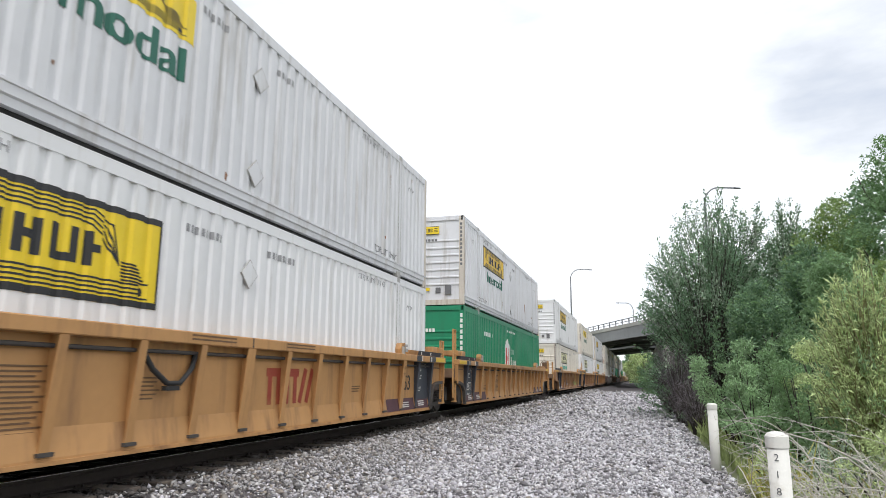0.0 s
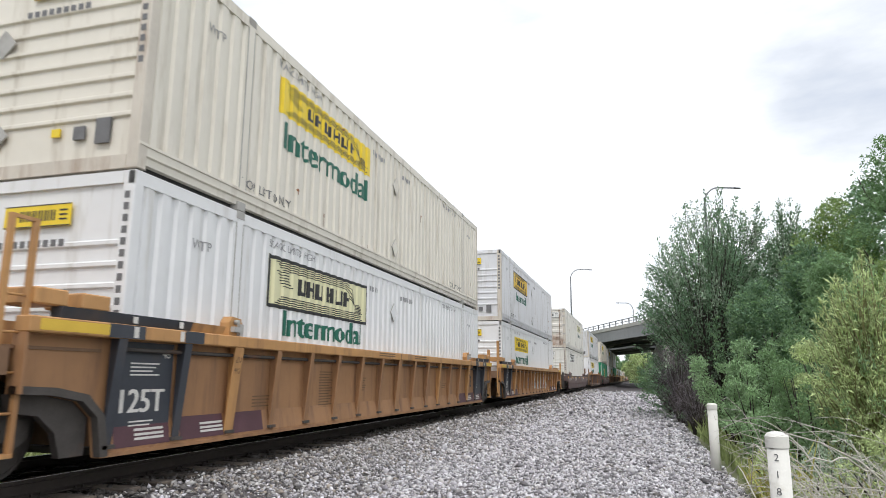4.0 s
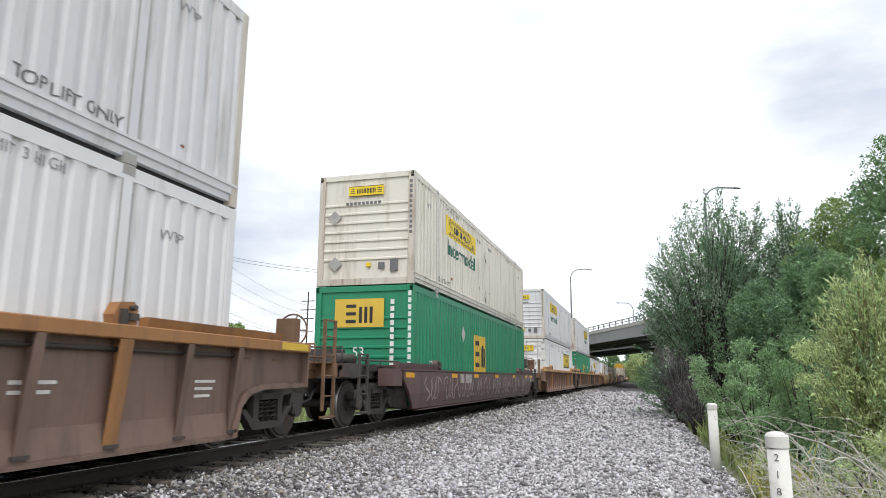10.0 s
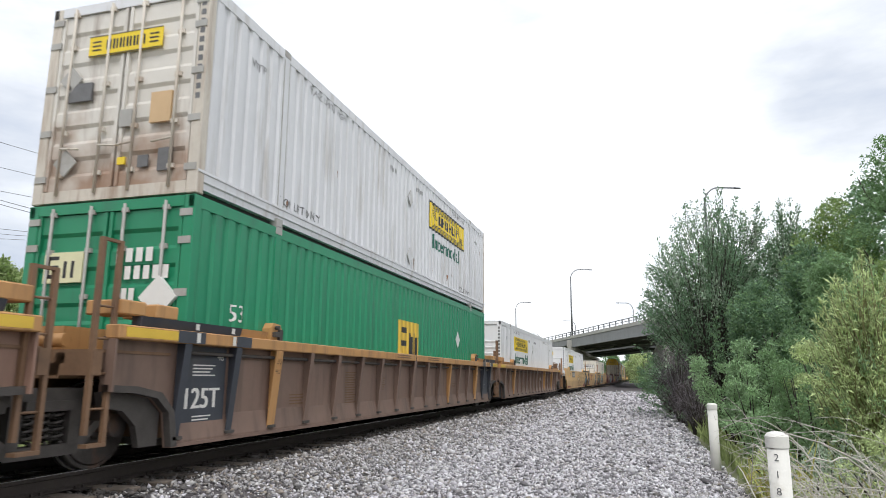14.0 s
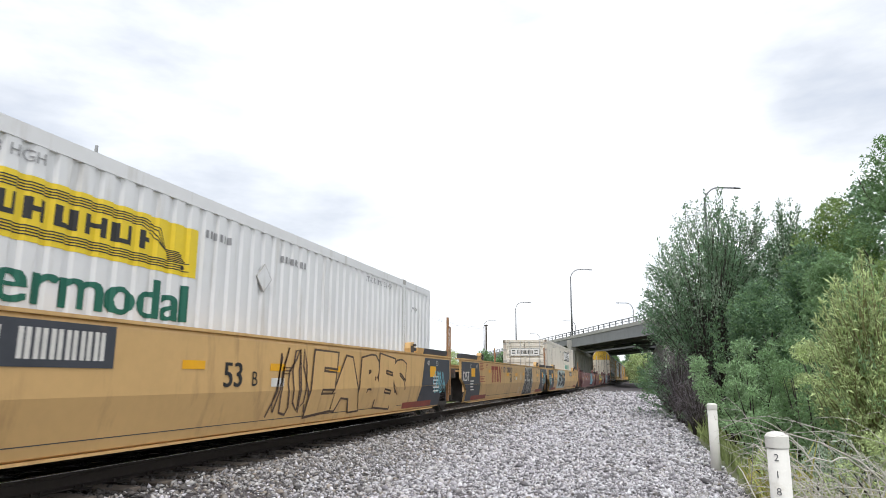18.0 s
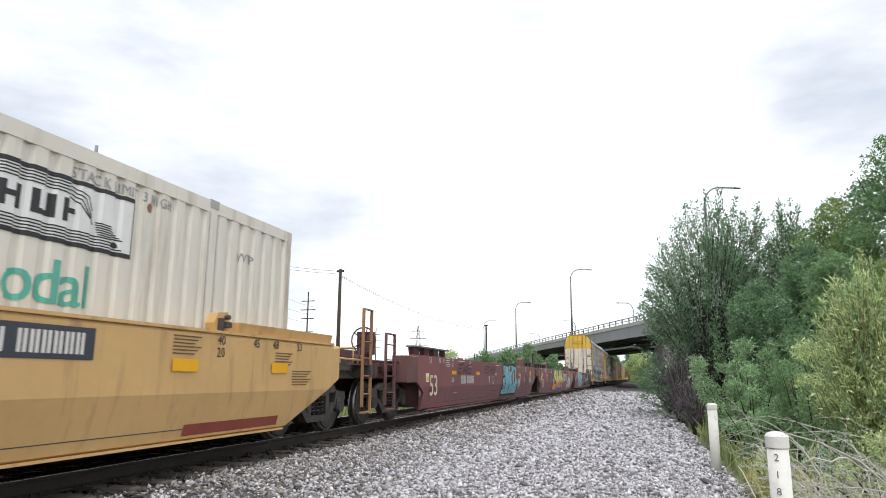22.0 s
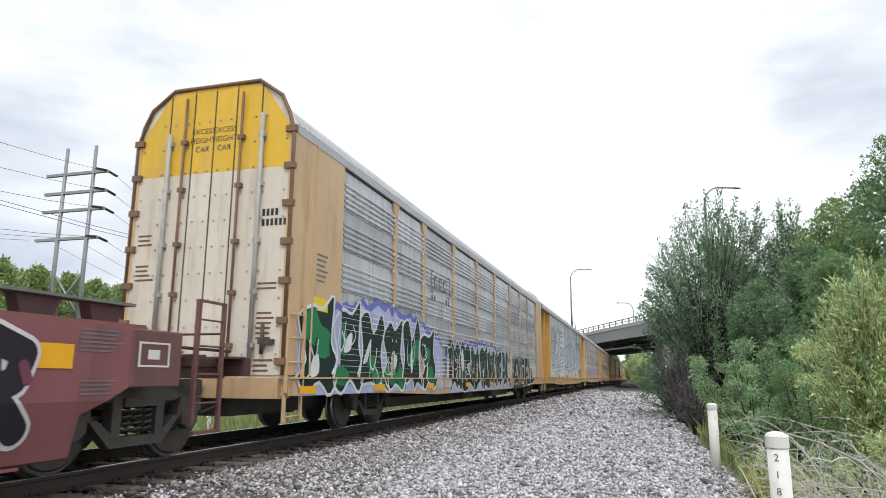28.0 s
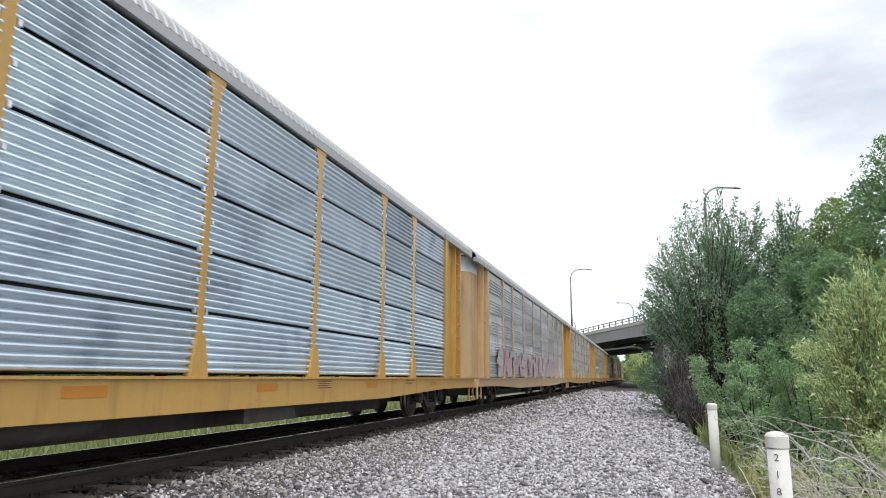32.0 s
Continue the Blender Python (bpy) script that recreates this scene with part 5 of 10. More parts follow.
    prism(bm, [(-0.075, 1.45), (0.075, 1.45), (0.075, RT - 0.05), (-0.075, RT - 0.05)], "x", RW - 0.06, RW - 0.012)
    prism(bm, [(-0.17, 0.975), (0.17, 0.975), (0.075, 1.45), (-0.075, 1.45)], "x", RW - 0.06, RW + 0.03)
    prism(bm, [(-0.075, RT - 0.42), (0.075, RT - 0.42), (0.21, RT - 0.06), (-0.21, RT - 0.06)], "x", RW - 0.055, RW - 0.006)
    post_mesh = mesh_of("side_post", bm, paint)
    clip = bm_new()
    for r in range(1, rows * 2):
        for q in (-0.11, 0.11):
            box(clip, RW - 0.04, RW - 0.006, q - 0.02, q + 0.02, 1.0 + r * row_h / 2 - 0.03, 1.0 + r * row_h / 2 + 0.03)
    clip = mesh_of("panel_clip", clip, M["galv"])
    for y in posts:
        for turn in (0, 180):
            p = part("side_post", post_mesh, None, car, at=pose(0, y if turn == 0 else -y, 0, 0, 0, turn))
            part("panel_clip", clip, None, p)
    # eaves and roof: flat middle with sloped shoulders
    for s in (1, -1):
        part("roof_rail", box(bm_new(), *sorted((s * (RW - 0.10), s * (RW + 0.012))), -L + 0.1, L - 0.1, RT - 0.11, RT + 0.03), M["roofg"], car)
    bm = bm_new()
    sec = [(RW, RT + 0.02), (1.38, 5.06), (1.20, 5.24), (0.80, 5.50), (0.0, 5.58), (-0.80, 5.50), (-1.20, 5.24), (-1.38, 5.06), (-RW, RT + 0.02)]
    prev = None
    y = -L + 0.12
    k = 0
    while y < L - 0.1:
        lift = 0.012 if k % 4 in (1, 2) else 0.0
        cur = [bm.verts.new((x * (1 + lift), y, z + lift)) for x, z in sec]
        if prev:
            for i in range(len(sec) - 1):
                bm.faces.new((prev[i], prev[i + 1], cur[i + 1], cur[i]))
        prev = cur
        y += (0.02, 0.065, 0.02, 0.065)[k % 4]
        k += 1
    part("roof", bm, M["roofg"], car)
    outline = [(RW, 0.95), (RW, RT + 0.02), (1.36, 5.10), (1.22, 5.38), (0.80, 5.68), (-0.80, 5.68), (-1.22, 5.38), (-1.36, 5.10), (-RW, RT + 0.02), (-RW, 0.95)]
    for e in (-1, 1):
        for s in (1, -1):
            # plain end sheets beside the doors
            ya, yb = sorted((e * (edge + 0.03), e * (L - 0.02)))
            if end_style == "tan":
                bm = box(bm_new(), *sorted((s * (RW - 0.06), s * (RW + 0.004))), ya, yb, 1.0, RT - 0.06)
                box(bm, *sorted((s * (RW - 0.02), s * (RW + 0.022))), *sorted((e * 12.85, e * 12.89)), 1.0, RT - 0.06)
                part("end_sheet", bm, paint, car)
                ladder(car, s * (RW + 0.05), e * 13.42, 0.75, 2.1, paint, wide=0.5)
            else:
                bm = box(bm_new(), *sorted((s * (RW - 0.30), s * (RW - 0.16))), *sorted((e * (edge + 0.03), e * 12.36)), 0.98, RT + 0.04)
                part("end_sheet", bm, paint, car)
                bm = box(bm_new(), *sorted((s * (RW - 0.2), s * (RW + 0.03))), *sorted((e * (edge + 0.02), e * (edge + 0.24))), 0.98, RT - 0.05)
                part("end_post", bm, paint, car)
                ladder(car, s * (RW - 0.06), e * 12.06, 0.98, RT + 0.02, paint, wide=0.56)
                bm = bm_new()
                for q in (11.78, 12.34):
                    box(bm, *sorted((s * (RW - 0.16), s * (RW - 0.05))), *sorted((e * (q - 0.045), e * (q + 0.045))), 0.98, RT + 0.02)
                part("ladder_stile", bm, paint, car)
                part("eave_rail", box(bm_new(), *sorted((s * (RW - 0.16), s * (RW + 0.05))), *sorted((e * (edge - 0.1), e * 12.6)), RT - 0.14, RT - 0.02), M["rail_grey"], car)
        if end_style != "tan":
            outline = [(1.38, 5.06), (1.20, 5.24), (0.80, 5.50), (-0.80, 5.50), (-1.20, 5.24), (-1.38, 5.06)]
        top = prism(bm_new(), outline, "y", *sorted((e * (L - 0.13), e * (L - 0.05))))
        part("end_frame", top, M["rdoor"] if end_style == "tan" else M["roofg"], car)
    if end_style == "tan":
        tan_end(car, L, paint)
    else:
        # rounded radial doors
        for e in (-1, 1):
            for s in (-1, 1):
                bm, cap_bm = bm_new(), bm_new()
                prev = None
                path = [(0.44 + 0.74 * math.sin(radians(90 * k / 10)), L - 0.76 + 0.74 * math.cos(radians(90 * k / 10))) for k in range(11)]
                for px, py in path + [(1.18, 12.3)]:
                    x, y = s * px, e * py
                    cur = [bm.verts.new((x, y, 0.98)), bm.verts.new((x, y, RT - 0.42))]
                    hi = [cap_bm.verts.new((x, y, RT - 0.415)), cap_bm.verts.new((x, y, RT + 0.1))]
                    if prev:
                        f = bm.faces.new((prev[0], cur[0], cur[1], prev[1]))
                        f.smooth = True
                        cap_bm.faces.new((prev_hi[0], hi[0], hi[1], prev_hi[1])).smooth = True
                    prev, prev_hi = cur, hi
                cur = [bm.verts.new((s * 0.01, e * (L - 0.01), 0.98)), bm.verts.new((s * 0.01, e * (L - 0.01), RT + 0.1))]
                first = [bm.verts.new((s * 0.44, e * (L - 0.01), 0.98)), bm.verts.new((s * 0.44, e * (L - 0.01), RT + 0.1))]
                bm.faces.new((cur[0], first[0], first[1], cur[1]))
                part("door_top", cap_bm, M["galvw"], part("radial_door", bm, paint, car), "whitened upper edge of the door")
            part("end_cap", prism(bm_new(), [(1.22, RT + 0.1), (1.19, 5.24), (0.80, 5.50), (-0.80, 5.50), (-1.19, 5.24), (-1.22, RT + 0.1)], "y", *sorted((e * (L - 0.05), e * (L - 0.01)))), M["roofg"], car)
    bm = bm_new()
    part("brake_cylinder", box(bm_new(), 0.9, 1.35, 1.2, 2.6, 0.35, 0.66), M["steel"], car)
    tube(bm, (1.1, -2.4, 0.52), (1.1, -1.2, 0.52), 0.17, n=14)
    part("air_reservoir", bm, M["steel"], car)
    for e in (-1, 1):
        part("end_sill", box(bm_new(), -1.40, 1.40, *sorted((e * (L - 0.35), e * (L + 0.0))), 0.66, 0.96), paint, car)
        ladder(car, 1.46, e * (L - 0.35), 0.32, 0.70, paint, wide=0.5)
        truck(car, 10.55 if e > 0 else -9.3)
        coupler(car, e * (L - 0.5), e)
    return car


def tan_end(car, L, paint):
    """Folding end doors of the first carrier: cream leaves, yellow above, upright ribs, hinges and rods."""
    y = -L + 0.05
    xs = [-RW + 0.02, -0.86, -0.40, 0.0, 0.40, 0.86, RW - 0.02]
    for a, b in zip(xs, xs[1:]):
        def top_at(x):
            x = abs(x)
            return 5.66 if x < 0.8 else 5.66 - (x - 0.8) * 0.70 if x < 1.22 else 5.36 - (x - 1.22) * 2.6
        leaf = prism(bm_new(), [(a + 0.012, 1.0), (b - 0.012, 1.0), (b - 0.012, 4.20), (a + 0.012, 4.20)], "y", y - 0.02, y - 0.002)
        door = part("end_door_leaf", leaf, M["rdoor"], car)
        up = prism(bm_new(), [(a + 0.012, 4.20), (b - 0.012, 4.20), (b - 0.012, top_at(b)), (a + 0.012, top_at(a))], "y", y - 0.02, y - 0.002)
        part("door_top", up, M["yellow2"], door, "yellow upper field of the door")
        if abs(a) < RW - 0.1:
            part("door_seam", box(bm_new(), a - 0.010, a + 0.010, y - 0.026, y - 0.003, 1.0, min(5.6, top_at(a) - 0.02)), M["steel"], door)
        bolts = bm_new()
        z = 1.3
        while z < 5.2:
            for x in (a + 0.10, b - 0.10):
                tube(bolts, (x, y - 0.02, z), (x, y - 0.035, z), 0.018, n=6)
            z += 0.42
        part("bolts", bolts, M["rail_grey"], door)
    for s in (-1, 1):
        for k in range(7):
            z = 1.15 + k * 0.60
            bm = box(bm_new(), *sorted((s * (RW - 0.12), s * (RW + 0.055))), y - 0.07, y + 0.02, z, z + 0.10)
            part("door_hinge", bm, M["endbrown"], car)
    for x, r, m, z1 in ((-0.80, 0.036, "rail_grey", 4.9), (-0.52, 0.022, "endbrown", 5.5), (0.54, 0.022, "endbrown", 5.5), (0.92, 0.036, "rail_grey", 5.1)):
        bm = tube(bm_new(), (x, y - 0.08, 1.05), (x, y - 0.08, z1), r, n=6)
        for z in (1.4, 2.2, 3.0, 3.9, 4.7):
            box(bm, x - 0.055, x + 0.055, y - 0.10, y - 0.02, z, z + 0.07)
        part("lock_rod", bm, M[m], car)
    rim = [(RW + 0.01, 1.0), (RW + 0.01, 4.76), (1.37, 5.08), (1.23, 5.38), (0.81, 5.69), (-0.81, 5.69), (-1.23, 5.38), (-1.37, 5.08), (-RW - 0.01, 4.76), (-RW - 0.01, 1.0)]
    part("end_trim", pipe(bm_new(), [Vector((p, y - 0.03, q)) for p, q in rim], 0.032), M["endbrown"], car, "dark rusty trim round the end")
    bm = bm_new()
    for x in (-0.205, 0.205):
        for k, w in enumerate(("EXCESS", "HEIGHT", "CAR")):
            end_text(bm, w, 0.095, x, 4.92 - k * 0.155, y - 0.024)
    part("lettering", bm, M["ink"], car)
    bm, nb = bm_new(), bm_new()
    for k, n in enumerate((4, 6)):
        for i in range(n):
            end_bar(nb, 0.97 + i * 0.075, 1.02 + i * 0.075, 3.42 - k * 0.16, 3.53 - k * 0.16, y - 0.024)
    part("number_mark", nb, M["ink"], car)
    rng = random.Random(4)
    for x0, z0, n in ((-1.3, 3.2, 3), (-1.3, 2.7, 4), (0.95, 2.35, 2), (0.97, 1.9, 6), (-0.6, 1.4, 3), (0.95, 1.2, 3)):
        for k in range(n):
            end_bar(bm, x0, x0 + rng.uniform(0.22, 0.36), z0 - k * 0.075, z0 - k * 0.075 + 0.03, y - 0.024)
    part("code_mark", bm, M["tanink"], car)
    bm = bm_new()
    box(bm, 1.05, 1.3, y - 0.09, y - 0.02, 1.45, 1.52)
    tube(bm, (1.12, y - 0.08, 1.3), (1.12, y - 0.08, 1.75), 0.03, n=8)
    part("door_latch", bm, M["steel"], car)


M["yellow2"] = mat("faded_door_yellow", (0.72, 0.44, 0.03), 0.5, vary=0.1, scale=1, dirt=(0.45, 0.32, 0.12), dirt_amount=0.3, streak=True)
INKS = {}


def ink(rgb):
    if rgb not in INKS:
        INKS[rgb] = mat("spray_paint", rgb, 0.55, vary=0.16, scale=2.2, spec=0.25)
    return INKS[rgb]


def blob(bm, y, z, w, h, x, rng, spikes=9):
    """One uneven spray-painted shape."""
    pts = []
    for k in range(spikes):
        a = 2 * math.pi * k / spikes
        r = rng.uniform(0.62, 1.0)
        pts.append((y + w / 2 * r * math.cos(a), z + h / 2 * r * math.sin(a)))
    c = bm.verts.new((x, y, z))
    v = [bm.verts.new((x, p[0], p[1])) for p in pts]
    for k in range(spikes):
        bm.faces.new((c, v[k], v[(k + 1) % spikes]))


def stroke(bm, pts, width, x):
    """A flat brush stroke along points (y, z)."""
    L = []
    for i, p in enumerate(pts):
        a = pts[max(0, i - 1)]
        b = pts[min(len(pts) - 1, i + 1)]
        d = Vector((b[0] - a[0], b[1] - a[1]))
        d = d.normalized() if d.length > 1e-6 else Vector((1, 0))
        nrm = Vector((-d[1], d[0])) * width / 2
        L.append((bm.verts.new((x, p[0] + nrm[0], p[1] + nrm[1])), bm.verts.new((x, p[0] - nrm[0], p[1] - nrm[1]))))
    for i in range(len(L) - 1):
        bm.faces.new((L[i][0], L[i + 1][0], L[i + 1][1], L[i][1]))


def graffiti(car, y0, y1, z0, z1, fills, outline, back=None, x=1.508, seed=1, letters_n=6, lean=None, line=0.05):
    """A sprayed piece: a backing cloud, fat abstract letter shapes, outlines and inner strokes. lean(z): how far the side stands back."""
    rng = random.Random(seed)
    g = []
    if back:
        bm = bm_new()
        n = letters_n + 1
        for k in range(n):
            blob(bm, y0 + (y1 - y0) * (k + 0.5) / n, (z0 + z1) / 2, (y1 - y0) / n * 1.9, (z1 - z0) * 1.15, x + 0.0006 * k, rng, 13)
        g.append((bm, ink(back)))
    w = (y1 - y0) / letters_n
    layers = [bm_new() for _ in fills]
    edge = bm_new()
    for k in range(letters_n):
        yc = y0 + w * (k + 0.5)
        h = (z1 - z0)
        sl = rng.uniform(-0.12, 0.12)
        kind = rng.randrange(5)
        base = {0: [(-.35, -.5), (-.35, .5), (.1, .5), (.35, .25), (.05, 0), (.38, -.3), (.1, -.5)], 1: [(.35, .45), (-.1, .5), (-.38, .2), (.3, -.1), (.25, -.42), (-.35, -.5)],
                2: [(-.38, -.5), (-.05, .5), (.1, .5), (.38, -.5), (.12, -.5), (.0, -.05), (-.15, -.1)], 3: [(-.36, .5), (-.36, -.4), (-.1, -.5), (.36, -.4), (.36, .1), (.0, .05)], 4: [(-.35, -.5), (-.3, .5), (0, .0), (.32, .5), (.36, -.5)]}[kind]
        pts = [(yc + p[0] * w * 1.1 + p[1] * sl, (z0 + z1) / 2 + p[1] * h * rng.uniform(0.86, 1.04)) for p in base]
        stroke(edge, pts, 0.30 * w + 2 * line, x + 0.005 + 0.0003 * k)
        stroke(layers[k % len(fills)], pts, 0.30 * w, x + 0.008 + 0.0003 * k)
    g.append((edge, ink(outline)))
    for bm, c in zip(layers, fills):
        g.append((bm, ink(c)))
    for bm, m in g:
        if not bm.verts:
            continue
        for v in bm.verts:
            v.co.z = min(max(v.co.z, z0 - 0.06), z1 + 0.06)
        settle(bm, lean)
        part("graffiti", bm, m, car, "sprayed graffiti")


def settle(bm, lean):
    """Lays flat paint onto a side that is creased and leans in below its crease."""
    if not lean:
        return
    bmesh.ops.bisect_plane(bm, geom=list(bm.verts) + list(bm.edges) + list(bm.faces), dist=1e-5, plane_co=(0, 0, lean(None)), plane_no=(0, 0, 1))
    for v in bm.verts:
        v.co.x -= lean(v.co.z)


def crease(mid, slope):
    return lambda z: mid if z is None else max(0.0, (mid - z) * slope)


def spray_text(car, text, y0, y1, z0, z1, layers, x=1.508, lean=None, shear=0.0, wave_=0.05, label="sprayed graffiti lettering"):
    """Fat sprayed letters: layers of swollen outlines (swell, material), the widest first."""
    base, _ = letters(text, 1.0)
    w, h = base[:, 0].max() - base[:, 0].min(), base[:, 1].max() - base[:, 1].min()
    for k, (swell, m) in enumerate(layers):
        pts, faces = letters(text, 1.0, swell)
        bm = bm_new()
        vs = []
        own = islands(len(pts), faces)
        for (a, b), g in zip(pts, own):
            y = (y0 + y1) / 2 + (a / w) * (y1 - y0) + shear * b
            z = (z0 + z1) / 2 + (b / h) * (z1 - z0) * (1 + wave_ * math.sin(a * 2.1)) + wave_ * math.sin(a * 3.3) * (z1 - z0)
            vs.append(bm.verts.new((x + 0.0030 * k + 0.0003 * g, y, min(max(z, 0.30), 2.6))))
        for f in faces:
            bm.faces.new([vs[i] for i in f])
        settle(bm, lean)
        part("graffiti", bm, m, car, label)


def tag_scrawl(car, y0, y1, z0, z1, color, x=1.508, seed=1, width=0.035, n=22, lean=None):
    rng = random.Random(seed)
    bm = bm_new()
    pts = []
    for k in range(n * 5):
        u = k / (n * 5.0)
        pts.append((y0 + (y1 - y0) * u + 0.12 * math.sin(k * 1.3 + seed) + rng.uniform(-0.04, 0.04), (z0 + z1) / 2 + (z1 - z0) / 2 * math.sin(k * 0.9 + 1.7 * math.sin(k * 0.31 + seed))))
    stroke(bm, pts, width, x)
    settle(bm, lean)
    part("graffiti_tag", bm, ink(color), car, "sprayed graffiti tag")


def stencil(car, items, color="chalk", x=1.508, thin=0.035):
    """Painted notes on a car's side: (text, height, y, z), or (None, bars, y, z) for what cannot be read."""
    bm = bm_new()
    for text, h, y, z, *more in items:
        if text:
            side_text(bm, text, h, y, z, x, bold=0.012 if h > 0.2 else 0.0)
        else:
            n, w = h, more[0]
            for k in range(n):
                side_bar(bm, y, y + w * (1 - 0.12 * (k % 3)), z - k * 0.075 * thin / 0.035 * 1.15, z - k * 0.075 * thin / 0.035 * 1.15 + thin, x)
    part("stencil_note", bm, M[color], car)


def number_bars(car, y, z, n, h, gap_at=None, color="chalk", x=1.508, back=None):
    """A car number as upright bars."""
    bm = bm_new()
    w = h * 0.55
    y0 = y
    for k in range(n):
        if gap_at is not None and k == gap_at:
            y += w * 0.9
        side_bar(bm, y, y + w * 0.36, z - h / 2, z + h / 2, x)
        side_bar(bm, y + w * 0.52, y + w * 0.88, z - h / 2, z + h / 2, x)
        y += w * 1.12
    if back:
        part("number_panel", box(bm_new(), x - 0.006, x - 0.003, y0 - 0.12, y + 0.1, z - h * 0.75, z + h * 0.75), M[back], car)
    part("number_mark", bm, M[color], car)


def dashes(car, ys, z, w=0.45, h=0.09, x=1.508, color="oyellow"):
    bm = bm_new()
    for y in ys:
        side_bar(bm, y, y + w, z - h / 2, z + h / 2, x)
    part("reflector_strip", bm, M[color], car)


# ---- the train, from its head to its tail ----
TRAIN = []          # (thing, metres of its middle behind the camera's line at the start, height)


def ride(ob, u, z=0.0):
    ob.matrix_basis = pose(TX, u, z)
    TRAIN.append((ob, u, z))
    return ob


LOW, HIGH = 0.33, 3.22
RIB_X = 1.351
M["rustp"] = mat("rust_bleeding_through_paint", (0.27, 0.13, 0.065), 0.8, vary=0.3, scale=12)
M["faint"] = mat("rubbed_pale_grey_lettering", (0.30, 0.30, 0.31), 0.6, vary=0.25, scale=6)
M["burnt"] = mat("burnt_orange_reflector", (0.55, 0.22, 0.03), 0.5, vary=0.1)
M["pale"] = mat("sun_bleached_sign_vinyl", (0.72, 0.70, 0.45), 0.5, vary=0.06)
M["fadepale"] = mat("washed_out_grey_sign", (0.52, 0.51, 0.49), 0.5, vary=0.1)
M["chalk2"] = mat("yellowed_white_number_paint", (0.66, 0.60, 0.46), 0.6, vary=0.12, scale=6)
M["tanochre"] = mat("rubbed_ochre_railcar_paint", (0.36, 0.175, 0.065), 0.6, vary=0.14, scale=0.8, dirt=(0.17, 0.085, 0.05), dirt_amount=0.42, streak=True)
M["galvw"] = mat("whitened_panel_paint", (0.70, 0.72, 0.73), 0.45, vary=0.06)


def box_white(u, z, label, end="front", paint="white", sign=-1, word="navy", sign_end=True, seed=0, border=False, marks=True, ground="yellow"):
    c = container(label, M[paint], end)
    if sign:
        if border:
            maker_sign(c, 3.4 * sign, 2.05, 3.75, 0.78, border=True, ground=ground)
            words(c, "Intermodal", 0.41, 3.26 * sign, 1.45 if ground == "pale" else 1.38, word, bold=0.018, stretch=1.24 if ground == "pale" else 1.10)
        else:
            maker_sign(c, 3.36 * sign, 2.12, 3.72, 0.60, border=False, ground=ground)
            words(c, "Intermodal", 0.46, 3.34 * sign, 1.49, word, bold=0.022, stretch=1.22)
    if sign_end:
        end_sign(c, 2.42, 0.95, 0.26)
    if marks:
        small_marks(c)
        end_marks(c, seed)
    if paint in ("white2", "cream"):
        rust_spots(c, seed + 40)
    return ride(c, u, z)


def rib_note(c, near_text="125T", far_text="53", far_notes=True):
    """Notes on the black fields and big numbers beside them."""
    if near_text:
        stencil(c, [("125T", 0.25, -7.74, 0.72), ("48", 0.10, -7.42, 1.22)], "chalk", 1.3605)
        stencil(c, [(None, 4, -7.96, 1.10, 0.44), (None, 3, -7.92, 0.50, 0.36)], "chalk", 1.3605, 0.016)
    if far_text:
        stencil(c, [("53", 0.34, 6.68, 0.86)], "ink", RIB_X)
    if far_notes:
        stencil(c, [(None, 2, 7.40, 1.17, 0.30), (None, 3, 7.46, 1.02, 0.26), (None, 3, 7.40, 0.74, 0.28)], "chalk", 1.3605, 0.016)
        stencil(c, [("48", 0.10, 7.42, 1.26), ("53", 0.10, 8.02, 1.26)], "chalk", 1.3605)
    for s in (-1, 1):
        bm = bm_new()
        for k, text in enumerate(("20", "40")):
            side_text(bm, text, 0.10, s * 6.18, 1.20 - 0.14 * k, 1.4985 - 0.0142 * k * 0 - 0.1024 * (1.345 - 1.20 + 0.14 * k))
        part("lettering", bm, M["tanink"], c)
    stencil(c, [(None, 6, -2.0, 0.95, 0.4), (None, 14, -3.6, 1.05, 0.5), (None, 3, 3.6, 0.8, 0.4), (None, 4, -5.6, 0.7, 0.5)], "tanink", RIB_X, 0.018)
    bm = bm_new()
    for y0 in (-1.3, 0.9):
        for k in range(2):
            side_bar(bm, y0, y0 + 0.9, 1.395 + 0.045 * k, 1.415 + 0.045 * k, 1.5045)
    part("stencil_note", bm, M["tanink"], c)


M["slate"] = mat("weathered_dark_green_lettering", (0.03, 0.085, 0.085), 0.55, vary=0.25, scale=6)
M["tanink"] = mat("faded_brown_stencil", (0.16, 0.09, 0.045), 0.6, vary=0.25, scale=8)
M["oyellow2"] = mat("golden_yellow_panel", (0.70, 0.47, 0.06), 0.5, vary=0.08, scale=3)


def sunrise():
    """Spray paint that fades from orange at the foot to yellow."""
    m = mat("orange_to_yellow_spray_paint", (0.8, 0.6, 0.1), 0.5)
    N, L = m.node_tree.nodes, m.node_tree.links
    tc, sep, ramp = N.new("ShaderNodeTexCoord"), N.new("ShaderNodeSeparateXYZ"), N.new("ShaderNodeValToRGB")
    ramp.color_ramp.elements[0].position, ramp.color_ramp.elements[0].color = 0.66, (0.84, 0.29, 0.06, 1)
    ramp.color_ramp.elements[1].position, ramp.color_ramp.elements[1].color = 0.90, (0.84, 0.73, 0.11, 1)
    L.new(tc.outputs["Object"], sep.inputs[0])
    L.new(sep.outputs["Z"], ramp.inputs["Fac"])
    L.new(ramp.outputs["Color"], N["Principled BSDF"].inputs["Base Color"])
    return m


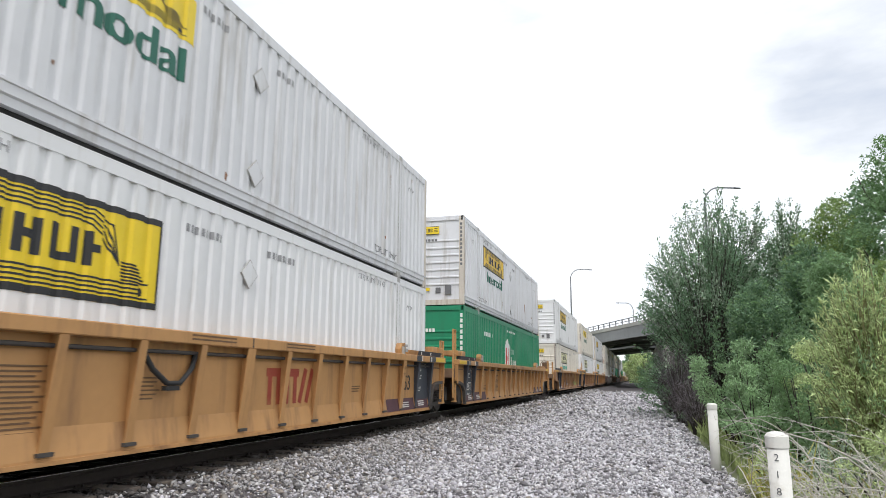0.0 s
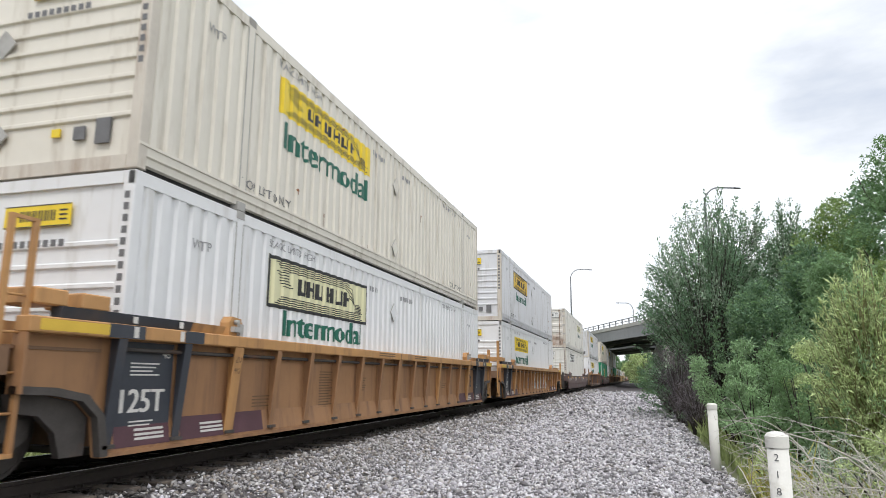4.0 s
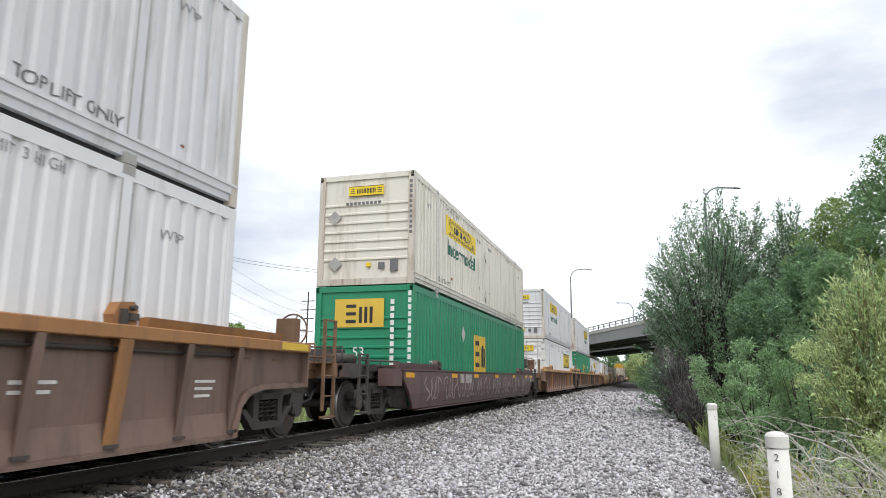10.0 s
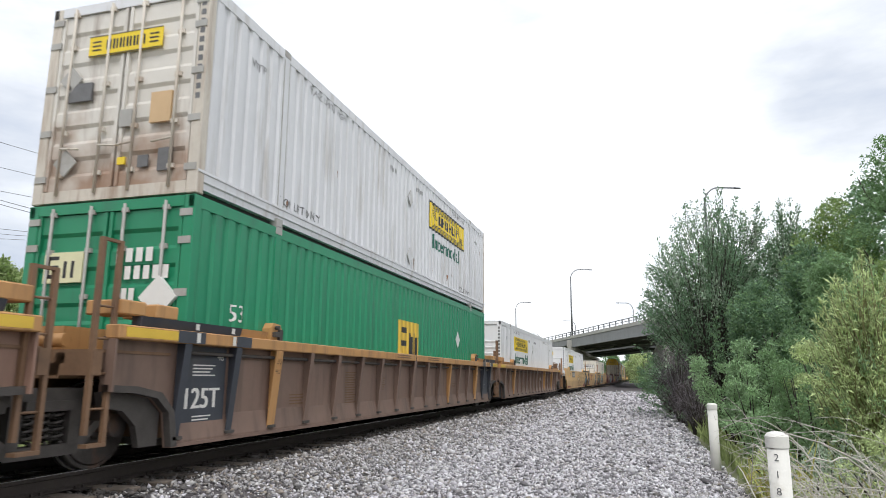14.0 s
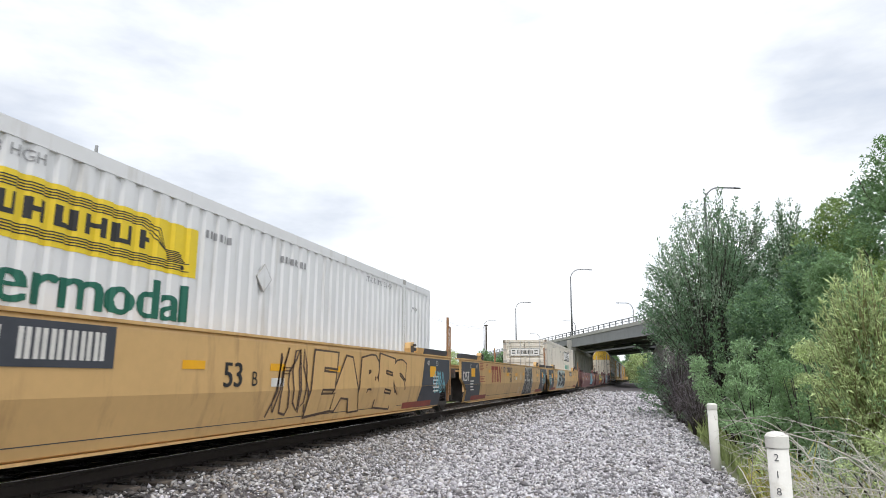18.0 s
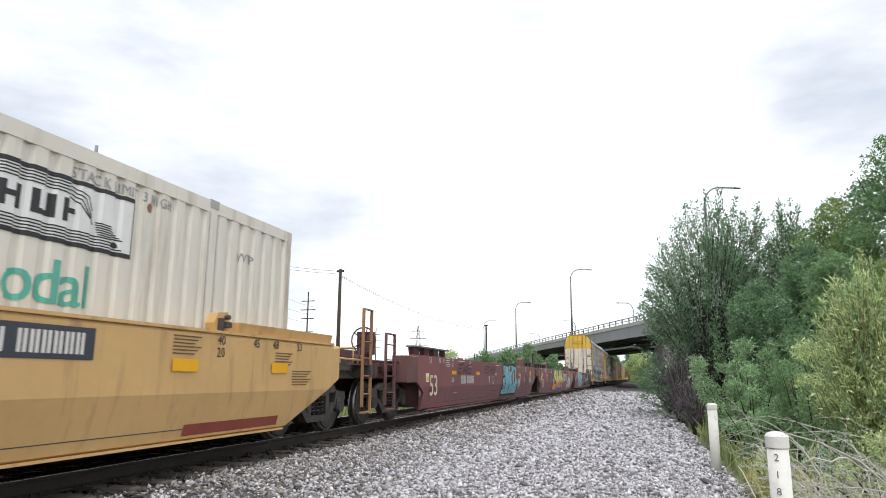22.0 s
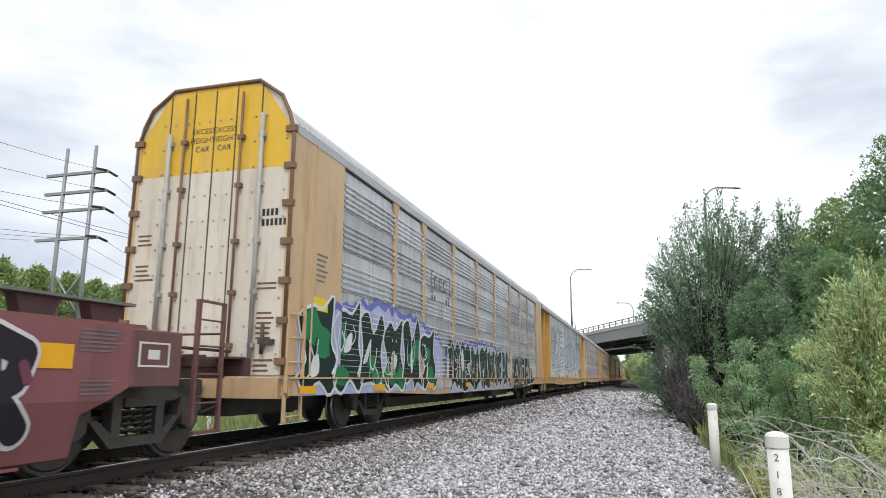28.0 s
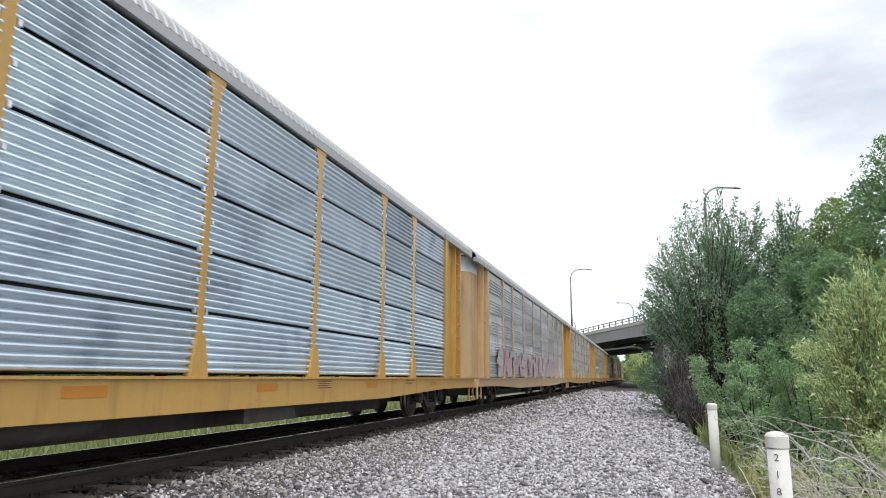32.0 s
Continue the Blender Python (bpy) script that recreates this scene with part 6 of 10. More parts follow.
def train():
    # a three-unit ochre car with white and green boxes
    c0 = ride(ribbed_car("ochre ribbed well car, scuffed, loaded two containers high", M["tan"], "t", "t", stripe=True), 7.95)
    rib_note(c0, None)
    bm = bm_new()
    for k, y in enumerate((0.62, 1.12)):
        side_bar(bm, y, y + 0.46, 0.98, 1.10, RIB_X)
        side_bar(bm, y + 0.05, y + 0.16, 0.58, 0.98, RIB_X)
        side_bar(bm, y + 0.29, y + 0.40, 0.58, 0.98, RIB_X)
    for k in range(2):
        stroke(bm, [(1.62 + 0.22 * k, 0.58), (1.80 + 0.22 * k, 1.10)], 0.11, RIB_X + 0.0005 * k)
    part("owner_mark", bm, M["redp"], c0, "worn red owner mark")
    bm = pipe(bm_new(), [Vector(p) for p in ((1.40, -1.95, 1.22), (1.42, -1.82, 1.05), (1.46, -1.62, 0.90), (1.46, -1.40, 0.90), (1.43, -1.18, 1.06), (1.40, -1.08, 1.22))], 0.032)
    part("hanging_hose", bm, M["gap"], c0, "black hose hanging in a loop")
    part("hose_clamp", box(bm_new(), 1.41, 1.48, -1.64, -1.42, 0.82, 0.87), M["gap"], c0)
    b = container("clean white corrugated container with a large yellow sign", M["white"], "plain")
    maker_sign(b, -3.75, 1.88, 3.95, 1.02, border=True)
    small_marks(b)
    ride(b, 8.06, LOW)
    box_white(8.06, HIGH, "grimy grey-white corrugated container riding on another", paint="white2")
    c1 = ride(ribbed_car("ochre ribbed well car carrying a green container", M["tan"], "j", "c", black_ends="near", stripe=True), 28.06)
    rib_note(c1, far_notes=False)
    tag_scrawl(c1, 7.45, 8.1, 0.75, 1.1, (0.12, 0.07, 0.05), x=RIB_X, seed=14, n=4, width=0.035)
    g = container("bright green corrugated container with a white and red badge", M["green"], "plain")
    bm = bm_new()
    side_bar(bm, -1.42, -0.42, 0.9, 1.95, XS)
    bm.faces.new([bm.verts.new((XS, y, z)) for y, z in ((-1.42, 1.95), (-0.42, 1.95), (-0.92, 2.25))])
    badge = part("badge", hug(bm), M["cloth"], g, "white house-shaped badge")
    bm = bm_new()
    for a in ((-1.28, -1.10, 1.0, 1.85), (-0.78, -0.60, 1.0, 1.85), (-1.02, -0.86, 1.34, 1.52), (-1.10, -0.78, 1.02, 1.10)):
        side_bar(bm, *a, XS + 0.003)
    part("badge_mark", hug(bm), M["red"], badge)
    bm = bm_new()
    for k, (y, w) in enumerate(((-0.2, 0.16), (0.02, 0.2), (0.28, 0.2), (-0.2, 0.24), (0.1, 0.16), (0.32, 0.2), (0.58, 0.2), (0.84, 0.2))):
        z = 1.75 if k < 3 else 1.3
        side_bar(bm, y, y + w * 0.8, z - 0.15, z + (0.2 if k in (0, 3) else 0.08), XS)
    part("sign_lettering", hug(bm), M["cloth"], g)
    words(g, "53", 0.22, -5.5, 0.55, "cloth")
    words(g, "53", 0.22, 7.3, 0.55, "cloth")
    bm = bm_new()
    for k in range(11):
        side_bar(bm, -5.1 + k * 0.13, -5.02 + k * 0.13, 2.1, 2.24, XS)
        side_bar(bm, -0.9 + k * 0.17, -0.8 + k * 0.17, 2.5, 2.58, XS)
    part("code_mark", hug(bm), M["cloth"], g)
    bm = bm_new()
    for k in range(11):
        end_bar(bm, HALF - 0.12, HALF - 0.04, 2.5 - k * 0.17, 2.62 - k * 0.17, -CL - 0.003)
    for k in range(8):
        end_bar(bm, -0.5 + k * 0.11, -0.42 + k * 0.11, 2.2 if k < 3 else 2.05, 2.36 if k < 3 else 2.16, -CL + 0.006)
    part("code_mark", bm, M["cloth"], g)
    ride(g, 28.12, LOW)
    box_white(28.12, HIGH, "off-white corrugated container with a yellow sign", paint="white2", seed=1, border=True, ground="oyellow2")
    # second three-unit car, with graffiti
    c2 = ride(ribbed_car("brown-ochre ribbed well car covered in sprayed letters", M["tanbrown"], "c", "j", chord=M["tan"], stripe=True), 52.35)
    slate, pale = ink((0.055, 0.062, 0.085)), ink((0.60, 0.59, 0.57))
    spray_text(c2, "SKRYB", -4.35, 1.0, 0.29, 1.16, [(0.16, pale), (0.05, slate)], x=RIB_X, wave_=0.02)
    spray_text(c2, "AITVE", 1.3, 6.9, 0.38, 1.12, [(0.10, ink((0.36, 0.11, 0.13))), (0.06, ink((0.10, 0.40, 0.09)))], x=RIB_X, wave_=0.03)
    rib_note(c2, None, None)
    box_white(52.18, LOW, "cream-white corrugated container with a sign and green lettering", paint="cream", word="teal", seed=2, border=True, ground="pale")
    box_white(52.18, HIGH, "white corrugated container riding on another", paint="white", seed=3, border=True, ground="oyellow2")
    c3 = ride(ribbed_car("brown-ochre ribbed well car with two white containers", M["tanbrown"], "t", "t", chord=M["tan"], stripe=True), 72.28)
    rib_note(c3)
    box_white(72.28, LOW, "white corrugated container with a sign and green lettering", paint="white", seed=4, border=True, ground="pale")
    box_white(72.28, HIGH, "yellowed white corrugated container riding on another", paint="cream", seed=5)
    c4 = ride(ribbed_car("ochre ribbed well car with a sprayed abstract picture", M["tanochre"], "j", "c", chord=M["tan"], black_ends="near", stripe=True), 92.75)
    rib_note(c4, far_notes=False)
    def shift(bm, x=RIB_X):
        for v in bm.verts:
            v.co.x += x
        return bm
    wild_piece(c4, shift, -0.95, 4.0, 0.34, 1.30, 4, 12, ink((0.56, 0.51, 0.44)), ink((0.24, 0.20, 0.18)), ink((0.66, 0.63, 0.58)), 0.05, 0.33, 1.31, "angular cream and grey sprayed picture")
    wild_piece(c4, lambda b: shift(b, RIB_X + 0.018), 2.5, 3.6, 0.42, 1.2, 3, 15, ink((0.26, 0.05, 0.055)), ink((0.50, 0.42, 0.38)), ink((0.58, 0.52, 0.47)), 0.03, 0.33, 1.31, "dull red sprayed strokes")
    tag_scrawl(c4, -2.9, -2.2, 0.5, 1.0, (0.10, 0.14, 0.28), x=RIB_X, seed=4, n=5, width=0.05)
    number_bars(c4, 4.22, 0.97, 9, 0.16, 4, "chalk", RIB_X + 0.006, back="black")
    box_white(92.55, LOW, "white corrugated container with a yellow sign", paint="white", seed=6)
    box_white(92.55, HIGH, "grey-white corrugated container riding on another", paint="white2", seed=7, border=True, ground="oyellow2")
    # single cars
    fec_lean = crease(0.62, 0.2)

    def end_notes(c):
        """Notes by the far end: sizes, a date, a reflector and a framed field on the sloped corner."""
        stencil(c, [("48", 0.14, 7.38, 0.93), ("53", 0.14, 8.05, 0.95), ("L 23-4", 0.10, 7.75, 1.065)], "chalk")
        stencil(c, [(None, 5, 8.45, 0.94, 0.5)], "chalk", 1.508, 0.014)
        dashes(c, (8.30,), 1.04, 0.72, 0.10, x=1.5085)
        bm = bm_new()
        for y0, y1, z0, z1 in ((7.55, 8.15, 0.565, 0.58), (7.55, 8.15, 0.385, 0.40), (7.55, 7.57, 0.40, 0.565), (8.13, 8.15, 0.40, 0.565)):
            side_bar(bm, y0, y1, z0, z1, 1.508)
        settle(bm, fec_lean)
        part("frame_mark", bm, M["fade"], c, "worn painted frame")
    ca = ride(smooth_car("dark brown flat-sided well car with white numbers", M["fec"], "c", "c", style="fec"), 116.47)
    end_notes(ca)
    bm = bm_new()
    n = 28
    ring = [[bm.verts.new((1.508, 3.55 + q * math.cos(2 * math.pi * k / n), 0.93 + q * math.sin(2 * math.pi * k / n))) for q in (0.17, 0.125)] for k in range(n)]
    for k in range(n):
        a, b = ring[k], ring[(k + 1) % n]
        bm.faces.new((a[0], b[0], b[1], a[1]))
    stroke(bm, [(3.40, 0.87), (3.70, 0.99)], 0.045, 1.5085)
    y = 3.82
    for wide in (0.46, 0.26, 0.34):
        side_bar(bm, y, y + wide, 0.93, 1.0, 1.508)
        y += wide + 0.07
    side_bar(bm, 4.25, 4.75, 0.81, 0.845, 1.508)
    part("owner_mark", bm, M["chalk"], ca, "white round owner mark with bars")
    dashes(ca, (-9.0, -6.4, -3.6, 0.3, 4.2, 7.0), 1.03, 0.6, 0.11)
    number_bars(ca, -3.75, 0.93, 8, 0.27, 3)
    stencil(ca, [(None, 3, -7.9, 0.95, 0.5), (None, 2, -6.9, 0.95, 0.3), (None, 2, -4.9, 1.0, 0.3), (None, 2, 2.0, 1.0, 0.4)], "chalk")
    a1 = container("warm white corrugated container with a bordered sign", M["warm"], "plain")
    maker_sign(a1, -3.35, 2.22, 3.7, 0.56, border=True, ground="cloth")
    small_marks(a1)
    end_sign(a1, 2.45, 0.95, 0.26, "cloth")
    end_marks(a1)
    ride(a1, 116.60, LOW)
    a2 = container("rust-stained white container with ribbed double doors", M["warm"], "doors")
    maker_sign(a2, 3.6, 2.12, 3.7, 0.56, border=False, ground="pale", ink="fade")
    words(a2, "Intermodal", 0.44, 3.6, 1.52, "slate", bold=0.012, stretch=0.96)
    small_marks(a2)
    rust_spots(a2, 77, 20)
    end_sign(a2, 2.40, 1.7, 0.42, "cloth", y=-CL - 0.012)
    ride(a2, 116.60, HIGH)
    cb = ride(ribbed_car("weathered red-brown ribbed well car with a yellow-edged top", M["brown"], "c", "c", chord=M["tanochre"], black_ends=False), 140.43)
    number_bars(cb, -5.5, 0.97, 9, 0.17, 4, "chalk", RIB_X)
    bm = bm_new()
    side_bar(bm, -7.42, -7.12, 0.50, 0.74, RIB_X)
    side_bar(bm, -7.36, -7.2, 0.86, 0.93, RIB_X)
    part("pale_patch", bm, M["fadepale"], cb, "worn pale patch")
    stencil(cb, [(None, 2, -6.9, 1.1, 0.25), (None, 2, 5.0, 0.9, 0.5), (None, 3, 7.5, 0.9, 0.4)], "chalk", RIB_X)
    box_white(140.56, LOW, "white corrugated container with a yellow sign and green lettering", paint="white", seed=8)
    box_white(140.56, HIGH, "white corrugated container with rust at its door end", paint="white2", seed=9)
    cc = ride(smooth_car("dark brown flat-sided well car scribbled with white tags", M["fec"], "c", "c", style="fec"), 164.07)
    end_notes(cc)
    dashes(cc, (-9.0, -5.2, -2.6, 0.6, 4.0, 7.0), 1.03, 0.6, 0.11)
    number_bars(cc, -4.26, 0.95, 8, 0.25, 3)
    for k, (a, b) in enumerate(((-7.6, -6.2), (-5.9, -4.3), (-4.1, -2.6), (-2.3, -0.2), (0.2, 1.6), (2.0, 3.6), (3.9, 5.6), (6.0, 7.4))):
        tag_scrawl(cc, a, b, 0.42, 1.0, (0.50, 0.43, 0.42), seed=k + 2, n=5 + k % 3, width=0.034, lean=fec_lean)
    g = container("dark green corrugated container with a yellow logo panel", M["green"], "plain")
    emblem(g, -1.88, 0.81, 1.84, 1.23)
    part("placard", prism(bm_new(), [(-3.24 - 0.24, 1.95), (-3.24, 1.71), (-3.0, 1.95), (-3.24, 2.19)], "x", XS, XS + 0.008), M["fadepale"], g)
    emblem_end(g)
    words(g, "53", 0.26, -6.6, 0.95, "cloth")
    words(g, "53", 0.20, 7.3, 0.75, "cloth")
    ride(g, 164.19, LOW)
    box_white(164.19, HIGH, "cream-stained corrugated container riding on a green one", paint="cream", seed=10)
    # three brown units
    cd = ride(ribbed_car("red-brown ribbed well car with a small white tag", M["brown2"], "c", "t", chord=M["tan"], black_ends="far"), 187.65)
    stencil(cd, [(None, 4, -2.0, 0.95, 0.4), (None, 3, 3.6, 0.8, 0.4), (None, 3, 7.5, 1.1, 0.4)], "chalk", RIB_X, 0.015)
    tag_scrawl(cd, -0.93, -0.42, 0.62, 1.12, (0.66, 0.64, 0.62), x=RIB_X, seed=9, n=5, width=0.045)
    d1 = container("clean white container with a large black-bordered yellow sign", M["white"], "doors", frame_paint=M["cloth"])
    maker_sign(d1, 3.48, 1.87, 3.8, 1.0, border=True)
    small_marks(d1)
    end_sign(d1, 2.35, 1.3, 0.32, y=-CL - 0.012)
    ride(d1, 187.6, LOW)
    box_white(187.6, HIGH, "grimy cream-white container with a ribbed end", paint="white2", seed=11)
    ce = ride(ribbed_car("dull brown ribbed well car under a green container", M["brown"], "j", "t", chord=M["tan"]), 207.25)
    rib_note(ce, "125T", None)
    g = container("green corrugated container with a yellow logo and white diamond", M["green"], "doors")
    emblem(g, -0.68, 0.9, 1.5, 1.04)
    words(g, "53", 0.24, -7.02, 1.48, "cloth")
    r = 0.24
    part("placard", prism(bm_new(), [(4.45 - r, 1.75), (4.45, 1.75 - r), (4.45 + r, 1.75), (4.45, 1.75 + r)], "x", XS, XS + 0.008), M["cloth"], g)
    bm = bm_new()
    for k in range(4):
        end_bar(bm, 0.18 + k * 0.15, 0.28 + k * 0.15, 2.05, 2.23, -CL + 0.008)
    for k in range(6):
        end_bar(bm, 0.19 + k * 0.14, 0.28 + k * 0.14, 1.83, 2.0, -CL + 0.008)
    for k in range(3):
        end_bar(bm, 0.20 + k * 0.11, 0.28 + k * 0.11, 1.56, 1.72, -CL + 0.008)
    part("code_mark", bm, M["cloth"], g)
    panel = part("logo_panel", box(bm_new(), -0.94, -0.32, -CL - 0.006, -CL + 0.03, 1.82, 2.22), M["pale"], g, "faded logo panel")
    bm = bm_new()
    for a in ((-0.86, -0.70, 1.88, 1.93), (-0.86, -0.70, 2.0, 2.05), (-0.86, -0.70, 2.12, 2.17), (-0.88, -0.84, 1.88, 2.17), (-0.62, -0.57, 1.88, 2.1), (-0.50, -0.45, 1.88, 2.1)):
        end_bar(bm, *a, -CL - 0.008)
    part("logo_mark", bm, M["ink"], panel)
    part("placard", prism(bm_new(), [(0.88 - 0.27, 1.59), (0.88, 1.32), (0.88 + 0.27, 1.59), (0.88, 1.86)], "y", -CL - 0.04, -CL + 0.02), M["cloth"], g, "white diamond placard")
    ride(g, 207.25, LOW)
    e2 = box_white(207.25, HIGH, "rust-streaked white container with ribbed double doors", end="doors", paint="white2", sign=1, seed=12, sign_end=False, border=True)
    for x, z, w, h, m in ((0.66, 1.20, 0.32, 0.42, "rtan"), (-0.70, 1.55, 0.42, 0.26, "fade"), (0.12, 1.1, 0.2, 0.24, "rail_grey")):
        part("data_plate", box(bm_new(), x - w / 2, x + w / 2, -CL - 0.006, -CL + 0.03, z - h / 2, z + h / 2), M[m], e2)
    end_sign(e2, 2.2, 1.2, 0.3, y=-CL - 0.012)
    cf = ride(ribbed_car("brown ribbed well car with one white container", M["brown"], "j", "c", chord=M["tan"], black_ends=False), 226.5)
    stencil(cf, [("53", 0.30, 6.68, 0.86)], "ink", RIB_X)
    number_bars(cf, 1.2, 0.93, 9, 0.17, 4, "chalk", RIB_X)
    bm = bm_new()
    for a in ((7.38, 7.86, 0.58, 0.605), (7.38, 7.86, 0.86, 0.885), (7.38, 7.41, 0.605, 0.86), (7.83, 7.86, 0.605, 0.86), (7.60, 7.63, 0.605, 0.86)):
        side_bar(bm, *a, RIB_X)
    part("frame_mark", bm, M["chalk"], cf, "white painted box mark")
    box_white(226.35, LOW, "white corrugated container standing low in its well car", paint="white", seed=13)
    # ochre flat-sided three-unit car
    lean = crease(0.78, 0.2353)
    cg = ride(smooth_car("bright ochre flat-sided well car with black script", M["tan2"], "c", "t"), 249.65)
    number_bars(cg, -4.98, 1.25, 10, 0.27, 4, "chalk", x=1.512, back="black")
    stencil(cg, [("53", 0.32, -1.03, 1.0), ("B", 0.2, -0.52, 0.95)], "ink")
    stencil(cg, [(None, 5, -6.6, 1.35, 0.5), (None, 3, 0.2, 1.1, 0.3)], "tanink", 1.508, 0.018)
    dashes(cg, (-7.6, -2.04, -0.14, 1.74, 4.5), 1.11, 0.42, 0.10)
    dashes(cg, (-0.10,), 0.90, 0.36, 0.12, color="chalk")
    soot = ink((0.10, 0.065, 0.045))
    spray_text(cg, "EABES", 1.25, 5.45, 0.46, 1.30, [(0.13, soot), (0.09, M["tan2"])], lean=lean, shear=0.12, wave_=0.05, label="hollow dark sprayed letters")
    tag_scrawl(cg, 0.0, 1.15, 0.42, 1.40, (0.12, 0.08, 0.06), seed=24, n=7, width=0.04, lean=lean)
    dark_end(cg, 1, lean)
    box_white(249.55, LOW, "white container with a yellow sign in an ochre well car", paint="white", seed=14, border=False)
    ch = ride(smooth_car("empty bright ochre flat-sided well car with a large red mark", M["tan2"], "j", "j", ends=True), 269.2)
    owner_mark(ch, -5.05, 1.10)
    stencil(ch, [("125T", 0.28, -8.60, 1.02), ("53", 0.13, -8.05, 1.33), ("48", 0.13, -7.25, 1.33), (None, 4, -8.1, 0.86, 0.45)], "chalk", 1.511)
    stencil(ch, [("53", 0.34, -1.43, 0.97), ("C", 0.19, -0.66, 0.97), ("I", 0.22, -0.20, 1.28)], "ink")
    for k, c in enumerate("PITHON1021"):
        y = (-3.18, -2.89, -2.71, -2.40, -2.05, -1.76, -1.53, -1.37, -1.20, -1.00)[k]
        stencil(ch, [(c, 0.19 + 0.02 * (k % 3), y, 1.275 + 0.012 * (k % 2))], "inkblue" if c in "PTHN" else "fade", 1.5085)
    stencil(ch, [(None, 5, -6.8, 1.42, 0.55), (None, 4, -6.85, 1.0, 0.8), (None, 3, -5.9, 1.42, 0.3)], "redp", 1.508, 0.02)
    dashes(ch, (-2.28, -0.36, 5.75), 1.12, 0.5, 0.12)
    dashes(ch, (1.55,), 1.15, 0.36, 0.12)
    dashes(ch, (-0.28,), 0.95, 0.3, 0.11, color="chalk")
    stencil(ch, [(None, 5, 5.5, 1.36, 0.4), (None, 5, 5.6, 1.0, 0.6)], "tanink", 1.508, 0.016)
    stencil(ch, [("40", 0.11, 6.2, 1.4), ("20", 0.11, 6.2, 1.26), ("45", 0.11, 6.8, 1.4)], "ink")
    dashes(ch, (-7.97, 7.45), 1.14, 0.5, 0.26, x=1.511)
    dashes(ch, (-5.5,), 1.2, 0.3, 0.1)
    column_piece(ch, lean)
    cream = (0.66, 0.56, 0.42)
    hand_tag(ch, "WNA", 0.66, 1.28, 0.90, 1.20, cream, 0.035, lean)
    hand_tag(ch, "NS", 0.46, 0.95, 0.34, 0.60, cream, 0.035, lean)
    hand_tag(ch, "BAN", 4.45, 5.35, 0.30, 0.44, cream, 0.022, lean)
    stencil(ch, [("53", 0.13, 7.3, 1.33), ("48", 0.13, 7.95, 1.33), (None, 5, 7.5, 0.9, 0.45)], "chalk", 1.511)
    tag_scrawl(ch, 8.0, 8.7, 0.7, 1.2, (0.22, 0.52, 0.60), x=1.512, seed=78, n=6, width=0.035, lean=lean)
    ci = ride(smooth_car("bright ochre flat-sided well car with fat black and white graffiti", M["tan2"], "t", "c"), 288.6)
    dark_end(ci, -1, lean)
    stencil(ci, [("125T", 0.28, -8.60, 1.02)], "chalk", 1.511)
    haze = bm_new()
    edge = [(-5.3, 0.36), (-5.0, 0.62), (-5.12, 0.9), (-4.8, 1.1), (-4.9, 1.34), (-4.4, 1.48), (-3.4, 1.46), (-2.4, 1.49), (-1.5, 1.46), (-0.8, 1.48), (-0.5, 1.3), (-0.62, 1.0), (-0.5, 0.8), (-0.66, 0.5), (-0.6, 0.36)]
    haze.faces.new([haze.verts.new((1.508, a, b)) for a, b in edge])
    settle(haze, lean)
    part("graffiti", haze, ink((0.47, 0.55, 0.53)), ci, "pale blue-grey sprayed ground")
    spray_text(ci, "SPORE", -4.25, -0.80, 0.52, 1.28, [(0.075, ink((0.03, 0.03, 0.04)))], x=1.512, lean=lean, shear=0.12, wave_=0.07)
    tag_scrawl(ci, -5.0, -4.6, 0.66, 0.85, (0.04, 0.04, 0.05), x=1.513, seed=90, n=3, width=0.03, lean=lean)
    stencil(ci, [("45", 0.12, -6.95, 1.42), ("40", 0.12, -6.2, 1.42), ("20", 0.12, -6.2, 1.27)], "ink")
    stencil(ci, [(None, 3, -6.1, 1.45, 0.35), (None, 5, -5.3, 1.45, 0.45), (None, 4, -6.5, 1.02, 1.0)], "tanink", 1.508, 0.018)
    number_bars(ci, 2.65, 1.27, 10, 0.2, 4, "chalk", back="black")
    dashes(ci, (-5.9, -2.1, 5.2, 7.3), 1.1, 0.45, 0.14, x=1.52)
    stencil(ci, [(None, 6, 5.2, 1.42, 0.5), (None, 5, 7.4, 1.3, 0.5), (None, 6, 7.9, 1.05, 0.6)], "tanink", 1.508, 0.016)
    stencil(ci, [("40", 0.12, 6.1, 1.42), ("20", 0.12, 6.1, 1.27), ("45", 0.12, 6.9, 1.42), ("48", 0.12, 7.4, 1.42), ("53", 0.12, 8.1, 1.42)], "ink")
    i1 = container("worn cream-white container with doors in an ochre well car", M["cream"], "doors")
    maker_sign(i1, 3.0, 2.20, 3.4, 0.66, border=True, ground="cloth")
    words(i1, "Intermodal", 0.44, 2.9, 1.50, "teal", bold=0.012, stretch=0.96)
    small_marks(i1)
    rust_spots(i1, 78)
    end_sign(i1, 2.15, 1.7, 0.46, "cloth", y=-CL - 0.012)
    ride(i1, 288.6, LOW)
    # empty maroon three-unit car
    lean = crease(0.745, 0.2353)
    cj = ride(smooth_car("empty maroon flat-sided well car with a blue graffiti piece", M["maroon"], "c", "j", style="maroon"), UJ)
    blue_piece(cj, lean)
    hand_tag(cj, "NWC", 4.25, 4.92, 0.62, 1.0, (0.66, 0.62, 0.62), 0.05, lean, shear=0.14, label="white sprayed graffiti tag")
    ck = ride(smooth_car("empty maroon flat-sided well car with yellow and orange graffiti", M["maroon"], "t", "t", style="maroon"), UK)
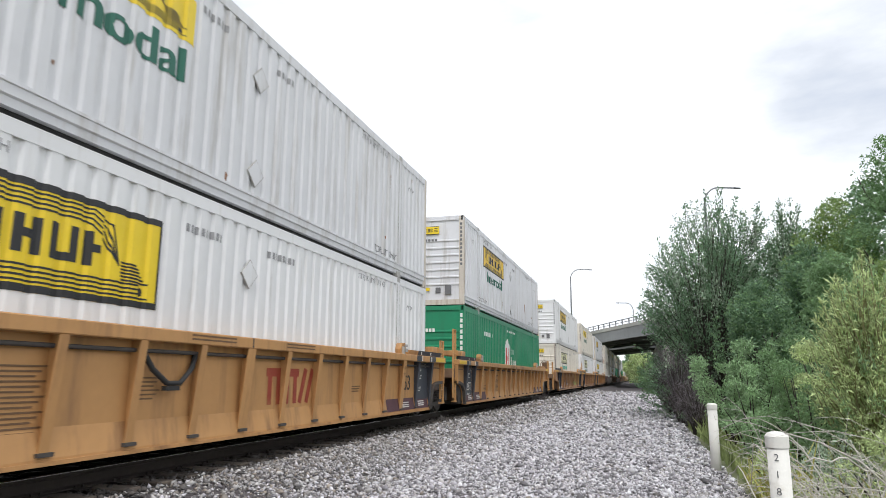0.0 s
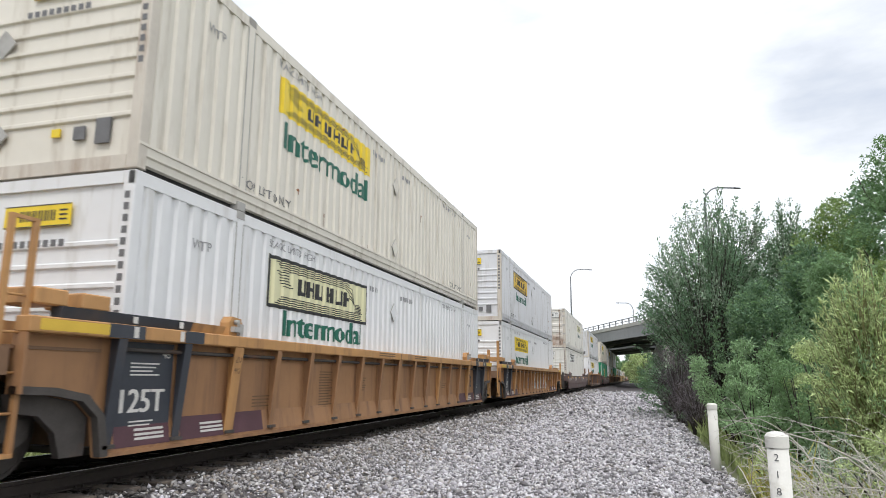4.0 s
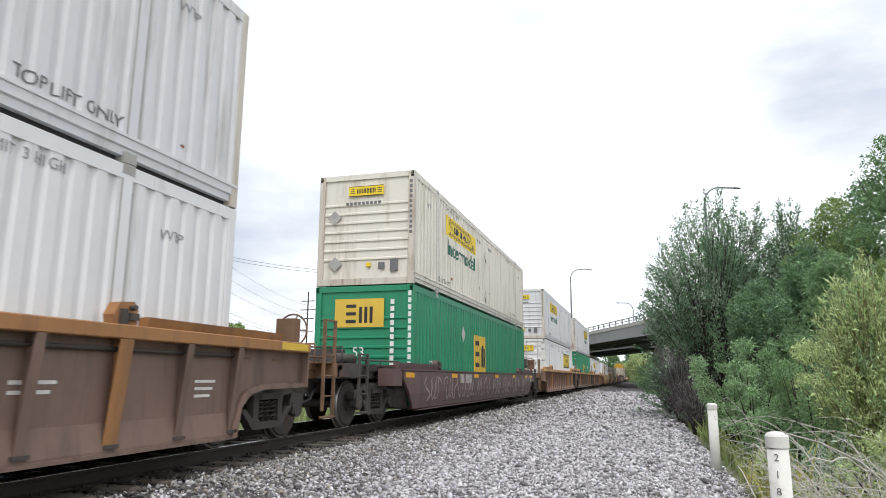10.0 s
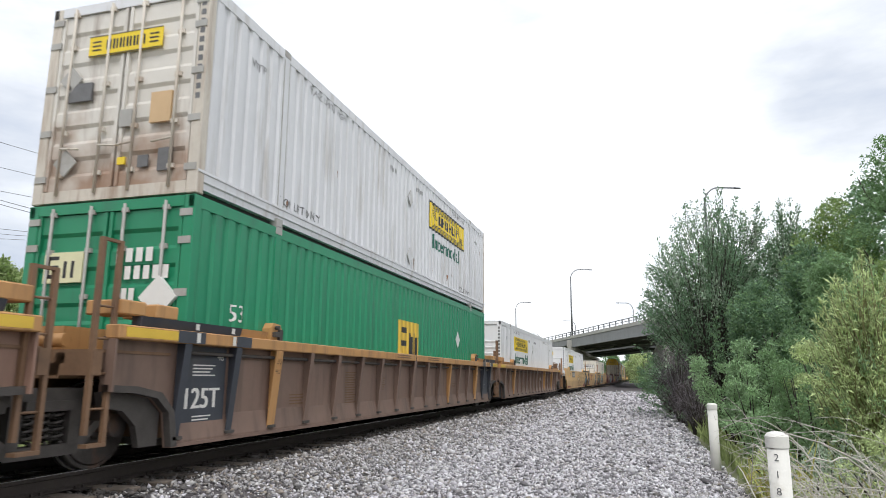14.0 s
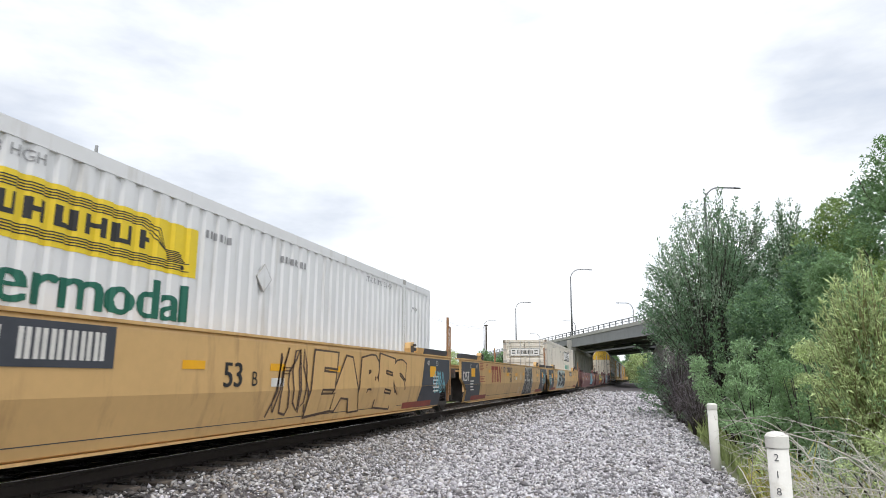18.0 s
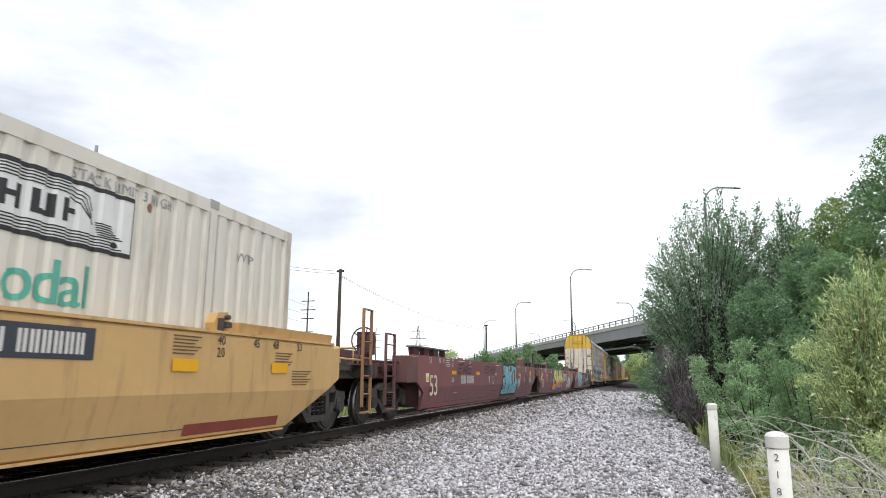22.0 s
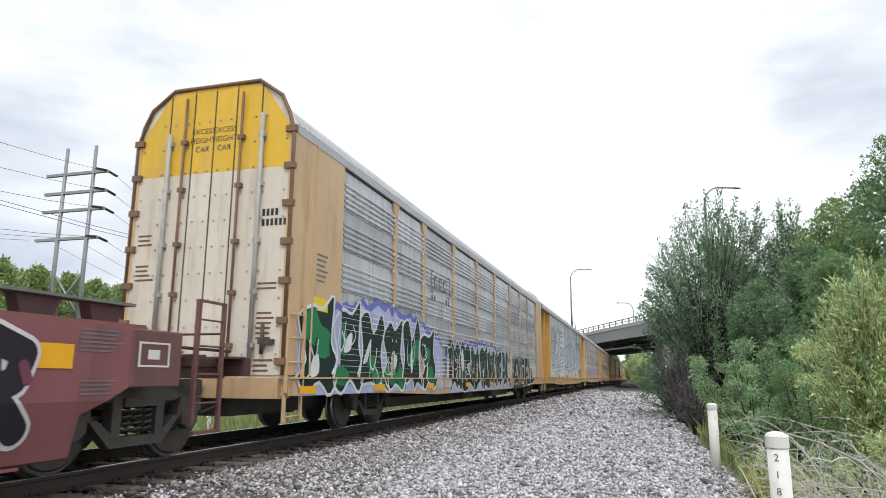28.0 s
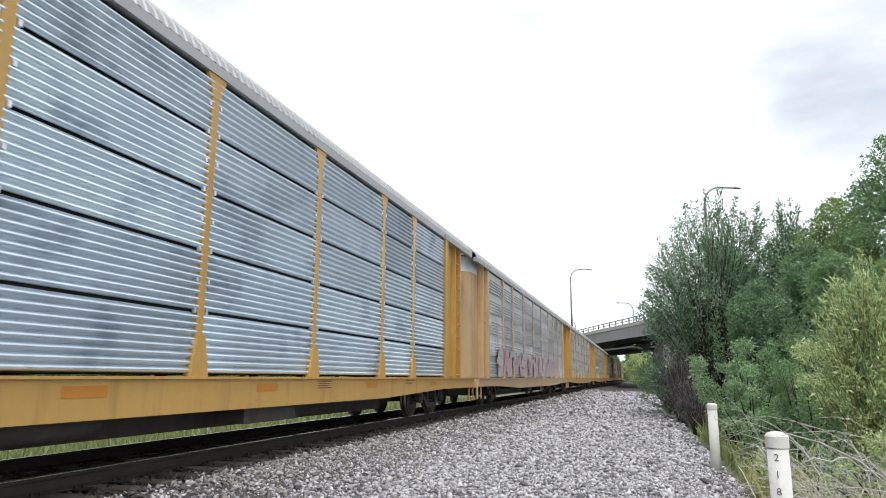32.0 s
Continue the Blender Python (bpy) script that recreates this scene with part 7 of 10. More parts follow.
    bubble(ck, SUNRISE_LETTERS, ((0.30, ink((0.02, 0.022, 0.03)), 1.504), (0.255, ink((0.05, 0.20, 0.46)), 1.510), (0.0, ink((0.06, 0.035, 0.02)), 1.516), (-0.045, sunrise(), 1.522)), lean, "yellow and orange bubble letters outlined in blue")
    hand_tag(ck, "CRNA", -3.28, -2.80, 0.62, 0.74, (0.05, 0.02, 0.02), 0.014, lean, x=1.532)
    hand_tag(ck, "RB", 1.36, 1.66, 0.60, 0.72, (0.05, 0.02, 0.02), 0.016, lean, x=1.532)
    streak = bm_new()
    side_bar(streak, -1.2, 0.35, 0.475, 0.490, 1.533)
    settle(streak, lean)
    part("paint_line", streak, M["chalk"], ck)
    spray_text(ck, "HIEDOG", 2.08, 4.52, 0.82, 1.23, [(0.15, ink((0.05, 0.03, 0.035))), (0.12, ink((0.70, 0.68, 0.68))), (0.0, ink((0.07, 0.045, 0.05)))], lean=lean, wave_=0.03)
    hand_tag(ck, "SNE", 1.35, 2.0, 1.18, 1.36, (0.36, 0.24, 0.25), 0.02, lean)
    hand_tag(ck, "ENER", 2.6, 4.6, 1.30, 1.44, (0.10, 0.045, 0.05), 0.028, lean)
    bubble(ck, PALE_LETTERS, ((0.06, ink((0.05, 0.04, 0.045)), 1.506), (0.0, ink((0.64, 0.62, 0.61)), 1.512)), lean, "pale round sprayed letters")
    block_piece(ck, lean)
    cl = ride(smooth_car("empty maroon well car with pale blue, pink and black graffiti", M["maroon"], "j", "c", style="maroon"), UL)
    graffiti(cl, -6.6, -2.6, 0.34, 1.46, [(0.30, 0.62, 0.76), (0.62, 0.66, 0.70)], (0.05, 0.06, 0.08), back=(0.36, 0.42, 0.48), seed=71, letters_n=6, lean=lean)
    def flat(bm, x=1.508):
        for v in bm.verts:
            v.co.x += x
        settle(bm, lean)
        return bm
    cloud = bm_new()
    rng = random.Random(6)
    for k in range(9):
        blob(cloud, -1.6 + 0.72 * k, 0.90, 1.6, 1.5, 0.0002 * k, rng, 13)
    for v in cloud.verts:
        v.co.z = min(max(v.co.z, 0.30), 1.49)
    part("graffiti", flat(cloud), ink((0.50, 0.44, 0.47)), cl, "hazy grey sprayed ground")
    coal, rose, milk = ink((0.022, 0.018, 0.024)), ink((0.42, 0.10, 0.16)), ink((0.66, 0.62, 0.64))
    rng = random.Random(16)
    pink = bm_new()
    for k in range(16):
        blob(pink, -2.1 + 0.43 * k, rng.uniform(0.42, 1.32), rng.uniform(0.4, 0.9), rng.uniform(0.22, 0.5), 0.0002 * k, rng, 12)
    for v in pink.verts:
        v.co.z = min(max(v.co.z, 0.28), 1.47)
    part("graffiti", flat(pink, 1.5112), rose, cl, "pink sprayed patches")
    bubble(cl, BAR_LETTERS, ((0.09, milk, 1.516), (0.0, coal, 1.522)), lean, "dark sprayed letters with white outlines")
    bubble(cl, [(0.035, [(p + a, q), (p + a + 0.35, q + 0.02)]) for p in (-2.0, 0.75) for a, q in ((0.1, 1.32), (0.3, 1.24), (0.15, 0.94), (0.2, 0.46))], ((0.0, milk, 1.529),), lean, "white sprayed highlights")
    bubble(cl, [(w, [(5.0 + (a - 5.0) * 0.94, b) for a, b in pts]) for w, pts in DARK_LETTERS], ((0.10, milk, 1.514), (0.02, coal, 1.519)), lean, "black sprayed letters with white outlines")
    bubble(cl, [(0.10, [(a, b), (a + 0.05, b - 0.12)]) for a, b in ((5.62, 1.18), (6.20, 1.0), (6.72, 0.98), (7.34, 0.72), (7.72, 1.06), (5.80, 0.66))], ((0.0, ink((0.16, 0.05, 0.075)), 1.526),), lean, "dull red sprayed patches")
    part("number_panel", prism(bm_new(), [(2.35, 0.755), (5.18, 0.755), (5.18, 1.09), (2.35, 1.09)], "x", 1.530, 1.532), M["black"], cl, "black painted number panel")
    number_bars(cl, 2.66, 0.92, 10, 0.27, 4, x=1.534)
    for c in (cj, ck, cl):
        maroon_marks(c, lean)
    bm = bm_new()
    for a in ((9.06, 9.54, 1.07, 1.09), (9.06, 9.54, 1.31, 1.33), (9.06, 9.09, 1.09, 1.31), (9.51, 9.54, 1.09, 1.31), (9.20, 9.38, 1.15, 1.25)):
        side_bar(bm, *a, 1.521)
    part("frame_mark", bm, M["chalk"], cl, "white painted box mark")
    stencil(cl, [(None, 6, 8.30, 1.40, 0.55), (None, 4, 8.35, 0.92, 0.45)], "fade", 1.5095, 0.016)
    stencil(cj, [("53", 0.52, -7.74, 0.79)], "chalk2", 1.512)
    number_bars(cj, -5.01, 0.925, 10, 0.235, 4, x=1.510)
    part("owner_ring", ring_mark(-0.65, 0.90, 0.13), M["chalk"], cj)
    stencil(cj, [("B", 0.24, -1.22, 0.925)], "chalk")
    hand_tag(cj, "ETANES", -5.32, -3.80, 1.10, 1.36, (0.05, 0.03, 0.04), 0.034, lean)
    hand_tag(cj, "ETANE", -1.92, -0.20, 1.14, 1.37, (0.05, 0.03, 0.04), 0.03, lean)
    hand_tag(cj, "ETANE", 6.24, 7.36, 0.74, 1.06, (0.055, 0.03, 0.035), 0.032, lean)
    stencil(ck, [("53", 0.45, -7.73, 0.73)], "chalk2", 1.512)
    stencil(ck, [("125", 0.2, -9.05, 1.25)], "chalk2", 1.522)
    # auto carriers
    posts1 = (-9.0, -6.95, -4.15, -1.25, 1.6, 4.6, 7.0, 9.2)
    posts2 = (-7.8, -5.77, -2.9, 0.0, 2.95, 5.93, 7.9)
    r1 = ride(auto_rack("tan and galvanised auto carrier with green and black graffiti", M["rtan"], M["galv"], "tan", posts1, 11.75), UR)
    carrier_paint(r1, posts1)
    r2 = ride(auto_rack("yellow auto carrier with bluish corrugated side panels", M["ryel"], M["galvb"], "yellow", posts2, 10.5), UR + 27.86)
    bm = bm_new()
    for k in range(4):
        side_bar(bm, -12.9 + 0.1 * k, -12.84 + 0.1 * k, 4.06, 4.14, 1.183)
    for k in range(6):
        side_bar(bm, -12.95 + 0.09 * k, -12.89 + 0.09 * k, 3.90, 3.98, 1.183)
    for k in range(3):
        side_bar(bm, -12.95, -12.6, 1.85 + 0.06 * k, 1.875 + 0.06 * k, 1.183)
    part("stencil_note", bm, M["tanink"], r2)
    number_bars(r2, -7.2, 0.82, 10, 0.2, 4, "chalk", x=1.522, back="ink")
    dashes(r2, (-11.6, -2.0, 1.2, 5.0, 9.0), 0.83, 0.55, 0.11, x=1.519, color="burnt")
    part("round_mark", ring_mark(-3.1, 0.82, 0.15), M["tanink"], r2, "round stencilled mark")
    bm = bm_new()
    side_bar(bm, -5.62, -3.05, 3.08, 3.92, RW + 0.002)
    panel = part("owner_panel", bm, M["galvw"], r2, "white owner panel")
    logo_bars(panel, -5.35, 3.2, 0.6, RW + 0.004)
    part("warning_label", box(bm_new(), RW - 0.155, RW - 0.148, -11.55, -11.15, 1.50, 1.70), M["yellow"], r2, "yellow warning label")
    bm = bm_new()
    for k in range(4):
        side_bar(bm, -11.52, -11.18, 1.53 + 0.035 * k, 1.545 + 0.035 * k, RW - 0.1475)
    for k in range(6):
        side_bar(bm, -11.5 + 0.06 * k, -11.46 + 0.06 * k, 1.78, 1.86, RW - 0.1575)
    part("stencil_note", bm, M["ink"], r2)
    stencil(r2, [(None, 6, -10.2, 0.90, 0.5), (None, 4, -8.6, 0.90, 0.4), (None, 3, -5.0, 0.88, 0.5), (None, 4, 3.0, 0.9, 0.5), (None, 3, 7.2, 0.9, 0.6)], "tanink", 1.5185, 0.014)
    r3 = ride(auto_rack("faded tan auto carrier with pink graffiti along its foot", M["rtan"], M["galv"], "yellow", posts1, 11.75), UR + 2 * 27.86)
    graffiti(r3, -10.5, 8.0, 1.1, 2.0, [(0.55, 0.50, 0.52), (0.60, 0.42, 0.46)], (0.35, 0.28, 0.32), x=RW + 0.012, seed=91, letters_n=14)
    r4 = ride(auto_rack("yellow auto carrier with weathered greyish side panels", M["ryel"], M["galv"], "yellow", posts2, 10.5), UR + 3 * 27.86)
    for k in range(5):
        u = UR + (4 + k) * 27.86
        dup = copy_thing(r2 if k == 2 else r4, pose(TX, u, 0))
        for o in dup.children_recursive:
            if o.name.startswith("wheelset"):
                WHEELS.append((o, round(o.matrix_basis.translation.y, 2)))
        TRAIN.append((dup, u, 0.0))


def ellipse(bm, y, z, w, h, x, lean_=0.0, n=16):
    bm.faces.new([bm.verts.new((x, y + w / 2 * math.cos(2 * math.pi * k / n) + lean_ * math.sin(2 * math.pi * k / n), z + h / 2 * math.sin(2 * math.pi * k / n))) for k in range(n)])


def column_piece(car, lean):
    """Tall dark sprayed letters with rounded tops and pale outlines, leaning to the side."""
    halo, body, lines = bm_new(), bm_new(), bm_new()
    n, y0, w = 6, 2.06, 0.35
    for k in range(n):
        a, b, foot = y0 + k * w, y0 + (k + 1) * w, -0.40 + 0.085 * k
        top = [(a + w * (0.5 - 0.5 * math.cos(math.pi * i / 6)), 1.26 + 0.20 * math.sin(math.pi * i / 6)) for i in range(7)]
        pts = [(a + foot, 0.27)] + [(a + foot * 0.3, 0.85)] + top + [(b + foot * 0.3, 0.85), (b + foot + 0.085, 0.27)]
        for bm, grow, x in ((halo, 0.06, 1.5082), (body, 0.0, 1.511)):
            c = (a + b) / 2 + foot * 0.5
            bm.faces.new([bm.verts.new((x + 0.0002 * k, c + (p - c) * (1 + grow * 4), min(1.49, 0.33 + (q - 0.33) * (1 + grow * 0.5)))) for p, q in pts])
        stroke(lines, top + [(b + foot * 0.3, 0.85), (b + foot + 0.06, 0.36)], 0.05, 1.5145)
        m = (a + b) / 2 + foot * 0.3
        if k in (0, 2, 3, 5):
            stroke(lines, [(m - 0.13, 0.84), (m - 0.06, 0.90), (m + 0.06, 0.90), (m + 0.13, 0.84)], 0.045, 1.515)
            stroke(lines, [(m, 0.90), (m + foot * 0.6, 0.32)], 0.05, 1.5153)
        if k % 2 == 0:
            stroke(lines, [(m + 0.1, 1.30), (m + 0.08, 1.08)], 0.04, 1.5153)
    for bm, c in ((halo, (0.60, 0.55, 0.46)), (body, (0.045, 0.045, 0.05)), (lines, (0.66, 0.64, 0.60))):
        settle(bm, lean)
        part("graffiti", bm, ink(c), car, "dark sprayed letters with pale outlines")


def blue_piece(car, lean):
    """A pale blue sprayed shape with black contours, wavy shading and orange ovals."""
    out = [(0.95, 0.34), (1.02, 0.55), (1.16, 0.72), (1.06, 0.90), (1.22, 1.10), (1.14, 1.34), (1.32, 1.50), (2.2, 1.44), (2.45, 1.50), (3.3, 1.50), (3.92, 1.44), (4.08, 1.22), (3.98, 1.04), (4.20, 0.86), (4.12, 0.56), (4.02, 0.34)]
    body, dark, wave_, orange = bm_new(), bm_new(), bm_new(), bm_new()
    body.faces.new([body.verts.new((1.508, a, b)) for a, b in out])
    stroke(dark, out + out[:2], 0.085, 1.512)
    for k, pts in enumerate(([(1.55, 1.5), (1.62, 1.25), (1.5, 1.05), (1.7, 0.85), (1.55, 0.6)], [(2.3, 1.46), (2.22, 1.2), (2.42, 1.0), (2.3, 0.75), (2.5, 0.5), (2.4, 0.36)], [(3.35, 1.48), (3.3, 1.3), (3.42, 1.18)], [(1.2, 1.0), (1.45, 1.04), (1.6, 1.0)])):
        stroke(dark, pts, 0.06, 1.5125 + 0.0003 * k)
    for k, (y, z, w, h) in enumerate(((3.05, 0.96, 0.30, 0.56), (3.62, 1.04, 0.30, 0.60), (2.75, 1.32, 0.42, 0.24), (1.35, 1.25, 0.16, 0.2), (1.25, 0.62, 0.16, 0.2))):
        ellipse(dark, y, z, w, h, 1.514 + 0.0003 * k, 0.04)
        ellipse(orange, y + 0.02, z + 0.02, w * 0.55, h * 0.6, 1.518 + 0.0003 * k, 0.03)
    rng = random.Random(2)
    for k in range(16):
        z = 0.40 + 0.045 * k
        y = 1.15 + rng.uniform(0, 0.4)
        while y < 3.7:
            q = y + rng.uniform(0.25, 0.7)
            stroke(wave_, [(y, z), ((y + q) / 2, z + rng.uniform(-.02, .03)), (q, z)], rng.uniform(0.008, 0.022), 1.510 + 0.00005 * k)
            y = q + rng.uniform(0.1, 0.5) * (1 + 0.12 * k)
    for bm, c in ((body, (0.30, 0.60, 0.72)), (wave_, (0.08, 0.26, 0.40)), (dark, (0.022, 0.026, 0.034)), (orange, (0.66, 0.24, 0.05))):
        settle(bm, lean)
        part("graffiti", bm, ink(c), car, "pale blue sprayed shape with black contours")


def fat(bm, pts, width, x):
    """A round-ended fat spray stroke; each piece a hair above the last."""
    for i, (a, b) in enumerate(zip(pts, pts[1:])):
        stroke(bm, [a, b], width, x + 0.00012 * (2 * i))
        ellipse(bm, b[0], b[1], width, width, x + 0.00012 * (2 * i + 1))
    ellipse(bm, pts[0][0], pts[0][1], width, width, x - 0.0001)


SUNRISE_LETTERS = (
    (0.40, [(-3.02, 0.86), (-3.20, 0.66), (-3.18, 0.50), (-2.75, 0.50), (-2.30, 0.46)]),
    (0.33, [(-2.04, 1.33), (-2.50, 1.32), (-2.68, 1.16), (-2.40, 1.02), (-1.88, 0.92), (-1.90, 0.66), (-2.10, 0.44), (-2.24, 0.36)]),
    (0.38, [(-1.47, 1.32), (-1.46, 0.90), (-1.55, 0.62), (-1.72, 0.44)]), (0.32, [(-1.00, 1.34), (-1.14, 1.04), (-1.20, 0.72), (-0.86, 0.50)]),
    (0.40, [(-0.62, 0.95), (-0.62, 0.86), (-0.70, 0.62)]),
    (0.40, [(-0.07, 1.31), (-0.12, 0.90), (-0.22, 0.52)]), (0.36, [(0.47, 1.33), (0.46, 0.98), (0.36, 0.62), (0.22, 0.48)]), (0.24, [(-0.1, 0.60), (0.4, 0.58)]),
    (0.26, [(0.97, 1.34), (0.90, 0.90), (0.78, 0.44)]), (0.26, [(1.00, 1.14), (1.22, 0.76), (1.26, 0.52)]), (0.34, [(1.52, 0.92), (1.56, 0.74), (1.40, 0.48)]))
BAR_LETTERS = (
    (0.22, [(-2.05, 0.42), (-2.05, 1.34), (-1.20, 1.34)]), (0.20, [(-2.0, 0.86), (-1.30, 0.84)]), (0.22, [(-2.0, 0.42), (-1.10, 0.40)]),
    (0.22, [(-0.80, 0.40), (-0.70, 1.34), (0.10, 1.30), (0.16, 0.42)]), (0.18, [(-0.70, 0.80), (0.08, 0.82)]),
    (0.24, [(0.62, 0.44), (0.64, 1.32), (1.70, 1.34)]), (0.18, [(0.70, 1.12), (1.50, 1.14)]), (0.20, [(0.68, 0.60), (1.30, 0.60)]), (0.20, [(0.66, 0.38), (1.80, 0.44)]),
    (0.22, [(2.05, 0.68), (2.10, 0.44), (2.60, 0.42)]), (0.34, [(2.36, 1.12), (2.66, 1.28), (3.00, 1.24), (3.12, 1.10)]), (0.22, [(2.95, 0.40), (2.98, 0.66)]),
    (0.24, [(3.60, 0.66), (3.66, 0.44), (4.10, 0.40), (4.24, 0.62)]), (0.18, [(3.76, 1.18), (3.90, 1.36), (4.22, 1.30), (4.30, 1.16)]))
DARK_LETTERS = (
    (0.24, [(5.98, 1.20), (5.66, 1.36), (5.42, 1.20), (5.52, 0.98), (5.86, 0.84), (5.80, 0.56), (5.42, 0.46)]),
    (0.26, [(6.16, 1.26), (6.22, 0.84), (6.26, 0.46)]), (0.22, [(6.22, 0.82), (6.70, 0.80)]), (0.26, [(6.66, 1.22), (6.72, 0.84), (6.70, 0.50)]),
    (0.24, [(6.98, 1.18), (7.08, 1.30), (7.34, 1.22), (7.30, 0.84), (7.28, 0.48)]),
    (0.24, [(7.52, 1.24), (7.56, 0.86), (7.50, 0.46)]), (0.22, [(7.56, 1.28), (7.90, 1.16), (7.82, 0.94), (7.60, 0.84), (7.92, 0.52)]))
PALE_LETTERS = (
    (0.22, [(4.55, 0.36), (4.72, 0.46)]), (0.20, [(4.56, 0.54), (4.62, 0.64)]), (0.22, [(4.78, 0.62), (4.86, 0.76)]), (0.26, [(4.9, 0.42), (5.24, 0.50), (5.30, 0.80)]),
    (0.26, [(5.40, 0.86), (5.46, 0.46)]), (0.28, [(5.70, 0.88), (5.86, 0.90), (5.80, 0.46)]), (0.26, [(6.10, 0.44), (6.12, 0.90), (6.36, 0.86), (6.30, 0.44)]),
    (0.26, [(6.52, 0.90), (6.56, 0.62), (6.74, 0.42)]), (0.20, [(7.06, 0.40), (7.20, 0.60)]), (0.16, [(5.50, 1.02), (5.54, 1.12)]), (0.14, [(6.20, 1.08), (6.21, 1.14)]))
TAG = dict(E=[[(1, 1), (0, .95), (0, .05), (1, 0)], [(-.1, .5), (1, .55)]], T=[[(0, .9), (1.1, 1)], [(.5, 1), (.45, 0)]], A=[[(0, 0), (.5, 1), (1, 0)], [(.1, .35), (1, .4)]], N=[[(0, 0), (.1, 1), (.8, .05), (1, 1)]],
           S=[[(1, .9), (.3, 1), (.1, .65), (.9, .4), (.7, .02), (0, .1)]], R=[[(.1, 0), (.1, 1), (.9, .85), (.7, .5), (.1, .45), (1, 0)]], W=[[(0, 1), (.25, 0), (.5, .8), (.72, 0), (1, 1)]], C=[[(1, .85), (.4, 1), (.05, .5), (.4, .02), (1, .2)], [(.75, 1.15), (.3, -.2)]], B=[[(.1, 0), (.1, 1), (.8, .8), (.15, .52), (.9, .3), (.1, 0)]])


def hand_tag(car, text, y0, y1, z0, z1, color, width, lean, x=1.5095, shear=0.1, label="sprayed graffiti tag"):
    """Quick hand-sprayed letters of single strokes."""
    rng = random.Random(len(text) * 7 + int(y0 * 10))
    step = (y1 - y0) / len(text)
    bm = bm_new()
    for k, c in enumerate(text):
        lift, tall = rng.uniform(-.06, .06), rng.uniform(0.85, 1.1)
        for q, line in enumerate(TAG[c]):
            pts = [(y0 + step * (k + 0.86 * a) + shear * b + rng.uniform(-.02, .02), z0 + (z1 - z0) * (b * tall + lift)) for a, b in line]
            fat(bm, pts, width, x + 0.0012 * k + 0.0006 * q)
    settle(bm, lean)
    part("graffiti_tag", bm, ink(color), car, label)


def bubble(car, shapes, layers, lean, label, high=1.48):
    """Fat round sprayed letters: layers of (how much wider, material, depth), the widest first."""
    for grow, m, x in layers:
        bm = bm_new()
        for k, (w, pts) in enumerate(shapes):
            fat(bm, pts, w + grow, x + 0.0004 * k)
        for v in bm.verts:
            v.co.z = min(max(v.co.z, 0.26), high)
        settle(bm, lean)
        part("graffiti", bm, m, car, label)


def block_piece(car, lean):
    """A dull boxy piece: dark contours with grey edges, hollow inside."""
    dark = ([(-5.56, 0.82), (-5.60, 1.20), (-5.38, 1.24), (-5.30, 1.10), (-5.44, 1.14)], [(-5.46, 0.80), (-5.20, 0.86), (-5.22, 1.02), (-5.40, 0.98)], [(-5.26, 1.06), (-5.20, 0.82), (-4.98, 0.80), (-4.94, 1.06), (-5.26, 1.06)],
            [(-5.26, 1.10), (-5.08, 1.28), (-4.98, 1.10)], [(-4.90, 1.24), (-4.40, 1.24), (-4.42, 1.20)], [(-4.82, 1.10), (-4.72, 1.12)], [(-4.84, 0.92), (-4.70, 0.94)], [(-4.56, 1.12), (-4.44, 1.10)], [(-4.58, 0.96), (-4.46, 0.88), (-4.50, 1.04)],
            [(-4.34, 0.82), (-4.16, 1.02), (-4.40, 1.22), (-3.90, 1.22), (-4.06, 1.02), (-3.86, 0.84)], [(-3.86, 0.84), (-3.62, 0.84), (-3.58, 1.04), (-3.76, 1.02)], [(-3.90, 1.22), (-3.70, 1.22)])
    pale = ([(-5.64, 0.84), (-5.68, 1.22), (-5.38, 1.29)], [(-5.26, 1.14), (-5.08, 1.32)], [(-4.98, 1.12), (-4.90, 1.28), (-4.10, 1.28), (-3.68, 1.24)], [(-5.40, 1.18), (-5.32, 1.12)], [(-4.80, 0.86), (-4.72, 0.90)], [(-4.20, 0.86), (-4.02, 0.90), (-4.06, 1.12), (-4.18, 1.14)], [(-3.84, 1.12), (-3.82, 0.98), (-3.72, 0.98)])
    for lines, w, c, x in ((pale, 0.05, (0.40, 0.33, 0.32), 1.507), (dark, 0.034, (0.05, 0.03, 0.035), 1.5095)):
        bm = bm_new()
        for k, pts in enumerate(lines):
            stroke(bm, pts, w, x + 0.0002 * k)
        settle(bm, lean)
        part("graffiti", bm, ink(c), car, "dull dark sprayed block letters")


def ring_mark(y, z, r):
    bm = bm_new()
    n = 24
    v = [[bm.verts.new((1.5185, y + q * 1.6 * math.cos(2 * math.pi * k / n), z + q * math.sin(2 * math.pi * k / n))) for q in (r, r - 0.018)] for k in range(n)]
    for k in range(n):
        a, b = v[k], v[(k + 1) % n]
        bm.faces.new((a[0], b[0], b[1], a[1]))
    if r > 0.1:
        side_text(bm, "F", 0.12, y, z - 0.05, 1.5185)
    else:
        side_bar(bm, y - 0.02, y + 0.03, z - 0.02, z + 0.02, 1.5185)
    return bm


UJ, UK, UL, UR = 311.4, 331.05, 350.7, 376.5


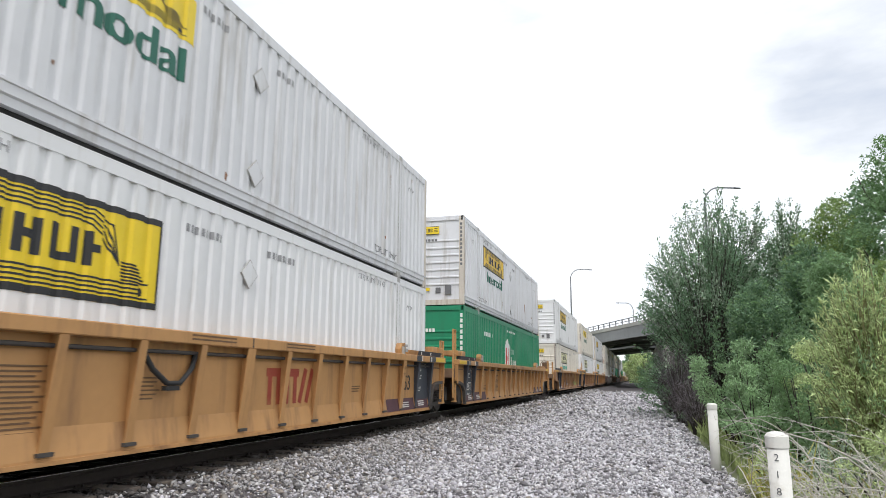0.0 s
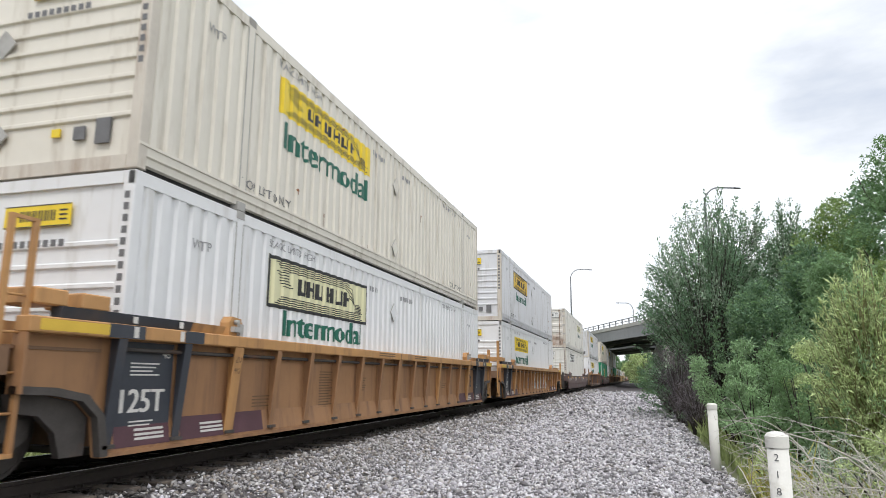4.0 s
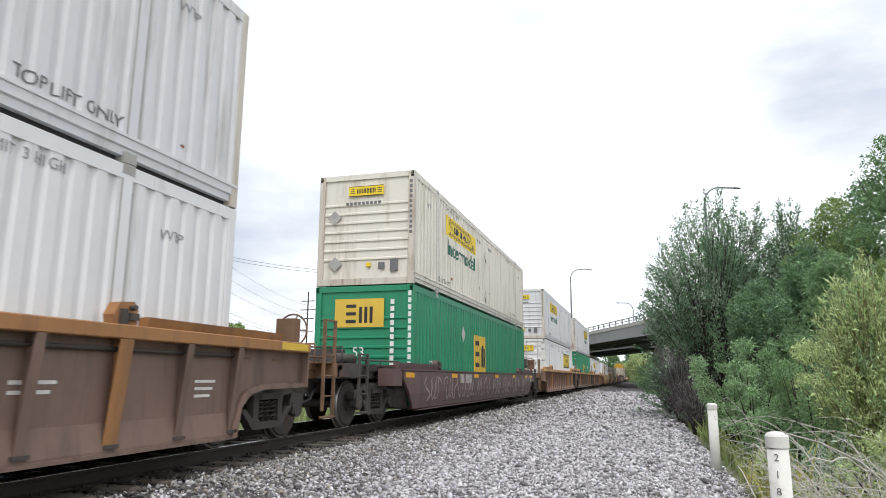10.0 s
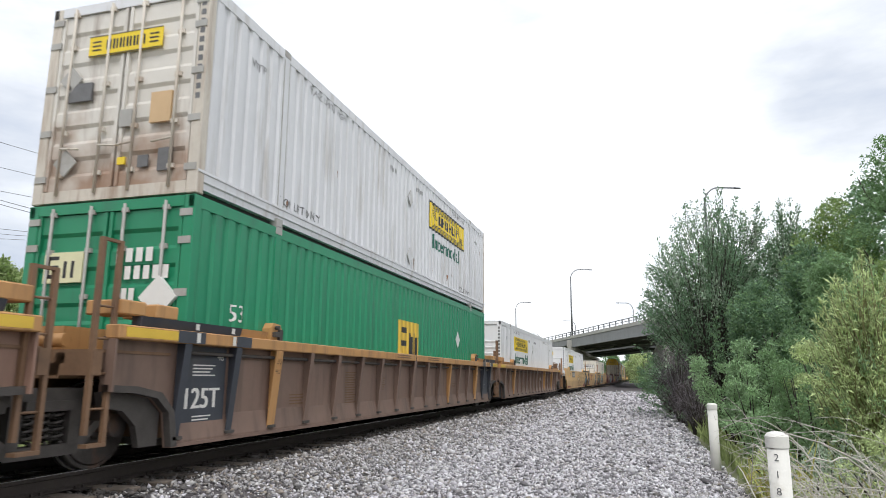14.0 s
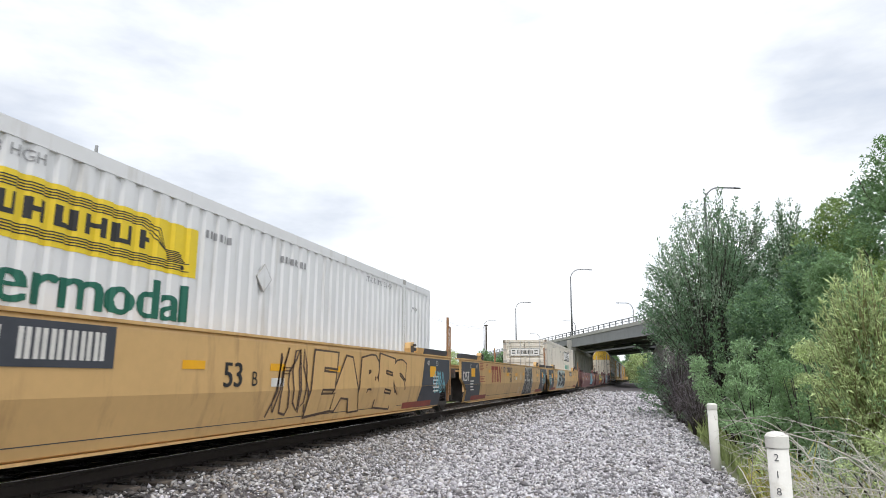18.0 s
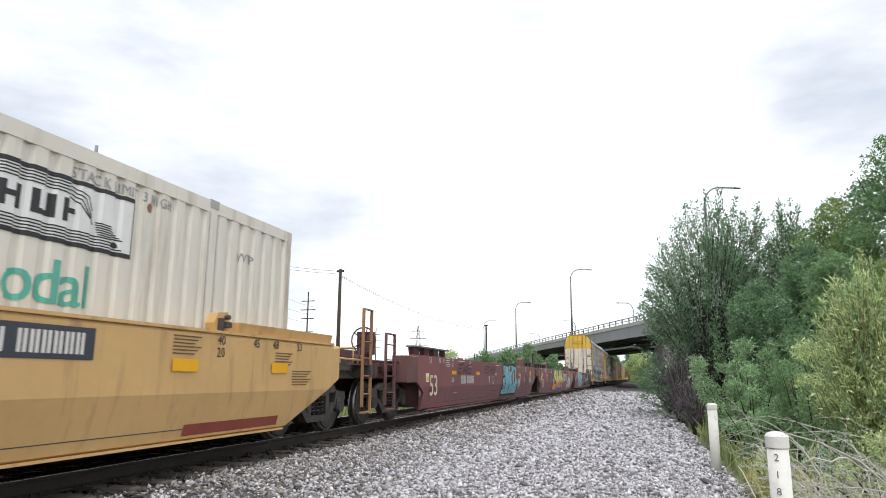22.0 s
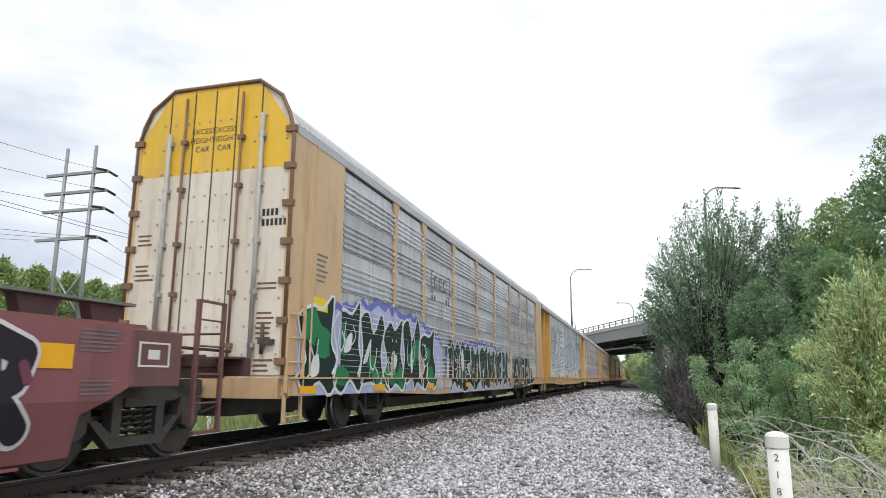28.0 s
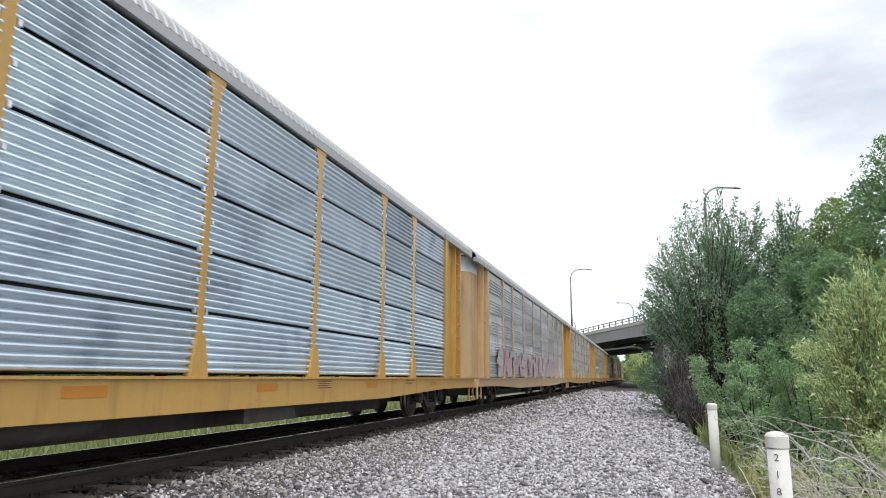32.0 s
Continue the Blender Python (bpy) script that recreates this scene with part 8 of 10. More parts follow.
def emblem(c, y0, z0, w, h):
    bm = hug(side_bar(bm_new(), y0, y0 + w, z0, z0 + h, XS))
    p = part("logo_panel", bm, M["oyellow2"], c, "yellow logo panel")
    bm = bm_new()
    for k in range(3):
        side_bar(bm, y0 + 0.12 * w, y0 + 0.42 * w, z0 + (0.15 + 0.29 * k) * h, z0 + (0.27 + 0.29 * k) * h, XS + 0.003)
    for k in range(4):
        side_bar(bm, y0 + (0.48 + 0.11 * k) * w, y0 + (0.55 + 0.11 * k) * w, z0 + 0.15 * h, z0 + (0.75 - 0.08 * (k % 2)) * h, XS + 0.003)
    part("logo_mark", hug(bm), M["ink"], p)


def emblem_end(c):
    p = part("logo_panel", box(bm_new(), -0.75, 0.55, -CL - 0.006, -CL + 0.01, 1.85, 2.55), M["oyellow2"], c, "yellow logo panel")
    bm = bm_new()
    for k in range(3):
        end_bar(bm, -0.45, -0.18, 1.95 + 0.19 * k, 2.03 + 0.19 * k, -CL - 0.008)
    for k in range(3):
        end_bar(bm, -0.1 + 0.14 * k, -0.02 + 0.14 * k, 1.95, 2.35, -CL - 0.008)
    part("logo_mark", bm, M["ink"], p)
    bm = bm_new()
    for k in range(11):
        end_bar(bm, 0.72, 0.82, 2.4 - k * 0.17, 2.52 - k * 0.17, -CL - 0.004)
        end_bar(bm, HALF - 0.12, HALF - 0.04, 2.6 - k * 0.17, 2.72 - k * 0.17, -CL - 0.004)
    end_text(bm, "53", 0.24, -0.1, 1.25, -CL - 0.004)
    part("lettering", bm, M["cloth"], c)


def dark_end(car, s, lean):
    """Black end field with its notes, and blue-grey tags."""
    dark_field(car, s, 1.50, 0.78)
    stencil(car, [("53", 0.13, s * 7.95, 1.33), ("48", 0.13, s * 7.2, 1.33), (None, 5, s * 7.9 - 0.3, 0.98, 0.5)], "chalk", 1.511)
    dashes(car, (s * 7.6 - 0.25,), 1.12, 0.5, 0.26, x=1.511)
    tag_scrawl(car, s * 8.2 - 0.5, s * 8.2 + 0.4, 0.6, 1.15, (0.22, 0.52, 0.60), x=1.512, seed=77, n=7, width=0.035, lean=lean)


def owner_mark(car, y, z):
    bm = bm_new()
    h = 0.56
    for k in range(2):
        q = y + k * 0.60
        side_bar(bm, q, q + 0.54, z + h / 2 - 0.13, z + h / 2, 1.508)
        side_bar(bm, q + 0.06, q + 0.20, z - h / 2, z + h / 2 - 0.13, 1.508)
        side_bar(bm, q + 0.34, q + 0.48, z - h / 2, z + h / 2 - 0.13, 1.508)
    for k in range(2):
        q = y + 1.22 + 0.28 * k
        stroke(bm, [(q, z - h / 2), (q + 0.22, z + h / 2)], 0.14, 1.508 + 0.0005 * k)
    part("owner_mark", bm, M["redp"], car, "large red owner mark")


def logo_bars(parent, y, z, h, x, step=0.6, paint="ink"):
    bm = bm_new()
    for k in range(3):
        q = y + k * step
        a, b = q + 0.2 * step, q + 0.7 * step
        side_bar(bm, q, a, z, z + h, x)
        side_bar(bm, a, b, z + (0.0 if k != 1 else 0.2 * h), z + (0.2 if k != 1 else 0.4) * h, x)
        side_bar(bm, a, b, z + 0.8 * h, z + h, x)
    part("owner_mark", bm, M[paint], parent)


def maroon_marks(car, lean):
    stencil(car, [("53", 0.15, -8.0, 1.40), ("48", 0.13, -7.18, 1.41), ("45", 0.13, -6.78, 1.41), ("40", 0.10, -5.92, 1.45), ("20", 0.10, -5.92, 1.32), ("40", 0.10, 5.95, 1.42), ("20", 0.10, 5.95, 1.28), ], "chalk", 1.509)
    stencil(car, [(None, 5, -6.6, 1.47, 0.42), (None, 1, -5.37, 1.43, 0.78), (None, 4, -4.06, 1.44, 0.3), (None, 1, 4.38, 1.43, 0.65), (None, 1, -0.22, 1.41, 0.8)], "chalk", 1.5093, 0.02)
    if "pale blue" not in car["label"]:
        stencil(car, [(None, 6, 6.25, 1.44, 0.42), (None, 9, 7.2, 1.06, 0.85)], "chalk", 1.5093, 0.016)
    first = car["label"].startswith("empty maroon flat-sided well car with a blue")
    dashes(car, (-6.01, -3.13, 4.59) if first else (-6.22, -3.35), 1.115, 0.47, 0.10, x=1.509)
    dashes(car, (-0.24,), 1.11, 0.24, 0.09, x=1.509)
    dashes(car, (7.54,) if first else (-8.16, 7.75) if "pale blue" in car["label"] else (-8.16, 7.54), 1.2 if first else 1.15, 0.49, 0.22, x=1.509)
    part("owner_ring", ring_mark(-5.95, 0.92, 0.065), M["chalk"], car)
    part("owner_ring", ring_mark(6.03, 0.92, 0.065), M["chalk"], car)
    part("placard", prism(bm_new(), [(-8.36, 0.87), (-8.11, 0.87), (-8.11, 1.08), (-8.36, 1.08)], "x", 1.505, 1.51), M["cloth"], car)
    part("placard_field", prism(bm_new(), [(-8.34, 0.90), (-8.13, 0.90), (-8.13, 1.00), (-8.34, 1.00)], "x", 1.5105, 1.513), M["yellow"], car)
    # raised guide racks along the top at the ends, with a gabled block at their inner end
    for s in (-1, 1):
        for t in (1, -1):
            rack = part("guide_rack", box(bm_new(), *sorted((t * 1.22, t * 1.44)), *sorted((s * 6.08, s * 9.05)), 1.685, 1.715), M["rackgrey"], car, "weathered raised guide rack")
            for k in range(4):
                y = s * (6.32 + k * 0.80)
                w = 0.09 if k == 0 else 0.24
                part("rack_bracket", prism(bm_new(), [(y - w, 1.685), (y + w, 1.685), (y + w * 0.7, 1.50), (y - w * 0.7, 1.50)], "x", *sorted((t * 1.25, t * 1.38))), M["maroon2"], rack)
            if s < 0 and car["label"].startswith("empty maroon flat-sided well car with a blue"):
                continue
            block = prism(bm_new(), [(s * 5.60, 1.50), (s * 6.20, 1.50), (s * 6.20, 1.72), (s * 5.88, 1.86), (s * 5.60, 1.78)], "x", *sorted((t * 1.28, t * 1.49)))
            bmesh.ops.bevel(block, geom=block.edges[:], offset=0.012, segments=1, affect="EDGES")
            part("guide_block", block, M["maroonbrown"], car, "gabled steel guide block")
    # an outlined panel low on the side, and thin painted lines
    seams = bm_new()
    for y0, y1 in ((5.21, 7.85), (-0.78, 1.0)):
        stroke(seams, [(y0, 0.35), (y0, 0.54), (y1, 0.53)], 0.012, 1.504)
    settle(seams, lean)
    part("panel_seam", seams, M["steel"], car)
    lines = bm_new()
    for y0, y1, z in ((5.22, 5.68, 0.545), (-5.76, -5.30, 0.56)):
        side_bar(lines, y0, y1, z - 0.008, z + 0.008, 1.506)
    settle(lines, lean)
    part("paint_line", lines, M["chalk"], car)


def on_carrier(bm, posts):
    """Lays flat paint onto a carrier's side: over the panels, the posts and their feet, and the sill."""
    def cut(co, no):
        bmesh.ops.bisect_plane(bm, geom=list(bm.verts) + list(bm.edges) + list(bm.faces), dist=1e-5, plane_co=co, plane_no=no)
    cut((0, 0, 0.975), (0, 0, 1))
    cut((0, 0, 1.45), (0, 0, 1))
    for p in posts:
        for q in (p - 0.175, p - 0.08, p + 0.08, p + 0.175):
            cut((0, q, 0), (0, 1, 0))
    out = bm_new()
    for f in bm.faces:
        c = f.calc_center_median()
        if c.z < 0.975:
            dx = 1.518
        elif c.y < -11.78 or c.y > 11.78:
            dx = RW + 0.007
        elif c.z < 1.45 and any(abs(c.y - p) < 0.175 for p in posts):
            dx = RW + 0.033
        elif any(abs(c.y - p) < 0.08 for p in posts):
            dx = RW - 0.009
        else:
            dx = RW - 0.0155
        out.faces.new([out.verts.new(v.co + Vector((dx, 0, 0))) for v in f.verts])
    bm.free()
    return out


SPIKY = (((-.5, -.5), (-.44, .05), (-.54, .3), (-.3, .40), (-.2, .60), (-.05, .34), (.2, .48), (.5, .34), (.3, .12), (.48, -.1), (.36, -.5), (.12, -.36), (0, -.5), (-.2, -.34)),
         ((-.5, -.42), (-.38, .0), (-.48, .46), (-.14, .54), (.06, .28), (.3, .58), (.52, .38), (.4, .0), (.54, -.5), (.2, -.38), (.05, -.52), (-.15, -.38)),
         ((-.46, -.5), (-.5, .1), (-.3, .52), (.0, .36), (.22, .5), (.5, .16), (.2, .02), (.5, -.2), (.56, -.5), (.16, -.34), (-.1, -.5)),
         ((-.54, -.36), (-.3, -.1), (-.5, .28), (-.2, .5), (.1, .42), (.44, .6), (.36, .1), (.52, -.16), (.3, -.52), (-.06, -.4), (-.3, -.52)))


def curvy(pts, n=3, closed=True):
    """A smooth line through the points."""
    m = len(pts)
    out = []
    for i in range(m if closed else m - 1):
        p = [Vector(pts[(i + d) % m] if closed else pts[min(max(i + d, 0), m - 1)]) for d in (-1, 0, 1, 2)]
        for k in range(n):
            t = k / n
            out.append(tuple(0.5 * (2 * p[1] + (p[2] - p[0]) * t + (2 * p[0] - 5 * p[1] + 4 * p[2] - p[3]) * t * t + (3 * p[1] - p[0] - 3 * p[2] + p[3]) * t ** 3)))
    return out if closed else out + [tuple(pts[-1])]


def wild_piece(r, place, y0, y1, z0, z1, n, seed, fill, patch, line, thick=0.06, low=0.69, high=9.0, label="spiky sprayed graffiti letters"):
    """A sprayed piece of spiky interlocking letters: dark fills, coloured patches, pale outlines and inner slashes."""
    rng = random.Random(seed)
    w, h, zc = (y1 - y0) / n, z1 - z0, (z0 + z1) / 2
    body, spots, lines = bm_new(), bm_new(), bm_new()
    for k in range(n):
        yc = y0 + w * (k + 0.5)
        tall = h * rng.uniform(0.86, 1.04)
        pts = [(yc + (a + rng.uniform(-.05, .05)) * w * 1.12, z0 + (b + 0.5 + rng.uniform(-.04, .04)) * tall) for a, b in SPIKY[rng.randrange(4)]]
        pts = [(a, min(max(low, b), high)) for a, b in curvy(pts)]
        x = 0.0025 + 0.0002 * k
        body.faces.new([body.verts.new((x, a, b)) for a, b in pts])
        stroke(lines, pts + pts[:2], thick, 0.009 + 0.0003 * k)
        for q in range(2):
            a, b = yc + rng.uniform(-.3, .3) * w, z0 + rng.uniform(0.15, 0.75) * tall
            blob(spots, a, b, w * rng.uniform(0.4, 0.8), h * rng.uniform(0.25, 0.5), 0.0055 + 0.0002 * (2 * k + q), rng, 10)
        # counters, hooks and inner contours
        for q in range(3):
            a, b = yc + rng.uniform(-.32, .3) * w, z0 + rng.uniform(0.2, 0.8) * tall
            hh, ww, sl = h * rng.uniform(0.10, 0.22), w * rng.uniform(0.05, 0.13), rng.uniform(-.15, .15) * w
            if q == 0:
                drop = curvy([(a - ww, b - hh), (a + ww, b - hh * 0.7), (a + ww + sl, b + hh), (a + sl - ww * 0.4, b + hh * 0.5)])
                lines.faces.new([lines.verts.new((0.012 + 0.0003 * k, p, min(max(low, r_), high))) for p, r_ in drop])
            else:
                hook = curvy([(a - ww * 2, b + hh), (a - ww * 2.2, b - hh * 0.6), (a, b - hh * 1.1), (a + ww * 1.6, b - hh * 0.2), (a + ww * 0.6 + sl, b + hh * 0.7)], 4, False)
                stroke(lines, [(p, min(max(low, r_), high)) for p, r_ in hook], thick * rng.uniform(0.4, 0.75), 0.0135 + 0.0003 * k + 0.0001 * q)
    for bm, m in ((body, fill), (spots, patch), (lines, line)):
        part("graffiti", place(bm), m, r, label)


# spiky letters of the piece on the first carrier, one outline a letter
ANGEL = (
    [(4.86, 1.38), (4.98, 1.22), (5.18, 1.17), (5.57, 1.96), (6.17, 0.97), (5.90, 0.74), (4.98, 0.74), (4.83, 0.96)],
    [(6.02, 1.70), (6.23, 1.95), (6.60, 1.30), (6.68, 1.76), (6.97, 1.94), (6.95, 0.72), (6.60, 0.74), (6.42, 1.26), (6.34, 0.76), (6.14, 0.98)],
    [(7.03, 1.80), (7.16, 1.88), (7.86, 1.82), (7.86, 1.36), (7.92, 0.98), (7.76, 0.66), (7.04, 0.64)],
    [(7.94, 1.84), (8.10, 1.90), (8.89, 1.88), (8.74, 1.40), (8.96, 1.02), (8.98, 0.70), (8.02, 0.66)],
    [(8.98, 1.58), (9.18, 1.95), (9.36, 1.50), (9.34, 1.08), (9.74, 1.02), (9.86, 1.42), (9.98, 1.46), (10.18, 0.88), (9.90, 0.72), (9.06, 0.72)])
ANGEL_GAPS = (
    [(5.52, 1.08), (5.78, 1.06), (5.68, 1.26)], [(5.60, 1.86), (5.74, 1.72), (6.04, 1.10), (5.92, 1.12)], [(7.24, 1.56), (7.70, 1.56), (7.62, 1.44), (7.42, 1.42), (7.34, 1.06), (7.56, 0.92), (7.22, 0.90)],
    [(8.28, 1.46), (8.58, 1.48), (8.48, 1.36), (8.50, 1.20), (8.32, 1.24)], [(8.36, 1.02), (8.78, 1.06), (8.68, 0.94), (8.30, 0.92)], [(9.10, 1.50), (9.22, 1.16), (9.56, 0.98), (9.14, 0.94)])


def carrier_paint(r, posts):
    x = RW + 0.010
    violet, pale, dark, green = ink((0.42, 0.44, 0.66)), ink((0.66, 0.69, 0.69)), ink((0.008, 0.026, 0.020)), ink((0.02, 0.20, 0.08))
    rng = random.Random(7)
    for y0, y1, z1, m, low in ((-13.3, -5.4, 2.5, violet, 0.69), (-4.9, 4.3, 2.15, ink((0.50, 0.51, 0.66)), 0.575)):
        n = 40
        top = [(y0 + (y1 - y0) * k / n, 0.99 + (z1 - 0.99) * (0.5 + 0.5 * math.sin(math.pi * (k + 0.5) / (n + 1)) ** 0.5) * rng.uniform(0.86, 1.0)) for k in range(n + 1)]
        bm = bm_new()
        for a, b in zip(top, top[1:]):
            bm.faces.new([bm.verts.new((0.0, p, q)) for p, q in ((a[0], low), (b[0], low), b, a)])
        part("graffiti", on_carrier(bm, posts), m, r, "blue-violet sprayed cloud")
        bm = bm_new()
        stroke(bm, top, 0.13, 0.0012)
        part("graffiti", on_carrier(bm, posts), ink((0.14, 0.16, 0.45)), r, "dark blue cloud edge")
    wild_piece(r, lambda b: on_carrier(b, posts), -13.2, -6.1, 0.72, 2.25, 6, 81, dark, green, pale)
    wild_piece(r, lambda b: on_carrier(b, posts), -4.7, 3.9, 0.62, 2.0, 7, 84, dark, ink((0.016, 0.07, 0.045)), pale, 0.05, 0.58)
    for grow, m, dx in ((0.06, pale, 0.0012), (0.0, dark, 0.0022)):
        bm = bm_new()
        bm.faces.new([bm.verts.new((dx, p, q)) for p, q in ((4.62 - grow, 0.58), (6.2, 0.58), (9.94 + grow, 0.688), (9.9 + grow, 0.84 + grow * 0.5), (8.6, 0.94 + grow * 0.5), (7.2, 0.97), (4.95 - grow, 0.97))])
        part("graffiti", on_carrier(bm, posts), m, r, "black sprayed field along the sill")
    black = ink((0.012, 0.016, 0.018))
    body, edge = bm_new(), bm_new()
    for k, pts in enumerate(ANGEL):
        body.faces.new([body.verts.new((0.004 + 0.0004 * k, p, q)) for p, q in pts])
        stroke(edge, pts + pts[:2], 0.06, 0.008 + 0.0004 * k)
    for k, pts in enumerate(ANGEL_GAPS):
        edge.faces.new([edge.verts.new((0.011 + 0.0004 * k, p, q)) for p, q in pts])
    part("graffiti", on_carrier(body, posts), black, r, "black sprayed letters outlined in white")
    part("graffiti", on_carrier(edge, posts), pale, r, "white outlines of sprayed letters")
    plain = bm_new()
    for k in range(3):
        side_bar(plain, 5.30 + 0.30 * k, 5.54 + 0.30 * k, 0.66, 0.86, 1.536)
    part("owner_mark", plain, M["fade"], r, "worn white owner mark bars")
    frame_ = bm_new()
    for c in ((6.26, 6.60, 0.66, 0.68), (6.26, 6.60, 0.86, 0.88), (6.26, 6.28, 0.68, 0.86), (6.58, 6.60, 0.68, 0.86), (6.34, 6.52, 0.76, 0.775)):
        side_bar(frame_, *c, 1.536)
    part("frame_mark", frame_, M["fade"], r, "white painted box mark")
    number_bars(r, -6.0, 0.83, 10, 0.2, 4, "chalk", x=1.536)
    dashes(r, (-13.3, -10.3, -6.9, -3.2, 0.2, 3.3, 6.69, 9.75, 12.4), 0.78, 0.55, 0.12, x=1.537)
    for a, s in ((-6.45, 1), (-4.72, -1)):
        bm = bm_new()
        side_bar(bm, *sorted((a, a + s * 0.06)), 3.10, 3.70, x)
        side_bar(bm, *sorted((a + s * 0.06, a + s * 0.2)), 3.64, 3.70, x)
        side_bar(bm, *sorted((a + s * 0.06, a + s * 0.2)), 3.10, 3.16, x)
        for q in (0.10, 0.32):
            ellipse(bm, a + s * q, 2.99, 0.17, 0.17, x)
        part("owner_bracket", bm, M["fade"], r)
    logo_bars(r, -6.2, 3.24, 0.34, x, 0.42, "fade")
    part("warning_label", box(bm_new(), RW + 0.005, RW + 0.012, -12.8, -12.3, 2.04, 2.26), M["yellow"], r, "yellow warning label")
    stencil(r, [(None, 6, -12.75, 2.95, 0.4), (None, 2, -12.7, 1.85, 0.4)], "fade", RW + 0.007)


train()


# ---- overpass ----
BD = Vector((-0.365, 0.931, 0)).normalized()      # the way the road runs, off to the far left
BN = Vector((BD.y, -BD.x, 0))                     # across it, to the far edge
B0 = Vector((0.88, 102.5, 0))
BW = 30.0


def at_bridge(k, w, z):
    p = B0 + BD * k + BN * w
    return Vector((p.x, p.y, z))


def slab(bm, k0, k1, w0, w1, z0, z1):
    v = [bm.verts.new(at_bridge(k, w, z)) for z in (z0, z1) for k, w in ((k0, w0), (k1, w0), (k1, w1), (k0, w1))]
    for f in ((0, 3, 2, 1), (4, 5, 6, 7), (0, 1, 5, 4), (1, 2, 6, 5), (2, 3, 7, 6), (3, 0, 4, 7)):
        bm.faces.new([v[i] for i in f])
    return bm


def overpass():
    br = thing("overpass", "concrete and steel highway overpass on skewed piers", "bridge")
    # two decks side by side with a gap between them
    for d0, d1 in ((0.0, 13.2), (16.4, BW)):
        deck = part("deck_slab", slab(bm_new(), -90, 215, d0, d1, 8.62, 9.05), M["concrete"], br)
        part("road_surface", slab(bm_new(), -90, 215, d0 + 0.6, d1 - 0.6, 9.054, 9.10), M["gravel"], deck)
        for w0, w1, s in ((d0 - 0.25, d0 + 0.3, 1), (d1 - 0.3, d1 + 0.25, -1)):
            part("fascia", slab(bm_new(), -90, 215, w0, w1, 8.86, 9.42), M["concrete"], br)
            if (w0 < 0) or (w1 > BW):
                rail = part("railing", slab(slab(bm_new(), -90, 215, w0 + 0.2, w0 + 0.3, 10.18, 10.30), -90, 215, w0 + 0.2, w0 + 0.3, 9.78, 9.86), M["lampsteel"], br)
                k = -30
                while k < 150:
                    part("railing_post", slab(bm_new(), k - 0.07, k + 0.07, w0 + 0.18, w0 + 0.34, 9.42, 10.30), M["lampsteel"], rail)
                    k += 3.0
        part("soffit", slab(bm_new(), -90, 215, d0 + 0.45, d1 - 0.45, 8.585, 8.615), M["soffit"], deck)
        n = 4
        for i in range(n):
            w = d0 + 0.02 + i * (d1 - d0 - 0.04) / (n - 1)
            for k0, k1, z0 in ((-90, PIER_K - 0.4, 7.12), (PIER_K + 0.4, 215, 7.62)):
                bm = slab(bm_new(), k0, k1, w - 0.14, w + 0.14, z0 + 0.10, 8.86)
                slab(bm, k0, k1, w - 0.30, w + 0.30, z0, z0 + 0.10)
                part("girder", bm, M["girder"] if i in (0, n - 1) else M["soffit"], br)
    for px_ in (PIER_X, 3.9):
        # a row of columns beside the track under a cap beam
        near = (px_ - B0.x) / BD.x
        y0 = (B0 + BD * near).y
        y1 = y0 + BW / abs(BD.x)
        part("cap_beam", box(bm_new(), px_ - 0.75, px_ + 0.75, y0 - 0.7, y1 + 1.0, 6.45, 7.12), M["concrete"], br)
        part("bearing_block", box(bm_new(), px_ - 0.9, px_ + 1.1, y0 - 0.5, y0 + 1.0, 7.124, 8.55), M["concrete"], br)
        n = 8
        for i in range(n):
            y = y0 + 0.2 + (y1 - y0 - 1.2) * i / (n - 1)
            bm = box(bm_new(), px_ - 0.62, px_ + 0.62, y - 0.5, y + 0.5, -1.3, 6.45)
            bmesh.ops.bevel(bm, geom=bm.edges[:], offset=0.06, segments=1, affect="EDGES")
            part("column", bm, M["concrete"], br)
    return br


PIER_X = -13.1
PIER_K = (PIER_X - B0.x) / BD.x
overpass()


def street_lamp(x, y, base, top, s, reach=4.6):
    """A tall lamp whose arm sweeps over the road; s = 1 to the far edge of the road, -1 back from it."""
    lamp = thing("street_lamp", "tall grey highway lamp with a curved arm", "lamp post", "highway lamps", at=pose(x, y, 0))
    part("pole", tube(bm_new(), (0, 0, base), (0, 0, top - 2.2), 0.20, 0.13, n=10), M["lampsteel"], lamp)
    d = BN * s
    pts = []
    for i in range(10):
        a = math.pi / 2 * i / 9
        pts.append(Vector((0, 0, top - 2.2)) + d * (1.9 * (1 - math.cos(a))) + Vector((0, 0, 2.1 * math.sin(a))))
    pts.append(pts[-1] + d * (reach - 1.9 - 0.7))
    part("arm", pipe(bm_new(), pts, 0.095, n=8), M["lampsteel"], lamp)
    e = pts[-1]
    bm = bm_new()
    tube(bm, e, e + d * 0.75 + Vector((0, 0, -0.02)), 0.14, 0.10, n=10)
    part("lantern", bm, M["lampsteel"], lamp)


